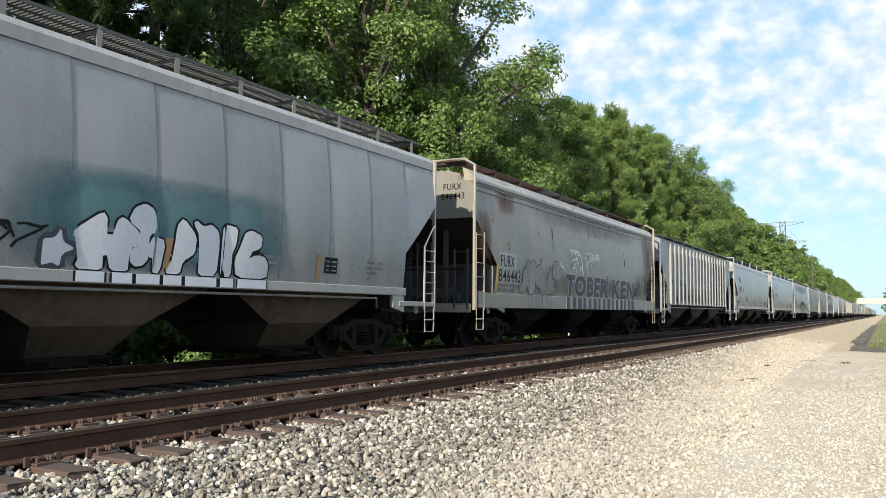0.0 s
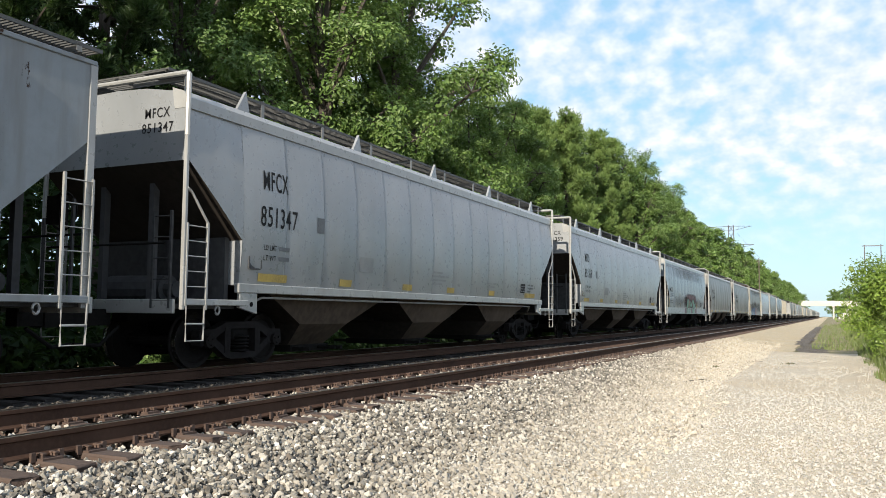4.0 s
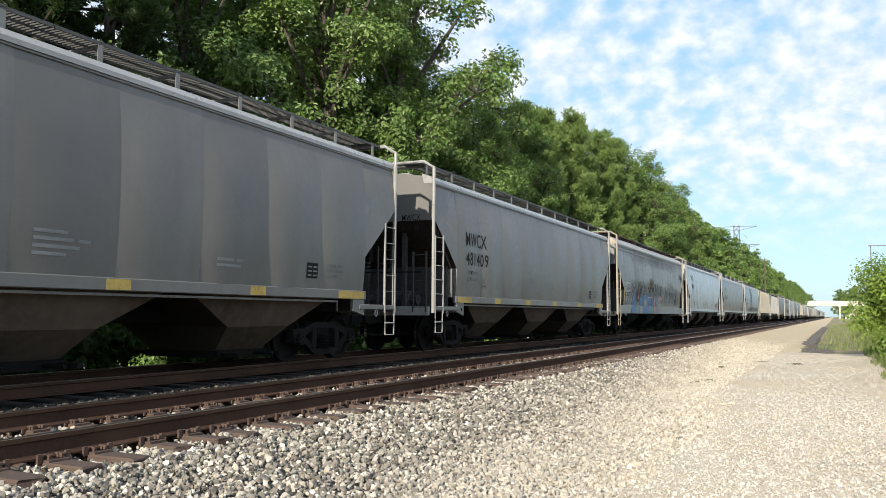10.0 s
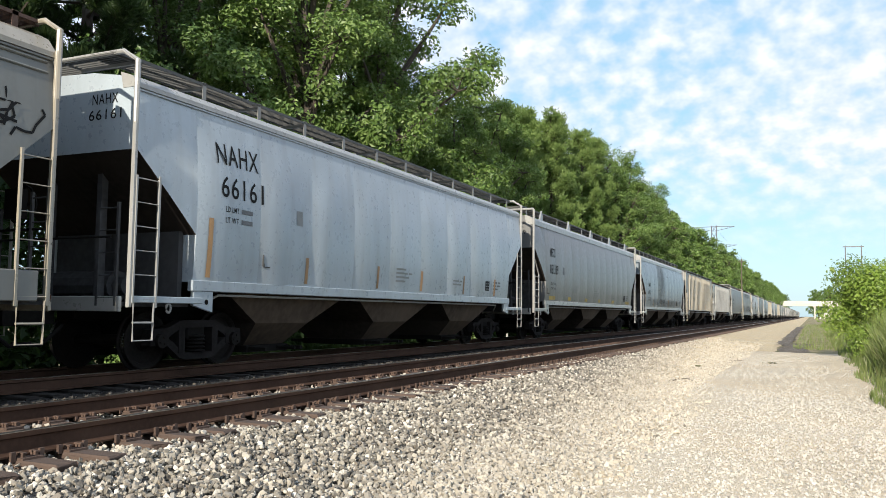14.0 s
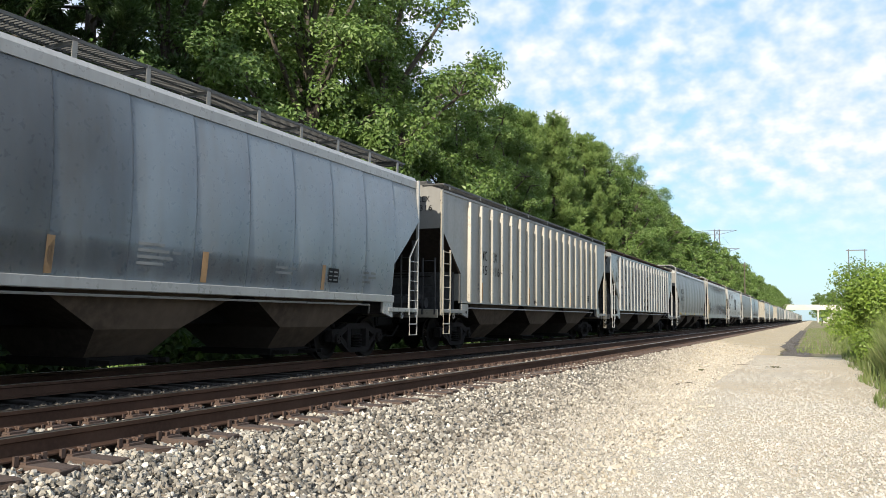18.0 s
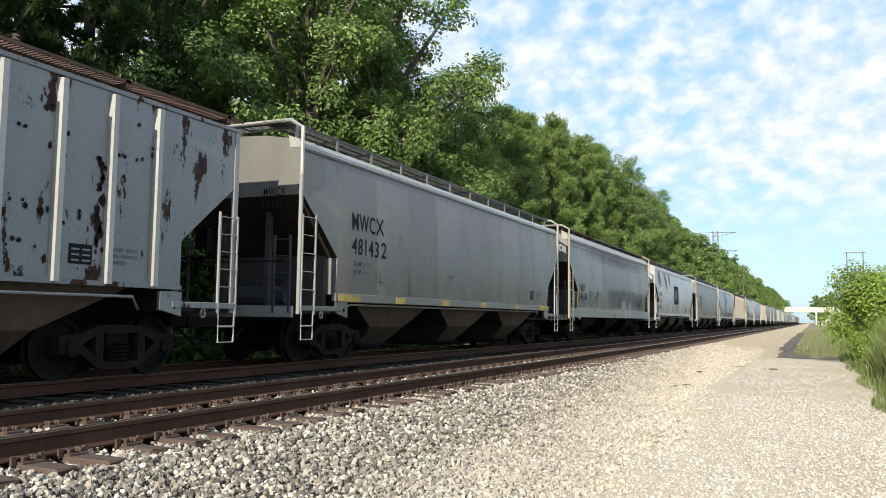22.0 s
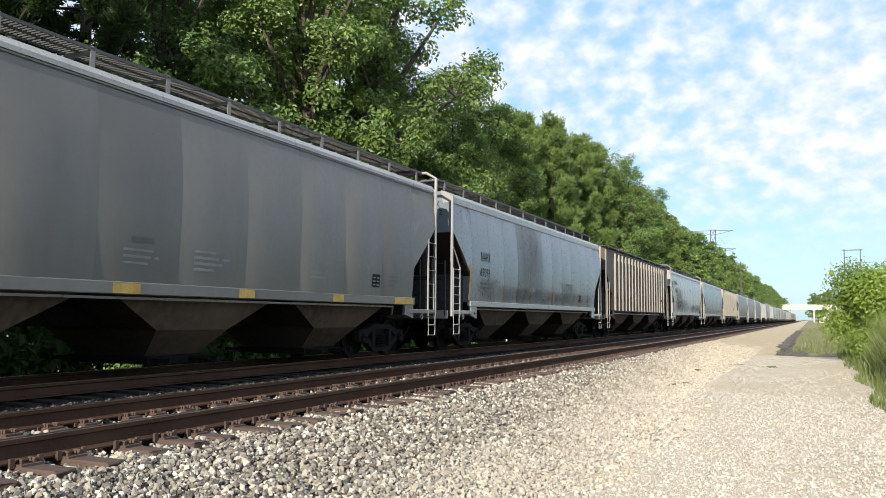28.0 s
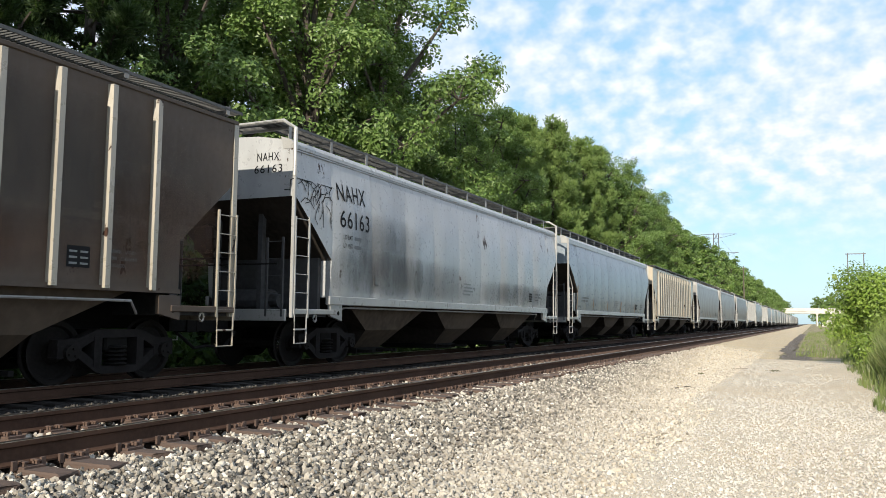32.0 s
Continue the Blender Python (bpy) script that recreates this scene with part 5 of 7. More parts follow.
def scabs(car, kind, d0, d1, z0, z1, n, seed, lo=0.02, hi=0.09):
    """Dark rust scabs of uneven shape, most of them low in the field, some run down."""
    rng = random.Random(seed)
    y0, w = d0 - KINDS[kind]["L"] / 2, d1 - d0
    polys = []
    for _ in range(n):
        y, z, r = y0 + w * rng.random(), z0 + (z1 - z0) * rng.random() ** 1.5, rng.uniform(lo, hi) * rng.uniform(0.5, 1.0)
        tall = rng.uniform(1.0, 2.4)
        polys.append([(y + r * rng.uniform(0.6, 1.2) * math.cos(k * math.tau / 9), z + r * tall * rng.uniform(0.6, 1.2) * math.sin(k * math.tau / 9)) for k in range(9)])
    tagged(patch("rust_scab", polys, kind, car, "scab", "dark rust scabs where the paint has gone", 0.0115), kind="stuff")


def lower(car, drop):
    """A car with lower sides: all above the sill comes down in proportion."""
    for o in car.children:
        o.data = o.data.copy() if o.type == "MESH" else o.data
        for v in o.data.vertices if o.type == "MESH" else ():
            if v.co.z > 1.45:
                v.co.z -= drop * min(1.0, (v.co.z - 1.45) / (EAVE_Z - 1.45))


def sheets_of(car):
    got = [o for o in car.children if o.name.split(".")[0] == "side_sheet"]
    return sorted(got, key=lambda o: sum(v.co.y for v in o.data.vertices))


def panel_between(car, i, mat, z0=SILL_Z + 0.02, z1=EAVE_Z - 0.1, lift=0.004):
    """A differently painted sheet between two ribs."""
    L = KINDS["rib"]["L"]
    w = RIB_W
    y = -L / 2 + RIB_0 + i * w
    patch("side_panel", [rect(y + 0.035, y + w - 0.05, z0, z1)], "rib", car, mat, "repainted side panel", lift)


def panel_in(car, i, mat, z0, z1):
    """A smaller board painted within a sheet."""
    L = KINDS["rib"]["L"]
    w = RIB_W
    y = -L / 2 + RIB_0 + i * w
    patch("number_board", [rect(y + 0.10, y + w - 0.12, z0, z1)], "rib", car, mat, "painted number board", 0.0095)


def decorate():
    rng = random.Random(9)
    second = {"bright": "bright2", "skyblue": "skyblue2", "blue": "blue2", "grey": "grey2", "white": "white2", "silver": "silver2", "green": "grey2"}
    body_of = {c[0]: c[3] for c in TRAIN if c[0]}
    for tag, mid, kind, car, mark, number in cars:
        if not tag:
            continue
        L = KINDS[kind]["L"]
        for o in sheets_of(car):
            if rng.random() < (0.33 if kind != "panel" else 0.0) and body_of[tag] in second:
                repaint(o, second[body_of[tag]])
        # data lines under the number, and the boxed data near the far end
        d = (LETTER_OF.get(tag) or LETTER[kind])[1][0]
        low = (LETTER_OF.get(tag) or LETTER[kind])[1][2] - 0.24 if kind != "rib" else 1.86
        if kind in ("panel", "smooth"):
            z = max(low, 1.78) if kind == "smooth" else 2.03
            for i, (word, figure) in enumerate((("LD LMT", "226500"), ("LT WT", "59500"))):
                lettering(word, 0.36, 0.095, d + 0.12 - L / 2, z - 0.18 * i, kind, car, "black", "small stencilled letters")
                if tag == "E":
                    lettering(figure, 0.36, 0.095, d + 0.56 - L / 2, z - 0.18 * i, kind, car, "black", "small stencilled figures")
                else:
                    bars(car, kind, d + 0.56, z - 0.18 * i + 0.01, [[0.32]], 0.075)
        else:
            bars(car, kind, d, max(low, 1.62), [[0.22, 0.30, 0.42], [0.20, 0.26, 0.40]] if kind != "rib" else [[0.3], [0.3]])
        e = L - (4.1 if kind == "seam" else 3.4) - L / 2
        patch("data_panel", [rect(e, e + 0.38, 1.62, 1.91)], kind, car, "black", "black data panel", 0.008)
        patch("data_mark", [rect(e + a, e + a + 0.13, z, z + 0.028) for a in (0.035, 0.215) for z in (1.66, 1.74, 1.82)], kind, car, "bar", "pale lines on the data panel", 0.012)
        bars(car, kind, L - 2.75, 1.86, [[0.28, 0.2], [0.2, 0.3], [0.35]], 0.05, 0.05)
        bars(car, kind, L * 0.47, 1.95, [[0.5], [0.6, 0.2], [0.7], [0.5]], 0.045, 0.05, "bar")
        bars(car, kind, L * 0.66, 1.80, [[0.4, 0.2], [0.6]], 0.045, 0.05, "bar")
        if kind == "smooth":
            if tag in "GHOR":
                for a, b in ((1.35, 2.25), (3.92, 4.39), (6.52, 7.03), (9.29, 9.71), (12.3, 12.7), (L - 2.3, L - 1.35)):
                    sill_mark(car, kind, a, b)
            elif tag == "J":
                for a in (1.54, 4.4, 7.23, 9.5, 12.2, 14.6):
                    side_stripe(car, kind, a, 0.10, 1.48, 2.45 if a < 2 else 1.98, "orange")
            patch("data_panel", [rect(4.0 - L / 2, 4.22 - L / 2, 2.57, 2.85)], kind, car, "bar", "faint boxed letter", 0.007)
        if tag in ("G", "H", "O", "R"):
            lettering("WARNING", 0.46, 0.10, 6.8 - L / 2, 2.0, kind, car, "faded", "small faded warning stencil")
            bars(car, kind, 6.66, 1.88, [[0.6], [0.55, 0.1], [0.5]], 0.035, 0.06, "bar")
        if kind == "seam":
            for a in (1.15, 3.82, 6.6, 9.5, 12.95):
                side_stripe(car, kind, a, 0.13, 1.46, 2.42 if a < 2 else 1.95, "yellow" if tag == "S" and a < 2 else "orange")
        if kind in DEEP:
            for a in ((1.17, 5.25, 8.75, 12.5) if tag == "F" else (1.17, 4.7, 8.6, 15.6)):
                side_stripe(car, kind, a, 0.13, 1.46, 2.2 if a < 2 or a > 14 else 1.9, "yellow", 0.08)
        if kind == "panel":
            for a, b in ((1.75, 2.6), (4.33, 4.8), (7.0, 7.5), (9.42, 9.9), (12.3, 12.7), (15.3, 16.3)):
                side_stripe(car, kind, a, b - a, 1.48, 1.62, "yellow")
            patch("data_panel", [rect(5.07 - L / 2, 5.6 - L / 2, 1.80, 2.12)], kind, car, "bar", "faint stencil block", 0.008)
            patch("data_panel", [rect(3.45 - L / 2, 3.7 - L / 2, 2.47, 2.77)], kind, car, "faded", "small boxed letter", 0.008)
        if kind == "rib":
            for a in (2.4, 7.4, 12.3):
                w = RIB_W
                i = round((a - RIB_0) / w)
                y = -L / 2 + RIB_0 + i * w
                part("stripe", boxed(1.630, 1.636, y - 0.048, y + 0.033, 1.42, 1.95), "orange", car, "faded orange rib mark")
    by = {c[0]: c[3] for c in cars if c[0]}
    stained(by["A"], "seam", 6.9, 12.4, 0.75, 2.85, "teal_mist")
    stained(by["A"], "seam", 7.6, 9.6, 1.3, 2.7, "teal_mist", 0.0045)
    a = by["A"]
    sprayed(a, "seam", [(8.04, 1.85), (8.05, 1.94), (8.43, 2.21), (8.51, 2.11), (8.47, 1.91), (8.63, 1.92), (8.65, 2.11), (8.75, 2.17), (9.05, 1.98), (9.02, 1.79), (8.89, 1.77), (8.87, 1.59), (8.90, 1.45), (8.60, 1.45), (8.57, 1.65), (8.40, 1.62), (8.51, 1.45), (8.08, 1.45), (8.19, 1.71), (8.20, 1.81)], "mark_white", "black", 0.035, 0)
    sprayed(a, "seam", [(8.83, 2.13), (8.92, 2.31), (9.10, 2.39), (9.27, 2.33), (9.35, 2.14), (9.37, 2.01), (9.23, 1.98), (9.15, 1.72), (9.24, 1.65), (9.14, 1.54), (9.00, 1.52), (8.90, 1.59), (8.92, 1.76), (9.04, 1.80), (9.08, 1.98)], "mark_white", "black", 0.035, 1)
    sprayed(a, "seam", [(9.18, 1.78), (9.29, 1.96), (9.51, 1.91), (9.45, 1.45), (9.33, 1.45), (9.31, 1.65), (9.23, 1.66)], "mark_white", "black", 0.03, 2)
    sprayed(a, "seam", [(9.53, 1.45), (9.66, 1.69), (9.68, 2.14), (9.79, 2.26), (10.06, 2.02), (10.05, 1.76), (9.84, 1.64), (9.80, 1.45)], "mark_white", "black", 0.035, 1)
    sprayed(a, "seam", [(9.98, 2.20), (10.04, 2.25), (10.17, 2.17), (10.35, 2.22), (10.51, 2.13), (10.55, 1.96), (10.54, 1.45), (10.15, 1.45), (10.14, 1.64), (10.25, 1.77), (10.28, 1.86), (10.12, 1.85), (10.11, 2.03)], "mark_white", "black", 0.035, 0)
    sprayed(a, "seam", [(10.60, 2.18), (10.67, 2.25), (10.92, 2.22), (10.91, 1.99), (10.82, 1.76), (10.85, 1.45), (10.62, 1.45), (10.60, 1.79)], "mark_white", "black", 0.035, 2)
    sprayed(a, "seam", [(11.02, 2.00), (11.08, 2.16), (11.22, 2.21), (11.48, 2.13), (11.46, 1.94), (11.22, 1.86), (11.17, 1.74), (11.32, 1.82), (11.57, 1.81), (11.67, 1.68), (11.66, 1.45), (10.95, 1.45), (10.89, 1.72)], "mark_white", "black", 0.035, 1)
    sill_paint(a, "seam", ((8.10, 0.42), (8.64, 0.32), (9.03, 0.40), (9.50, 0.33), (9.90, 0.62), (10.60, 0.28), (10.98, 0.66)), "mark_white", "black")
    sprayed(a, "seam", [(7.61, 1.79), (7.78, 1.81), (7.86, 1.94), (7.90, 1.77), (8.09, 1.70), (7.90, 1.62), (7.88, 1.46), (7.75, 1.52), (7.61, 1.46), (7.66, 1.67)], "mark_white", "mark_navy", 0.07, 0)
    scribble(by["A"], "seam", 6.6, 7.3, 1.6, 1.95, 12, "black", 2)
    b = by["B"]
    for k, (y, z, ry, rz) in enumerate(((3.12, 1.85, 0.18, 0.34), (3.38, 2.02, 0.20, 0.40), (3.70, 2.05, 0.22, 0.38), (3.60, 1.66, 0.24, 0.22), (4.12, 1.98, 0.30, 0.34), (4.45, 1.75, 0.28, 0.32), (5.62, 2.20, 0.40, 0.30))):
        sprayed(b, "deep", oval(y, z, ry, rz), "mark_grey", "mark_navy", 0.03, k % 4)
    for y, z in ((2.92, 1.60), (5.35, 1.62)):
        sprayed(b, "deep", [(y + 0.28 * (a - 0.5) * 2, z + 0.20 * (c - 0.5) * 2) for a, c in STAR], "mark_grey", "mark_navy", 0.03, 1)
    sprayed(b, "deep", [(4.75, 1.50), (4.95, 2.25), (5.15, 2.30), (5.12, 1.95), (5.5, 1.90), (5.2, 1.72), (5.1, 1.46)], "mark_grey", "mark_navy", 0.03, 0)
    for word, d0, d1 in (("TOBER", 6.4, 10.9), ("KEN", 11.4, 14.4)):
        block_letters(b, "deep", word, d0, d1, 1.46, 2.16)
    sill_paint(b, "deep", [(6.5 + 0.53 * k, 0.26 + 0.06 * (k % 3)) for k in range(15)], "mark_navy", "mark_pale", 0.01)
    sill_paint(b, "deep", ((3.4, 0.25), (4.0, 0.4), (4.75, 0.35)), "mark_grey", "mark_navy", 0.05)
    patch("pale_field", [rect(1.40 - 8.85, 2.50 - 8.85, 2.08, 2.52)], "deep", b, "silver", "pale repainted field under the mark", 0.0025)
    patch("pale_field", [rect(1.30 - 8.85, 2.84 - 8.85, 1.68, 2.065)], "deep", b, "silver", "pale repainted field under the number", 0.0025)
    for d0, d1, z0, z1, m in ((1.3, 2.6, 3.5, 4.5, "rust_stain"), (0.0, 1.0, 2.2, 3.6, "rust_stain"), (15.6, 17.7, 1.4, 4.6, "rust_stain"), (14.2, 17.4, 0.9, 2.6, "soot_stain"), (1.0, 17.0, 0.7, 2.2, "soot_stain"), (3.0, 15.0, 3.5, 4.6, "soot_stain")):
        stained(b, "deep", d0, d1, z0, z1, m)
    scribble(by["B"], "deep", 6.2, 9.8, 2.2, 2.95, 26, "mark_white", 4, 0.04)
    drips(by["B"], "deep", 6.0, 15.5, 4.15, 60, "streak", 15, 0.03, 0.16)
    for i, m in ((4, "blue2"), (6, "blue"), (7, "dull"), (8, "grey2"), (10, "blue2"), (14, "grime")):
        panel_between(by["C"], i, m)
    for d in (5.5, 8.0, 10.2):
        drips(by["C"], "rib", d, d + 1.6, 1.75, 26, "streak", int(d * 10), 0.04, 0.22, 0.06)
    for i, m in ((3, "soil"), (5, "soil"), (9, "soil"), (12, "soil")):
        panel_between(by["T"], i, m)
    for i in (12, 13, 15, 16):
        panel_between(by["C"], i, "maroon")
    for d0, d1, z0, z1, m in ((1.5, 17.5, 1.42, 2.3, "soot_stain"), (3.0, 12.5, 1.42, 1.95, "rust_stain"), (12.0, 17.4, 1.42, 4.1, "soot_stain")):
        stained(by["C"], "rib", d0, d1, z0, z1, m, 0.007)
    patch("data_panel", [rect(3.45 - 9.25, 4.05 - 9.25, 1.90, 2.10)], "rib", by["C"], "faded", "dark patch under the number", 0.012)
    stained(by["F"], "ridged", 6.9, 12.6, 0.7, 2.5, "plum_mist")
    stained(by["F"], "ridged", 2.0, 16.0, 0.8, 2.2, "soot_stain", 0.003)
    stained(by["F"], "ridged", 0.5, 17.0, 3.3, 4.3, "soot_stain", 0.003)
    f = by["F"]
    for k, pts in enumerate(([(7.98, 1.45), (8.05, 1.85), (8.20, 2.06), (8.45, 2.10), (8.60, 1.95), (8.62, 1.45)], [(9.08, 1.45), (9.02, 1.90), (9.22, 2.02), (9.45, 1.95), (9.42, 1.45)],
                             [(9.55, 1.45), (9.66, 1.98), (9.95, 1.75), (10.10, 2.04), (10.38, 2.02), (10.15, 1.55), (9.95, 1.50), (9.75, 1.66)], [(10.55, 1.45), (10.70, 1.95), (11.05, 2.10), (11.20, 1.95), (11.05, 1.75), (11.45, 1.80), (11.60, 1.45)])):
        sprayed(f, "ridged", pts, "mark_green", "black", 0.035, k)
    sprayed(f, "ridged", [(8.72, 1.45), (8.75, 1.95), (8.95, 1.98), (8.92, 1.45)], "orange", "mark_plum", 0.05, 1)
    sill_paint(f, "ridged", ((7.98, 0.62), (8.95, 0.55), (10.45, 0.95)), "mark_green", "black", 0.04)
    sill_paint(f, "ridged", ((7.05, 0.75), (9.75, 0.45), (11.7, 0.7)), "mark_plum", "", 0.04)
    lettered = rect(1.18 - 8.85, 2.46 - 8.85, 2.02, 2.38)
    patch("pale_field", [lettered], "ridged", by["F"], "skyblue2", "paler repainted field under the number", 0.0025)
    scribble(by["F"], "ridged", 7.2, 7.9, 1.6, 2.2, 14, "black", 6)
    drips(by["F"], "ridged", 2.5, 7.5, 2.1, 60, "faded", 7, 0.05, 0.25)
    c = by["I"]
    sprayed(c, "deep", [(2.70, 1.45), (2.95, 1.70), (3.13, 2.05), (3.32, 2.05), (3.75, 1.45), (3.45, 1.45), (3.25, 1.62), (3.10, 1.45)], "mark_blue", "mark_navy", 0.05, 0)
    sprayed(c, "deep", oval(5.95, 1.55, 0.75, 0.50), "mark_blue", "mark_navy", 0.05, 1)
    sprayed(c, "deep", oval(5.92, 1.56, 0.36, 0.22), "mark_grey", "mark_navy", 0.02, 4)
    sprayed(c, "deep", [(4.45, 1.45), (4.62, 1.95), (4.95, 1.82), (5.30, 1.85), (5.15, 1.45)], "mark_blue", "mark_navy", 0.05, 0)
    sprayed(c, "deep", oval(4.06, 1.92, 0.34, 0.27), "maroon", "mark_navy", 0.04, 3)
    sprayed(c, "deep", oval(4.08, 1.84, 0.16, 0.10), "mark_pink", "maroon", 0.02, 7)
    sprayed(c, "deep", [(6.72, 1.45), (6.80, 1.75), (7.02, 1.93), (7.25, 1.85), (7.40, 1.62), (7.15, 1.45)], "mark_blue", "mark_navy", 0.045, 2)
    sprayed(c, "deep", [(7.42, 1.45), (7.55, 1.78), (7.84, 1.98), (7.92, 1.70), (7.92, 1.45)], "mark_blue", "mark_navy", 0.045, 3)
    sprayed(c, "deep", [(8.00, 1.45), (8.00, 1.86), (8.40, 1.88), (8.42, 1.62), (8.62, 1.45)], "mark_pink", "mark_navy", 0.04, 1)
    sprayed(c, "deep", [(8.70, 1.45), (8.55, 1.66), (8.80, 1.98), (9.18, 2.05), (9.10, 1.75), (8.95, 1.70), (9.15, 1.45)], "mark_teal", "mark_navy", 0.045, 2)
    sprayed(c, "deep", [(9.62, 1.45), (9.52, 1.74), (9.25, 1.80), (9.40, 2.02), (9.75, 2.08), (10.20, 1.96), (10.18, 1.80), (9.90, 1.74), (9.85, 1.45)], "mark_pink", "mark_navy", 0.045, 0)
    sill_paint(c, "deep", ((2.75, 0.9), (5.25, 1.35)), "mark_blue", "mark_navy")
    sill_paint(c, "deep", ((3.8, 0.6), (6.8, 0.55), (7.4, 0.5), (8.75, 0.5)), "mark_teal", "mark_navy")
    sill_paint(c, "deep", ((8.0, 0.68), (9.4, 0.4)), "mark_pink", "mark_navy")
    scribble(c, "deep", 6.9, 10.0, 1.5, 1.9, 12, "mark_white", 23, 0.022)
    drips(c, "deep", 2.6, 10.5, 2.45, 90, "black", 33, 0.05, 0.28, 0.075)
    for d0, d1, z0, z1, m in ((6.8, 8.2, 2.2, 3.0, "rust_stain"), (10.0, 17.0, 0.9, 2.7, "soot_stain"), (1.0, 12.0, 1.1, 2.8, "soot_stain"), (12.0, 14.0, 1.9, 3.0, "dust_stain"), (1.0, 17.0, 3.5, 4.6, "soot_stain")):
        stained(c, "deep", d0, d1, z0, z1, m)
    drips(c, "deep", 2.0, 17.0, 3.55, 30, "black", 35, 0.05, 0.2, 0.07)
    patch("pale_field", [rect(1.42 - 8.85, 2.40 - 8.85, 2.07, 2.52)], "deep", by["I"], "bright", "white repainted field under the mark", 0.0025)
    patch("pale_field", [rect(1.34 - 8.85, 2.76 - 8.85, 1.62, 2.055)], "deep", by["I"], "silver", "pale repainted field under the number", 0.0025)
    p = by["P"]
    for d0, d1, z0, z1, m in ((6.0, 14.5, 1.0, 2.6, "soot_stain"), (12.0, 17.5, 1.0, 2.5, "soot_stain"), (9.0, 13.0, 1.0, 2.4, "dust_stain"), (1.0, 17.0, 3.5, 4.6, "soot_stain")):
        stained(p, "deep", d0, d1, z0, z1, m)
    sprayed(p, "deep", oval(10.45, 1.68, 0.50, 0.26), "mark_pale", "mark_grey", 0.02, 0)
    sprayed(p, "deep", oval(10.40, 1.68, 0.22, 0.10), "green", "mark_pale", 0.01, 4)
    sprayed(p, "deep", [(11.75, 1.45), (11.85, 1.85), (12.10, 1.88), (12.20, 1.45)], "mark_pale", "mark_grey", 0.02, 1)
    sprayed(p, "deep", [(12.9, 1.45), (13.0, 1.60), (13.15, 1.60), (13.25, 1.45)], "mark_pale", "mark_grey", 0.02, 1)
    sill_paint(p, "deep", ((10.7, 0.4), (11.6, 0.45), (13.0, 0.3)), "mark_pale", "", 0.04)
    for d in (5.6, 8.3, 9.5):
        side_stripe(by["I"], "deep", d, 0.12, 1.46, 1.9, "yellow", 0.03)
    drips(by["I"], "deep", 2.2, 16.5, 2.2, 90, "grime", 8, 0.06, 0.35, 0.08)
    drips(by["I"], "deep", 2.2, 16.5, 2.25, 170, "black", 18, 0.04, 0.2, 0.06)
    scribble(by["I"], "deep", 11.8, 13.6, 2.1, 2.9, 16, "mark_pale", 9, 0.025)
    scribble(by["I"], "deep", 16.3, 17.2, 3.0, 3.5, 12, "black", 10)
    scribble(by["I"], "deep", 10.5, 14.5, 1.07, 1.35, 20, "black", 19)
    for i in (0, 2, 7, 8):
        panel_between(by["N"], i, "rusty")
    for tag, lo, hi in (("T", 2.1, 2.5), ("T", 2.6, 3.0)):
        for i in (1, 2):
            panel_in(by[tag], i, "maroon", lo, hi)
    for i, m in ((10, "green"), (11, "dull")):
        panel_between(by["N"], i, m, 2.3)
    for i in (0, 1):
        panel_between(by["N"], i, "faded", 2.16, 3.06, 0.007)
        for z in (2.24, 2.68):
            panel_in(by["N"], i, "white", z, z + 0.32)
    p0 = RIB_0 + 0.06
    for i, z0, z1, n, hi in ((-1, 2.9, 4.1, 22, 0.10), (0, 3.2, 4.1, 16, 0.08), (1, 3.1, 4.0, 12, 0.07), (2, 1.5, 2.2, 20, 0.07), (3, 1.5, 3.8, 8, 0.05), (5, 1.8, 2.4, 8, 0.05), (7, 1.5, 2.5, 26, 0.10), (7, 2.8, 3.9, 8, 0.07),
                             (8, 1.5, 2.7, 42, 0.12), (8, 3.0, 3.4, 5, 0.08), (9, 2.4, 3.6, 6, 0.05), (13, 1.6, 3.2, 16, 0.06), (14, 1.6, 2.6, 12, 0.06), (14, 3.2, 4.0, 5, 0.05), (15, 1.8, 3.6, 12, 0.06), (16, 3.0, 4.1, 9, 0.05)):
        scabs(by["N"], "rib", p0 + i * RIB_W, p0 + (i + 0.84) * RIB_W, z0, z1, n, 40 + i, 0.02, hi)
    x, y = side_x(2.0, 0.0), -KINDS["rib"]["L"] / 2
    bm = bmesh.new()
    for a, b in (((0.10, 3.42), (1.66, 2.10)), ((0.10, 3.26), (1.66, 1.94))):          # a double brace across the open corner
        prism(bm, [(y + a[0], a[1] - 0.03), (y + b[0], b[1] - 0.03), (y + b[0], b[1] + 0.03), (y + a[0], a[1] + 0.03)], "x", x + 0.012, x + 0.05)
    box(bm, x + 0.010, x + 0.052, y + 1.63, y + 1.70, 1.42, 2.12)
    part("corner_brace", bm, "trim", by["N"], "white double brace across the open corner")
    for i, z0, n in ((8, 1.6, 10), (15, 1.7, 14)):          # a long scab beside a rib
        scabs(by["N"], "rib", p0 + (i + 0.70) * RIB_W, p0 + (i + 0.80) * RIB_W, z0, 4.0, n, 70 + i, 0.04, 0.09)
    scribble(by["P"], "deep", 2.8, 5.7, 1.5, 2.2, 30, "faded", 11)
    scribble(by["P"], "deep", 7.0, 10.5, 1.5, 2.3, 44, "faded", 12, 0.05)
    scribble(by["P"], "deep", 12.8, 16.4, 1.5, 2.3, 30, "faded", 13)
    y = 7.2 - KINDS["seam"]["L"] / 2
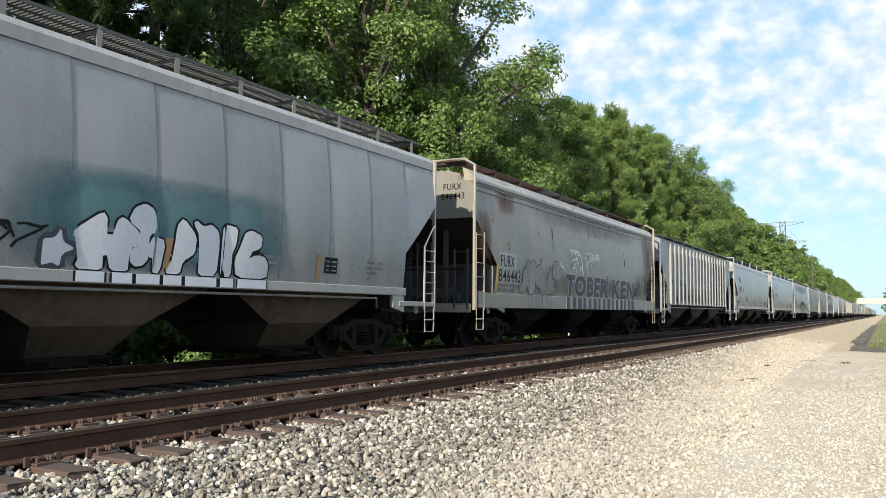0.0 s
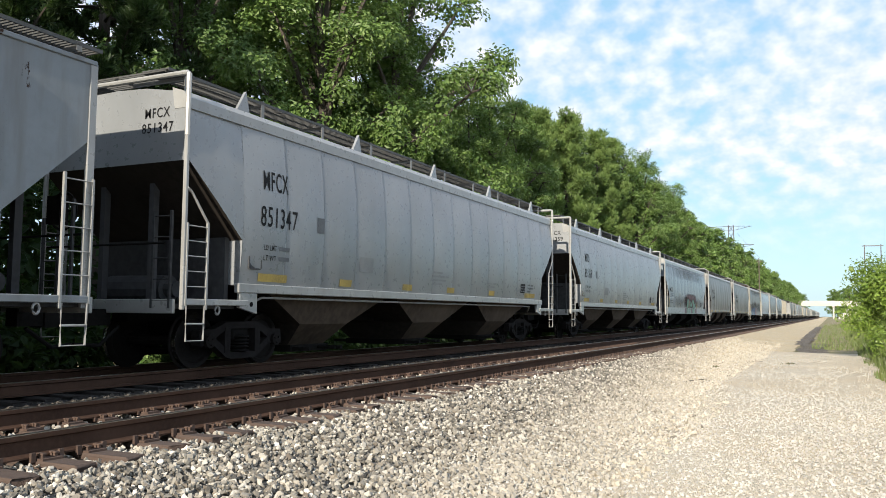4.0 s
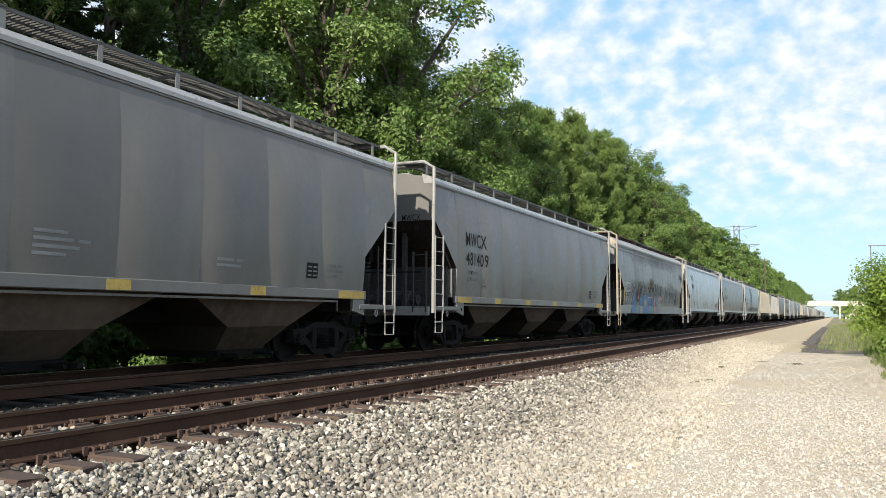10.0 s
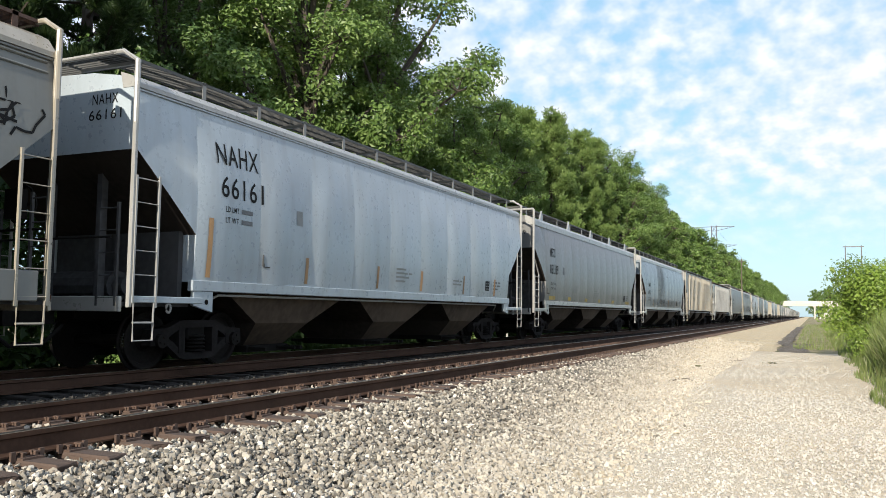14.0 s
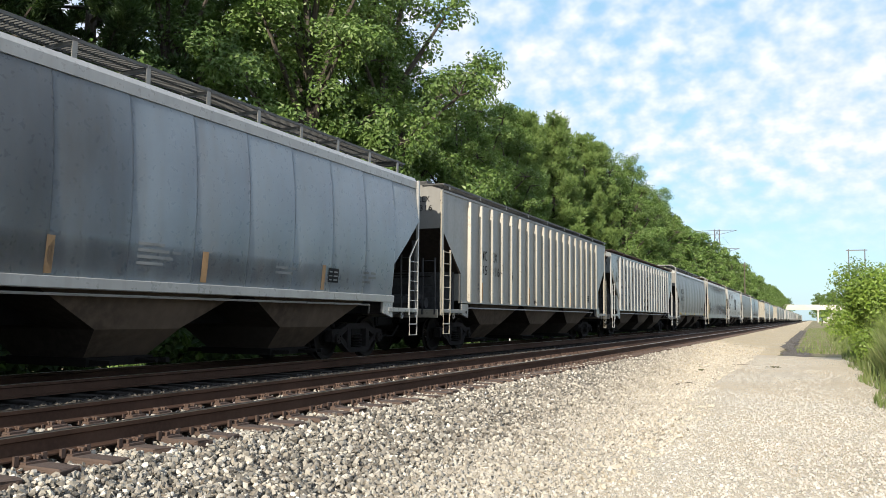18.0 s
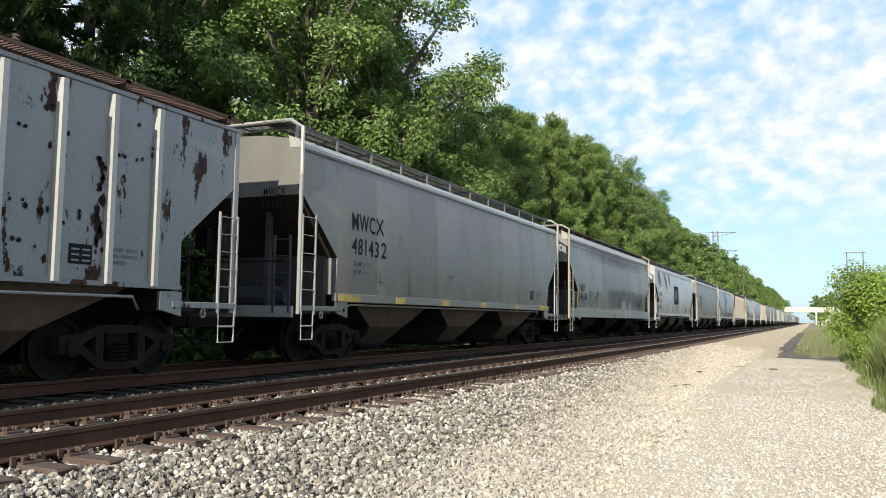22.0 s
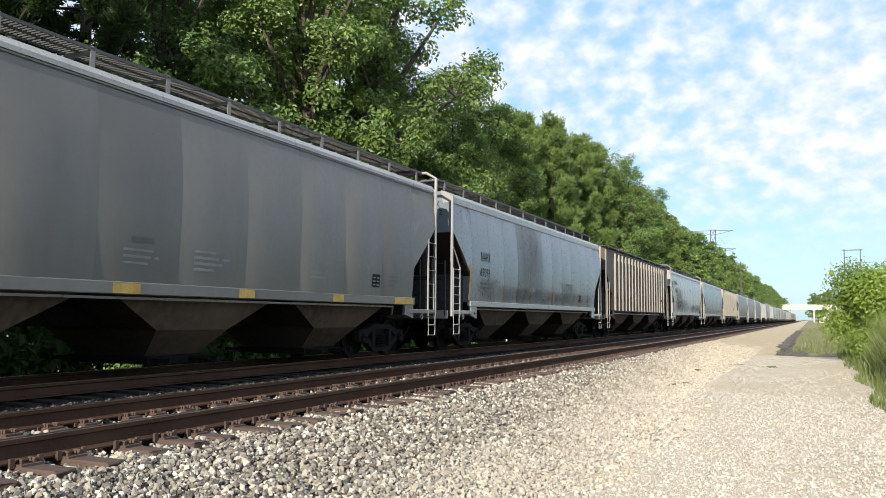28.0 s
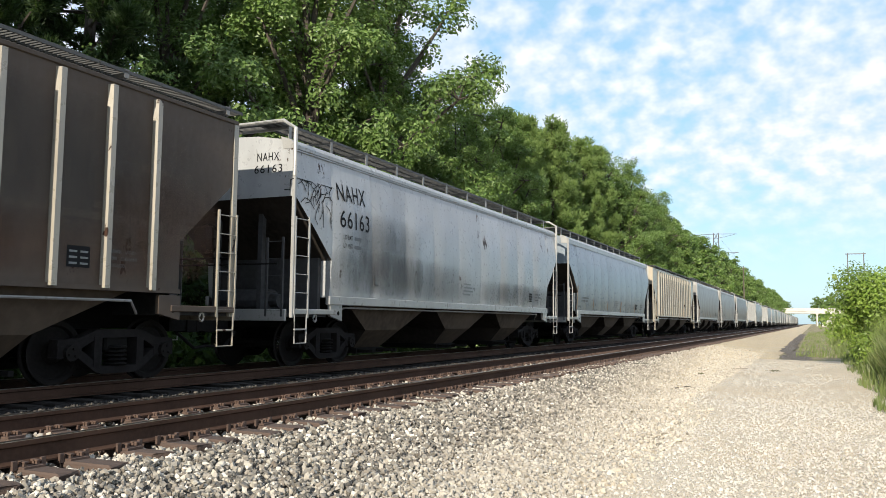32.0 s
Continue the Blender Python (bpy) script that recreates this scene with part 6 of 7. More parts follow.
    patch("emblem", [rect(y, y + 2.2, 2.1, 3.4)], "seam", by["Q"], "black", "dark square emblem", 0.010)
    patch("emblem_shape", [rect(y + a, y + a + 0.34, 2.4, 3.1) for a in (0.3, 0.92, 1.54)], "seam", by["Q"], "faded", "grey bars on the emblem", 0.016)
    # placard, data panel and an orange run at the far end of the blue-grey car
    c = 16.95 - KINDS["ridged"]["L"] / 2
    for r, m, lift in ((0.30, "mark_grey", 0.075), (0.25, "dull", 0.08), (0.10, "faded", 0.085)):
        part("placard", boxed(side_x(1.4, 0.13) + lift - 0.003, side_x(1.4, 0.13) + lift, -r * 0.72, r * 0.72, -r * 0.72, r * 0.72), m, f, "diamond-shaped warning placard").matrix_local = Matrix.Translation((0, c, 1.42)) @ Matrix.Rotation(math.pi / 4, 4, "X")
    side_stripe(f, "ridged", 16.95, 0.10, 1.95, 2.55, "orange", 0.05)
    drips(by["Q"], "seam", 1.6, 5.5, 3.8, 12, "orange", 14, 0.2, 0.9, 0.04)
    for d0, d1, z0, z1 in ((3.2, 4.6, 2.9, 4.4), (1.0, 2.2, 3.0, 4.3), (5.0, 6.0, 3.2, 4.3)):
        stained(by["Q"], "seam", d0, d1, z0, z1, "rust_stain")
    for tag in "SL":
        stained(by[tag], "seam", 5.2, 8.4, 1.2, 4.6, "soot_stain", 0.005)
        stained(by[tag], "seam", 1.2, 16.0, 0.9, 2.0, "soot_stain")
    scribble(by["U"], "smooth", 0.30, 1.30, 2.75, 3.65, 18, "black", 15, 0.018)
    for d0, d1, z0, z1 in ((1.4, 5.5, 1.45, 3.4), (0.6, 9.0, 1.45, 2.5), (9.0, 16.5, 1.45, 2.2)):
        stained(by["U"], "smooth", d0, d1, z0, z1, "soot_stain")
    for d0, d1, z0, z1, m in ((1.0, 17.5, 1.42, 2.4, "rust_stain"), (5.0, 11.0, 2.0, 4.1, "soot_stain"), (12.0, 18.0, 1.8, 4.1, "soot_stain"), (15.5, 18.2, 1.42, 3.2, "rust_stain")):
        stained(by["T"], "rib", d0, d1, z0, z1, m, 0.007)
    scribble(by["S"], "seam", 2.1, 3.1, 1.55, 2.1, 18, "faded", 16, 0.02)
    scribble(by["S"], "seam", 10.9, 12.1, 1.6, 2.3, 24, "faded", 17, 0.02)
    for tag in "SL":
        sh = sheets_of(by[tag])
        repaint(sh[3], "grime")
        repaint(sh[4], "blue2")


letters()
decorate()
lower({c[0]: c[3] for c in cars}["N"], 0.20)


def travelled(t):
    u = t / 16.0
    return 191.284 * u - 2.483 * u * u + 0.339 * u ** 3


# ---- trees ----
def leaf_cloud(name, centres, radii, count, size, mat, seed, flat=0.75, heart=None, slim=0.55, upright=0.0):
    """Many small bent leaf sprays in clumps round the given centres; heart: the point that the whole crown turns its leaves away from."""
    rng = np.random.default_rng(seed)
    centres, radii = np.array(centres), np.array(radii)
    w = radii ** 2.0
    pick = rng.choice(len(centres), count, p=w / w.sum())
    d = rng.normal(size=(count, 3))
    d /= np.linalg.norm(d, axis=1)[:, None]
    r = radii[pick] * rng.uniform(0.25, 1.0, count) ** 0.5 * (1 + 0.16 * rng.normal(size=count))
    c = centres[pick] + d * r[:, None] * np.array([1, 1, flat])
    nrm = d * 0.8 + rng.normal(size=(count, 3)) * 0.45 + np.array([0, 0, 0.4])
    if heart is not None:
        away = centres[pick] - np.array(heart)
        nrm += 0.5 * away / (np.linalg.norm(away, axis=1)[:, None] + 0.01)
    nrm /= np.linalg.norm(nrm, axis=1)[:, None]
    a = np.cross(nrm, rng.normal(size=(count, 3)))
    a /= np.linalg.norm(a, axis=1)[:, None]
    if upright:
        a = a * (1 - upright) + (d + np.array([0, 0, 0.7])) * upright
        a /= np.linalg.norm(a, axis=1)[:, None]
        nrm = np.cross(a, np.cross(nrm, a))
        nrm /= np.linalg.norm(nrm, axis=1)[:, None] + 1e-6
    b = np.cross(nrm, a)
    s = size * rng.uniform(0.6, 1.4, (count, 1))
    fold = nrm * s * 0.3
    v = np.stack([c - a * s, c - b * s * slim + fold, c + a * s, c + b * s * slim + fold], 1)
    idx = np.arange(count)[:, None] * 4
    f = np.concatenate([np.concatenate([idx, idx + 1, idx + 2], 1), np.concatenate([idx, idx + 2, idx + 3], 1)])
    return mesh_from(name, v.reshape(-1, 3).tolist(), f.tolist(), mat)


def broad_tree(seed, height, spread, leaves, size, mat="oak", boughs=24, bare=0.16):
    """A broadleaf: tapered trunk, limbs, boughs with gaps between them, and clumps of leaves on every bough."""
    rng = random.Random(seed)
    bm = bmesh.new()
    lean = Vector((rng.uniform(-0.6, 0.6), rng.uniform(-0.6, 0.6), 0))
    def stem(f):
        return Vector((0, 0, -0.3)) + lean * f * f + Vector((0.25 * math.sin(4 * f + seed), 0.25 * math.cos(5 * f), height * 0.9 * f))
    tube(bm, [stem(k / 6) for k in range(7)], [height * 0.019 * (1 - 0.145 * k) for k in range(7)], 8)
    cs, rs = [], []
    for i in range(boughs):
        f = bare + (0.97 - bare) * (i + 0.5) / boughs
        a = i * 2.4 + rng.uniform(-0.6, 0.6)
        girth = math.sin(math.pi * min(1.0, 0.22 + 0.76 * f)) ** 0.75
        reach = spread * girth * rng.uniform(0.55, 0.92)
        low = stem(max(0.1, f * 0.78))
        hub = Vector((math.cos(a) * reach, math.sin(a) * reach, height * f)) + lean * f * f
        mid = low.lerp(hub, 0.5) + Vector((rng.uniform(-0.3, 0.3), rng.uniform(-0.3, 0.3), 0.4))
        tube(bm, [low, mid, hub], [height * 0.0075, height * 0.005, height * 0.0022], 5)
        big = spread * rng.uniform(0.24, 0.40) * (0.75 + 0.25 * girth)
        for k in range(rng.randrange(9, 14)):
            d = Vector((rng.gauss(0, 1), rng.gauss(0, 1), rng.gauss(0.15, 0.8))).normalized()
            tip = hub + Vector((d.x * big, d.y * big, d.z * big * 0.72)) * rng.uniform(0.45, 1.05)
            if k < 6:
                tube(bm, [hub, hub.lerp(tip, 0.55) + Vector((0, 0, 0.1)), tip], [height * 0.0022, height * 0.0014, 0.008], 4)
            cs.append(tip[:])
            rs.append(rng.uniform(0.42, 0.80) * spread / 5.2)
        cs.append(low.lerp(hub, 0.6)[:])
        rs.append(spread * 0.17)
    for i in range(26):          # leafy shoots round the stem
        f = bare * 0.6 + 0.85 * i / 25
        a = i * 1.9
        p = stem(min(f, 1.0))
        cs.append((p.x + math.cos(a) * spread * 0.17, p.y + math.sin(a) * spread * 0.17, p.z))
        rs.append(spread * rng.uniform(0.13, 0.19))
    root = thing("tree", "tall leafy green broadleaf tree beside the railway", "tree", "trees beyond the train")
    part("trunk", bm, "bark", root)
    crown = new("crown", leaf_cloud("crown", cs, rs, leaves, size, mat, seed, 0.8, (lean.x * 0.4, lean.y * 0.4, height * 0.5)))
    crown.parent = root
    return root


def pine_tree(seed, height, leaves, size, mat="pine", wide=0.17, bare=0.3, full=1.0):
    """A pine: straight trunk, whorls of limbs that turn up at the ends, tufts of needles along them."""
    rng = random.Random(seed)
    bm = bmesh.new()
    tube(bm, [(0, 0, -0.3), (0.1, 0, height * 0.5), (0.15, 0.1, height)], [height * 0.015, height * 0.010, 0.03], 8)
    cs, rs = [], []
    n = 54
    for i in range(n):
        f = bare + (0.985 - bare) * i / (n - 1)
        reach = height * wide * (1.04 - f) ** 0.62 * rng.uniform(0.55, 1.2)
        a = i * 2.4 + rng.uniform(-0.5, 0.5)
        c, s = math.cos(a), math.sin(a)
        z = height * f
        base, mid = Vector((0.1, 0, z - 0.25)), Vector((c * reach * 0.6, s * reach * 0.6, z - 0.05 * reach))
        tip = Vector((c * reach, s * reach, z + 0.22 * reach + 0.25))
        tube(bm, [base, mid, tip], [height * 0.0035, height * 0.0022, 0.012], 4)
        for q in (0.45, 0.7, 0.88, 1.0):
            p = base.lerp(mid, q / 0.6) if q < 0.6 else mid.lerp(tip, (q - 0.6) / 0.4)
            cs.append((p.x + rng.uniform(-0.25, 0.25), p.y + rng.uniform(-0.25, 0.25), p.z + 0.12))
            rs.append(full * height * rng.uniform(0.012, 0.022) * (1.25 - 0.35 * f))
    for k in range(4):          # the leading shoot
        cs.append((0.15, 0.1, height * (0.97 + 0.012 * k)))
        rs.append(height * (0.016 - 0.003 * k))
    root = thing("pine_tree", "tall dark green pine beside the railway" if mat == "pine" else "fresh green pine with upright shoots", "tree", "trees beyond the train")
    part("trunk", bm, "bark", root)
    crown = new("crown", leaf_cloud("crown", cs, rs, leaves, size, mat, seed, 0.8, (0, 0, height * 0.45), 0.2, 0.7))
    crown.parent = root
    return root


def spot(x, y, turn, s):
    return Matrix.Translation((x, y, bed_height(x))) @ Matrix.Rotation(turn, 4, "Z") @ Matrix.Scale(s, 4)


def place(tree, m):
    tree.location, tree.rotation_euler, tree.scale = m.translation, m.to_euler(), m.to_scale()
    return tree


def repeat(tree, x, y, turn, s):
    """A copy of a tree at its own size."""
    ob = copy_thing(tree, Matrix.Identity(4))
    ob.location, ob.rotation_euler, ob.scale = (x, y, bed_height(x)), (0, 0, turn), (s, s, s)
    return ob


def woods():
    rng = random.Random(77)
    oaks = [broad_tree(k, 20.0, 5.2, 44000, 0.098, bare=0.22) for k in (1, 2, 3)]
    pines = [pine_tree(40 + k, 23.0, 44000, 0.15) for k in range(2)]
    fresh = [pine_tree(50 + k, 18.0, 40000, 0.15, "fresh_pine", 0.18, 0.06, 1.9) for k in range(2)]
    shady = broad_tree(9, 20.0, 5.2, 46000, 0.10, "dark_oak", bare=0.12)
    far = [broad_tree(60 + k, 20.0, 5.4, 8500, 0.25) for k in range(3)]
    used = set()

    def plant(tree, x, y, turn, s):
        if tree in used:
            return repeat(tree, x, y, turn, s)
        used.add(tree)
        return place(tree, spot(x, y, turn, s))

    # dark pines first, then two great oaks that stand forward, lower oaks, a stand of fresh pines, and round crowns beyond
    for k, x, y, turn, s in ((0, -25.5, 9.0, 0.3, 1.05), (1, -27.5, 13.5, 2.0, 1.12), (0, -25.0, 17.5, 4.1, 1.08), (1, -24.0, 21.0, 5.2, 1.02), (0, -30.0, 22.5, 1.2, 1.15), (1, -24.5, 4.0, 3.0, 1.0), (0, -27.0, -1.0, 5.0, 1.05)):
        plant(pines[k], x, y, turn, s)
    for k, x, y, turn, s in ((3, -25.0, 25.6, 2.0, 1.0), (3, -27.5, 31.0, 4.4, 1.10), (1, -19.8, 35.8, 1.0, 1.20), (2, -20.6, 29.6, 2.6, 1.12), (2, -18.9, 44.0, 0.4, 0.74), (0, -20.2, 49.5, 4.0, 0.86), (0, -21.5, 40.5, 5.1, 0.95),
                             (1, -26.0, 36.0, 3.4, 1.12), (2, -26.5, 43.5, 5.0, 1.0), (0, -25.5, 51.0, 0.9, 0.92), (1, -20.5, 56.0, 2.2, 0.86)):
        plant((oaks + [shady])[k], x, y, turn, s)
    for k, x, y, turn, s in ((0, -20.8, 57.0, 0.5, 0.94), (1, -21.4, 62.5, 1.7, 1.06), (0, -20.4, 68.0, 3.0, 1.10), (1, -21.5, 73.5, 4.4, 1.15), (0, -20.8, 79.0, 5.6, 1.14), (1, -21.0, 85.0, 0.9, 1.16), (1, -25.5, 61.5, 0.2, 1.10), (0, -26.0, 70.0, 2.5, 1.22), (1, -25.5, 78.0, 3.6, 1.24)):
        plant(fresh[k], x, y, turn, s)
    y = 90.0
    while y < 135:
        plant(rng.choice(oaks + fresh[:1]), -21.0 + rng.uniform(-1.2, 1.0), y, rng.uniform(0, 6.28), rng.uniform(0.98, 1.10))
        plant(rng.choice(far), -27.0 + rng.uniform(-1.5, 1.0), y + rng.uniform(-2, 2), rng.uniform(0, 6.28), rng.uniform(1.0, 1.1))
        y += rng.uniform(6.0, 7.8)
    while y < 700:
        if 258 < y < 280:
            y = 281.0
        for row in range(2 if y < 350 else 1):
            plant(rng.choice(far), -21.5 - 6 * row + rng.uniform(-2, 1.5), y + rng.uniform(-3, 3), rng.uniform(0, 6.28), rng.uniform(0.90, 1.08) + 0.03 * row)
        y += rng.uniform(5.5, 8.0)
    # unseen trees, added behind the camera to shade the foot of the wood
    for i in range(9):
        plant(rng.choice(far + pines), -19.0 - 2.5 * (i % 2), -48 + 6.0 * i, i * 1.3, rng.uniform(0.95, 1.1))
    for i in range(9):
        plant(far[i % 3], 3.0 + 3.2 * i, 600 + 17 * ((i * 5) % 7), i, 1.0 + 0.05 * (i % 4))
    # beyond the bridge, on both sides
    for i in range(14):
        plant(rng.choice(far), rng.choice((1, 1, -1)) * rng.uniform(14, 60), rng.uniform(620, 900), rng.uniform(0, 6), rng.uniform(0.8, 1.1))


def undergrowth():
    """Low brush behind the train, seen under the cars."""
    rng = np.random.default_rng(4)
    cs = [(rng.uniform(-17.5, -15.5), rng.uniform(4, 70), rng.uniform(-1.0, 0.4)) for _ in range(4)]
    rs = [rng.uniform(0.25, 0.5) for _ in cs]
    tagged(new("undergrowth", leaf_cloud("undergrowth", cs, rs, 420, 0.07, "oak", 9)), "low green brush along the far side of the track", "brush", kind="stuff")


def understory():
    """The lower storey of the woods: saplings and brush, their leaves coloured dark for the shade under the crowns."""
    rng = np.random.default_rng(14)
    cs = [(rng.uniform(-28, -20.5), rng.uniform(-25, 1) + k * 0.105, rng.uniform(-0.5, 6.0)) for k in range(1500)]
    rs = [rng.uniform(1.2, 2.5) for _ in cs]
    tagged(new("understory", leaf_cloud("understory", cs, rs, 110000, 0.20, "brush", 19)), "brush and saplings under the trees, shade painted into their leaves", "brush", kind="stuff")
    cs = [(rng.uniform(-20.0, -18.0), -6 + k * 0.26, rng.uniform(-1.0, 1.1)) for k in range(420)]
    tagged(new("hedge", leaf_cloud("hedge", cs, [rng.uniform(0.7, 1.1) for _ in cs], 42000, 0.17, "brush", 29)), "dense low brush with painted shade at the foot of the wood", "brush", kind="stuff")


def bush(x, y, h, w, leaves, seed):
    rng = random.Random(seed)
    root = thing("bush", "bright green leafy roadside bush", "bush", "bushes on the verge")
    bm = bmesh.new()
    cs, rs = [], []
    for i in range(22):
        a, f = i * 2.4, rng.uniform(0.15, 0.95)
        reach = w * 0.5 * math.sqrt(max(0.05, 1 - (f - 0.35) ** 2 * 2.0)) * rng.uniform(0.4, 1.0)
        tip = Vector((math.cos(a) * reach, math.sin(a) * reach, h * f))
        tube(bm, [(0.1 * math.cos(a), 0.1 * math.sin(a), -0.1), tip * 0.5 + Vector((0, 0, 0.3 * f)), tip], [0.035, 0.022, 0.008], 5)
        cs.append(tip[:])
        rs.append(w * rng.uniform(0.14, 0.24))
    part("stem", bm, "bark", root)
    leaf = new("foliage", leaf_cloud("foliage", cs, rs, int(leaves * 2.4), 0.056, "shrub", seed, 0.9))
    leaf.parent = root
    root.location = (x, y, bed_height(x))
    return root


def grass_verge():
    rng = np.random.default_rng(21)
    n = 15000
    y = 12.5 + rng.uniform(0, 1, n) ** 1.6 * 70
    x = 1.15 + rng.uniform(0, 1, n) ** 1.3 * 4.5 + 0.15 * np.sin(y)
    k = 9000          # a tall stand of reeds beside the path
    reed = np.arange(n, n + k)
    far = rng.uniform(0, 1, k)
    y = np.concatenate([y, 17.5 + far * 10])
    x = np.concatenate([x, 1.95 - far * 0.4 + rng.uniform(0, 1, k) ** 1.3 * 2.6])
    m = 4500
    y = np.concatenate([y, 42 + rng.uniform(0, 1, m) ** 1.5 * 120])
    x = np.concatenate([x, -0.8 + rng.uniform(0, 1, m) * 4.5])
    n = len(x)
    h = rng.uniform(0.35, 1.25, n) * np.clip((x - 1.0) / 1.0, 0.22, 1.0)
    h[reed] = rng.uniform(1.1, 2.1, k) * np.clip((x[reed] - 1.35) / 0.7, 0.3, 1.0)
    lean = rng.normal(size=(n, 2)) * 0.22 * h[:, None]
    z = np.array([bed_height(a) for a in x]) - 0.02
    w = rng.uniform(0.008, 0.02, n)
    ang = rng.uniform(0, 6.28, n)
    dx, dy = np.cos(ang) * w, np.sin(ang) * w
    v = np.stack([np.stack([x - dx, y - dy, z], 1), np.stack([x + dx, y + dy, z], 1),
                  np.stack([x + dx * 0.7 + lean[:, 0] * 0.4, y + dy * 0.7 + lean[:, 1] * 0.4, z + h * 0.6], 1),
                  np.stack([x - dx * 0.7 + lean[:, 0] * 0.4, y - dy * 0.7 + lean[:, 1] * 0.4, z + h * 0.6], 1),
                  np.stack([x + lean[:, 0], y + lean[:, 1], z + h], 1)], 1)
    i = np.arange(n)[:, None] * 5
    quads = np.concatenate([i, i + 1, i + 2, i + 3], 1).tolist()
    tris = np.concatenate([i + 3, i + 2, i + 4], 1).tolist()
    tagged(new("grass", mesh_from("grass", v.reshape(-1, 3).tolist(), quads + tris, "grass")), "tall green grass and weeds on the verge", "grass", kind="stuff")


# ---- bridge, poles, tower ----
def bridge():
    y = 540.0
    root = thing("road_bridge", "pale concrete road bridge over the railway", "bridge")
    part("deck", boxed(-70, 60, y, y + 11, RAIL_Z + 7.1, RAIL_Z + 8.9), "concrete", root)
    part("parapet", boxed(-70, 60, y - 0.3, y - 0.004, RAIL_Z + 8.3, RAIL_Z + 10.2), "concrete", root)
    part("parapet", boxed(-70, 60, y + 11.004, y + 11.3, RAIL_Z + 8.3, RAIL_Z + 10.2), "concrete", root)
    for x in (-16.5, 2.5):
        part("pier_cap", boxed(x - 0.7, x + 0.7, y + 0.3, y + 10.7, RAIL_Z + 6.3, RAIL_Z + 7.096), "concrete", root)
        for dy in (1.5, 5.5, 9.5):
            bm = bmesh.new()
            tube(bm, [(x, y + dy, -1.2), (x, y + dy, RAIL_Z + 6.3)], 0.5, 12)
            part("pier", bm, "concrete", root)
    for x0, x1 in ((3.6, 12.0), (-30.0, -21.0)):
        bm = bmesh.new()
        a, b = (x0, x1) if x0 > 0 else (x1, x0)
        prism(bm, [(a, -1.0), (b, RAIL_Z + 7.0), (b + (3 if x0 > 0 else -3), RAIL_Z + 7.0), (b + (3 if x0 > 0 else -3), -1.0)], "y", y + 0.2, y + 10.8)
        bmesh.ops.recalc_face_normals(bm, faces=bm.faces[:])
        part("abutment", bm, "concrete", root)


def lattice_tower(x, y, h):
    root = thing("transmission_tower", "grey steel lattice transmission tower above the trees", "tower")
    bm = bmesh.new()
    b, t = h * 0.10, h * 0.025
    levels = [0, 0.3, 0.55, 0.72, 0.84, 0.93, 1.0]
    def corner(f, i):
        r = b + (t - b) * min(1, f / 0.8)
        return Vector((r * (1, 1, -1, -1)[i], r * (1, -1, -1, 1)[i], h * f))
    for i in range(4):
        tube(bm, [corner(f, i) for f in levels], 0.10, 4)
        for f, g in zip(levels, levels[1:]):
            tube(bm, [corner(f, i), corner(g, (i + 1) % 4)], 0.06, 4)
            tube(bm, [corner(g, i), corner(f, (i + 1) % 4)], 0.06, 4)
    part("mast", bm, "steel", root)
    for f, w in ((0.80, 0.22), (0.99, 0.20)):
        bm = bmesh.new()
        for s in (-1, 1):
            tube(bm, [(0, 0, h * f), (s * h * w, 0, h * f - 0.2)], 0.09, 4)
            tube(bm, [(0, 0, h * (f - 0.05)), (s * h * w, 0, h * f - 0.2)], 0.07, 4)
            for q in (0.35, 0.65):
                tube(bm, [(s * h * w * q, 0, h * f), (s * h * w * q, 0, h * (f - 0.05 * (1 - q)))], 0.05, 4)
        part("crossarm", bm, "steel", root)
    root.location = (x, y, bed_height(x))


def pole(x, y, h, arms, label):
    root = thing("utility_pole", label, "pole")
    bm = bmesh.new()
    tube(bm, [(0, 0, -0.5), (0, 0, h)], [0.17, 0.11], 8)
    part("shaft", bm, "pole", root)
    for z, w in arms:
        part("crossarm", boxed(-w, w, -0.06, 0.06, z - 0.07, z + 0.07), "pole", root)
    root.location = (x, y, bed_height(x))


def h_frame(x, y, h):
    root = thing("utility_pole", "grey two-post power line frame behind the bush", "pole")
    for dx in (0, 3.2):
        bm = bmesh.new()
        tube(bm, [(dx, 0, -0.5), (dx, 0, h)], [0.17, 0.10], 8)
        part("shaft", bm, "steel", root)
    part("crossarm", boxed(-0.5, 3.7, -0.10, 0.10, h - 0.35, h - 0.15), "steel", root)
    root.location = (x, y, bed_height(x))


def wires():
    for x0, y0, z0, x1, y1, z1 in ((-30, 315, 32, -29, 700, 26), (-26.5, 315, 26.3, -26, 700, 22), (-14, 195, 13.0, -14, 260, 12.6)):
        root = thing("power_line", "thin dark overhead power line", "wire", "overhead lines")
        bm = bmesh.new()
        p = []
        for k in range(13):
            f = k / 12
            p.append((x0 + (x1 - x0) * f, y0 + (y1 - y0) * f, z0 + (z1 - z0) * f - 5 * f * (1 - f)))
        tube(bm, p, 0.03, 4)
        part("cable", bm, "truck", root)


def marker(x, y):
    root = thing("marker_post", "small white marker post beyond the far track", "post")
    part("board", boxed(-0.025, 0.025, -0.04, 0.04, -0.12, 0.32, bevel=0.006), "white_post", root)
    root.location = (x, y, bed_height(x))


M["white_post"] = plain("white_painted_post", (0.78, 0.78, 0.75), 0.5, 0, 0.12, 10)


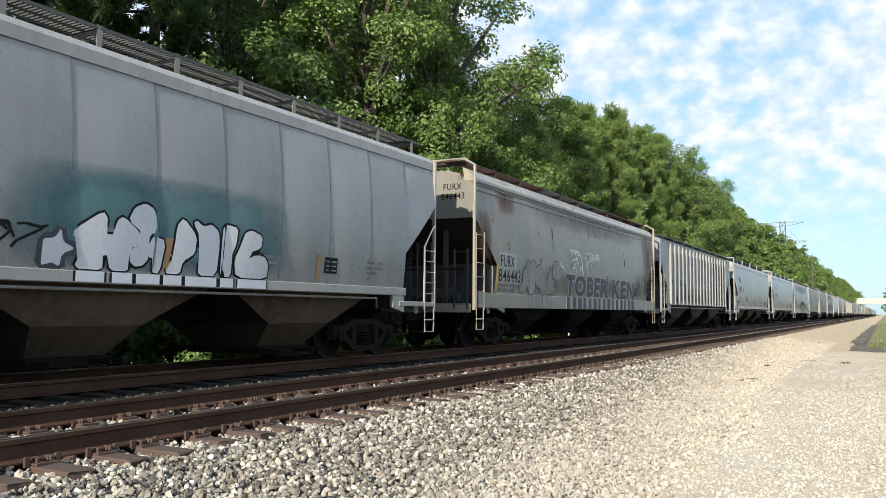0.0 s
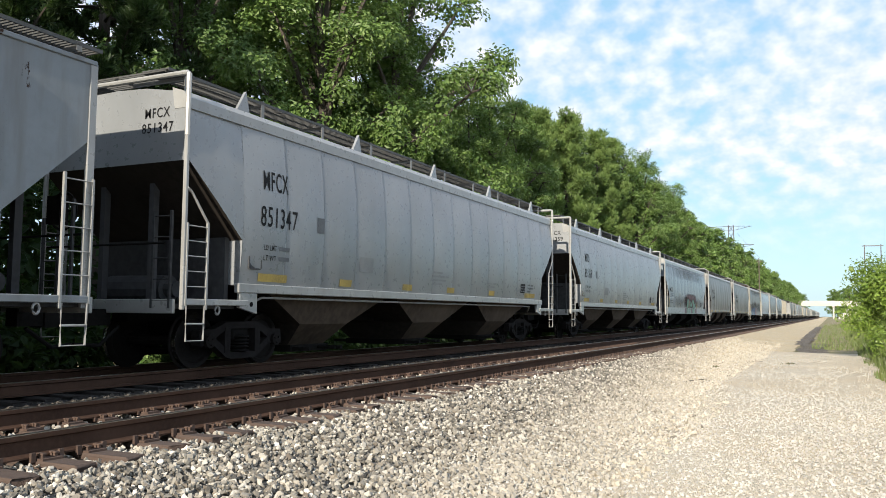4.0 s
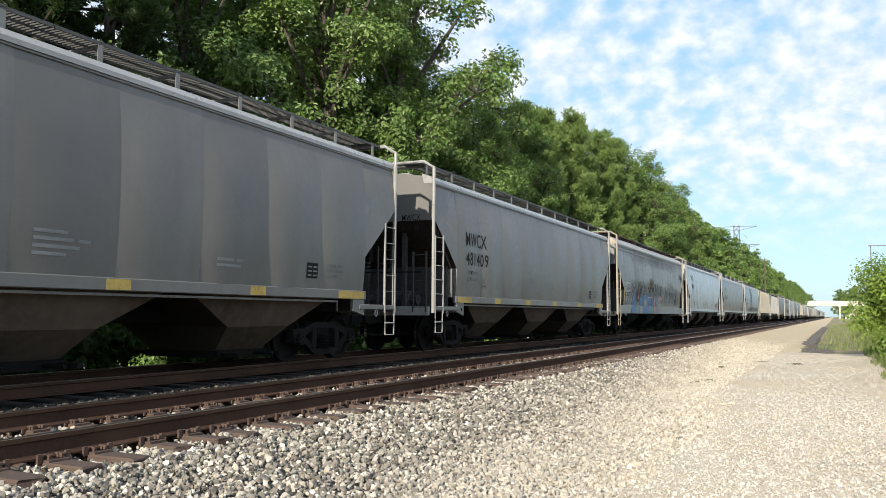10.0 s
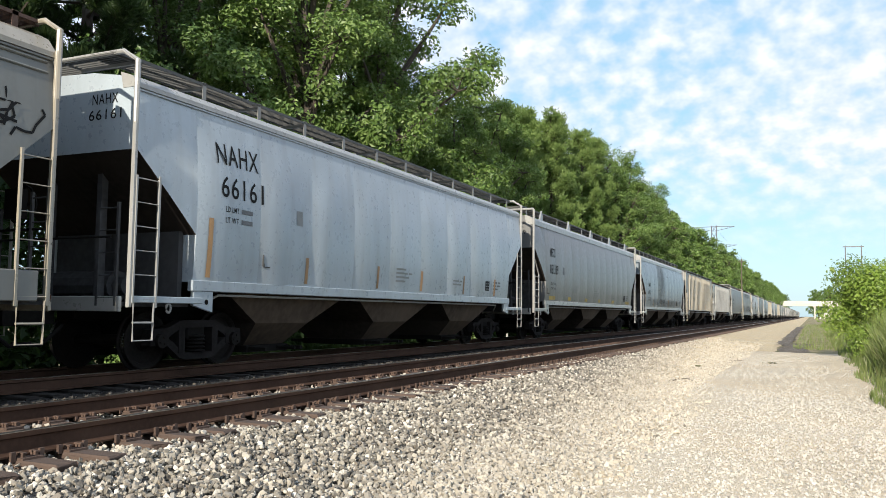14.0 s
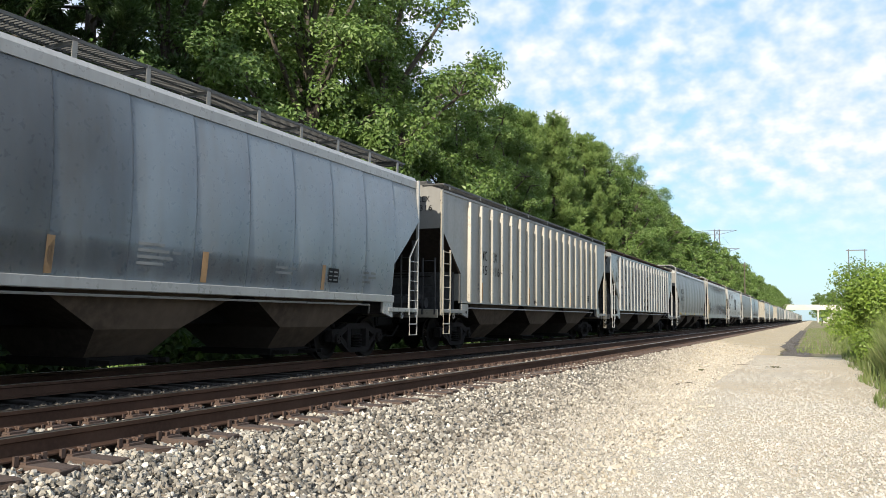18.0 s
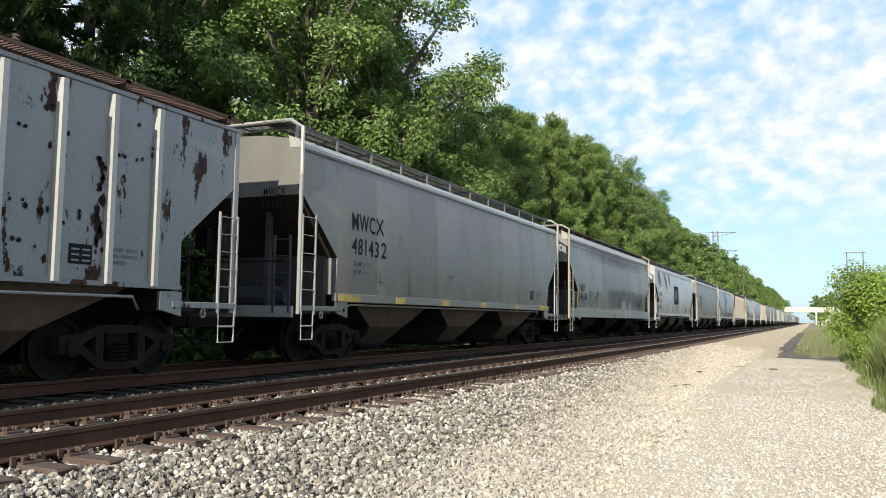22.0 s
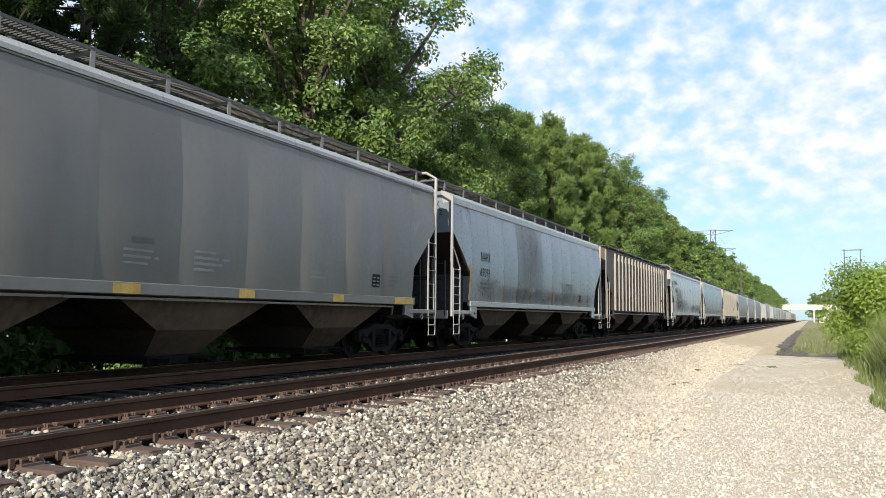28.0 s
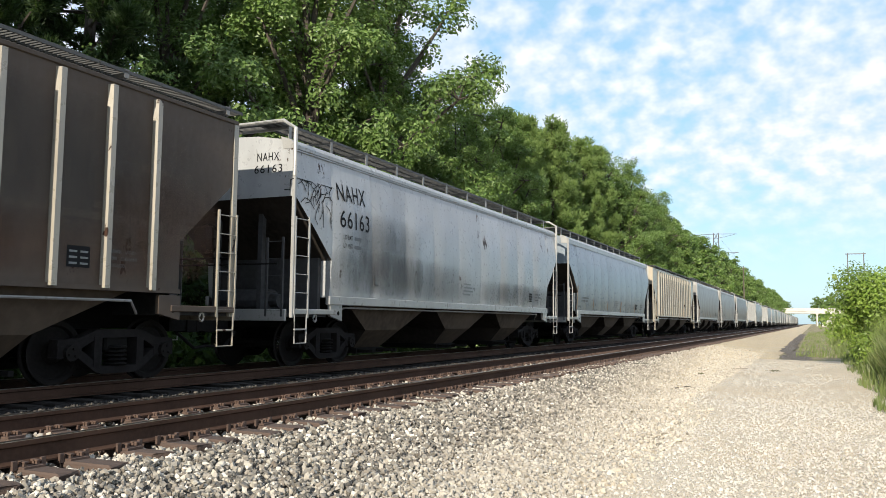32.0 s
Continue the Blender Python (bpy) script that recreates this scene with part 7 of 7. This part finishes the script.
def twig(x, y, turn, length):
    root = thing("stick", "dry brown stick lying on the gravel", "stick", "sticks on the path")
    bm = bmesh.new()
    tube(bm, [(-length / 2, 0, 0.015), (-length * 0.1, 0.04, 0.02), (length * 0.2, 0.01, 0.03), (length / 2, 0.05, 0.02)], [0.012, 0.014, 0.011, 0.006], 5)
    tube(bm, [(0, 0.02, 0.02), (length * 0.15, 0.12, 0.04)], [0.008, 0.004], 5)
    part("branch", bm, "pole", root)
    root.location, root.rotation_euler = (x, y, bed_height(x) + 0.012), (0, 0, turn)


def weed(x, y, w):
    """A flat dried weed on the gravel."""
    root = thing("weed", "small dry dark weed lying on the gravel", "weed", "weeds on the path")
    rng = random.Random(int(y * 10))
    cs = [(rng.uniform(-w, w), rng.uniform(-w, w), 0.03) for _ in range(7)]
    tuft = new("tuft", leaf_cloud("tuft", cs, [w * 0.4] * 7, 70, 0.03, "dry_weed", int(y), 0.3))
    tuft.parent = root
    root.location = (x, y, bed_height(x) + 0.012)


woods()
undergrowth()
understory()
bush(2.62, 33.0, 3.35, 3.9, 12000, 3)
bush(4.3, 31.0, 4.5, 3.5, 7000, 4)
bush(3.2, 44.0, 3.2, 3.0, 3500, 5)
bush(2.6, 62.0, 2.6, 3.0, 2500, 6)
grass_verge()
bridge()
lattice_tower(-32.0, 315.0, 36.0)
pole(-14.0, 195.0, 14.5, ((13.8, 0.6),), "tall wooden utility pole beside the trees")
h_frame(7.4, 200.0, 17.4)
wires()
marker(-13.2, 36.6)
twig(-2.78, 19.4, 1.22, 1.15)
twig(-2.28, 28.9, 0.4, 0.6)
weed(-1.2, 28.2, 0.22)
weed(-3.0, 24.6, 0.07)

# ---- pieces of the tracks, last ----
ballast_stones()
sleepers(NEAR_X, -1.5, 240, 70, "near_ties")
sleepers(TRAIN_X, 2.0, 120, 0, "far_ties")
far_sleepers(NEAR_X, 118.0, 500.0, "near_ties_beyond")
far_sleepers(TRAIN_X, 62.0, 300.0, "far_ties_beyond")


def motions():
    times = [0, 2, 4, 6, 8, 10, 12, 14, 16, 18, 20, 22, 24, 26, 28, 30, 32]
    for tag, mid, kind, car, mark, number in cars:
        walk(car, [(t, pose(TRAIN_X, mid - travelled(t), RAIL_Z)) for t in times])
        # wheels roll while the car passes close by
        near = [f for f in range(0, 961) if -16 < mid - travelled(f / 30) < 45]
        if tag and near:
            span = [0] * (near[0] > 0) + near + [960] * (near[-1] < 960)
            for w in [o for o in car.children_recursive if o.name.split(".")[0] == "wheelset"]:
                x, y, z = w.location
                turn = {f: -math.degrees((travelled(min(max(f, near[0]), near[-1]) / 30) / 0.457)) for f in span}
                walk(w, [(f / 30, pose(x, y, z, -turn[f] % 360 - 180)) for f in span])


motions()
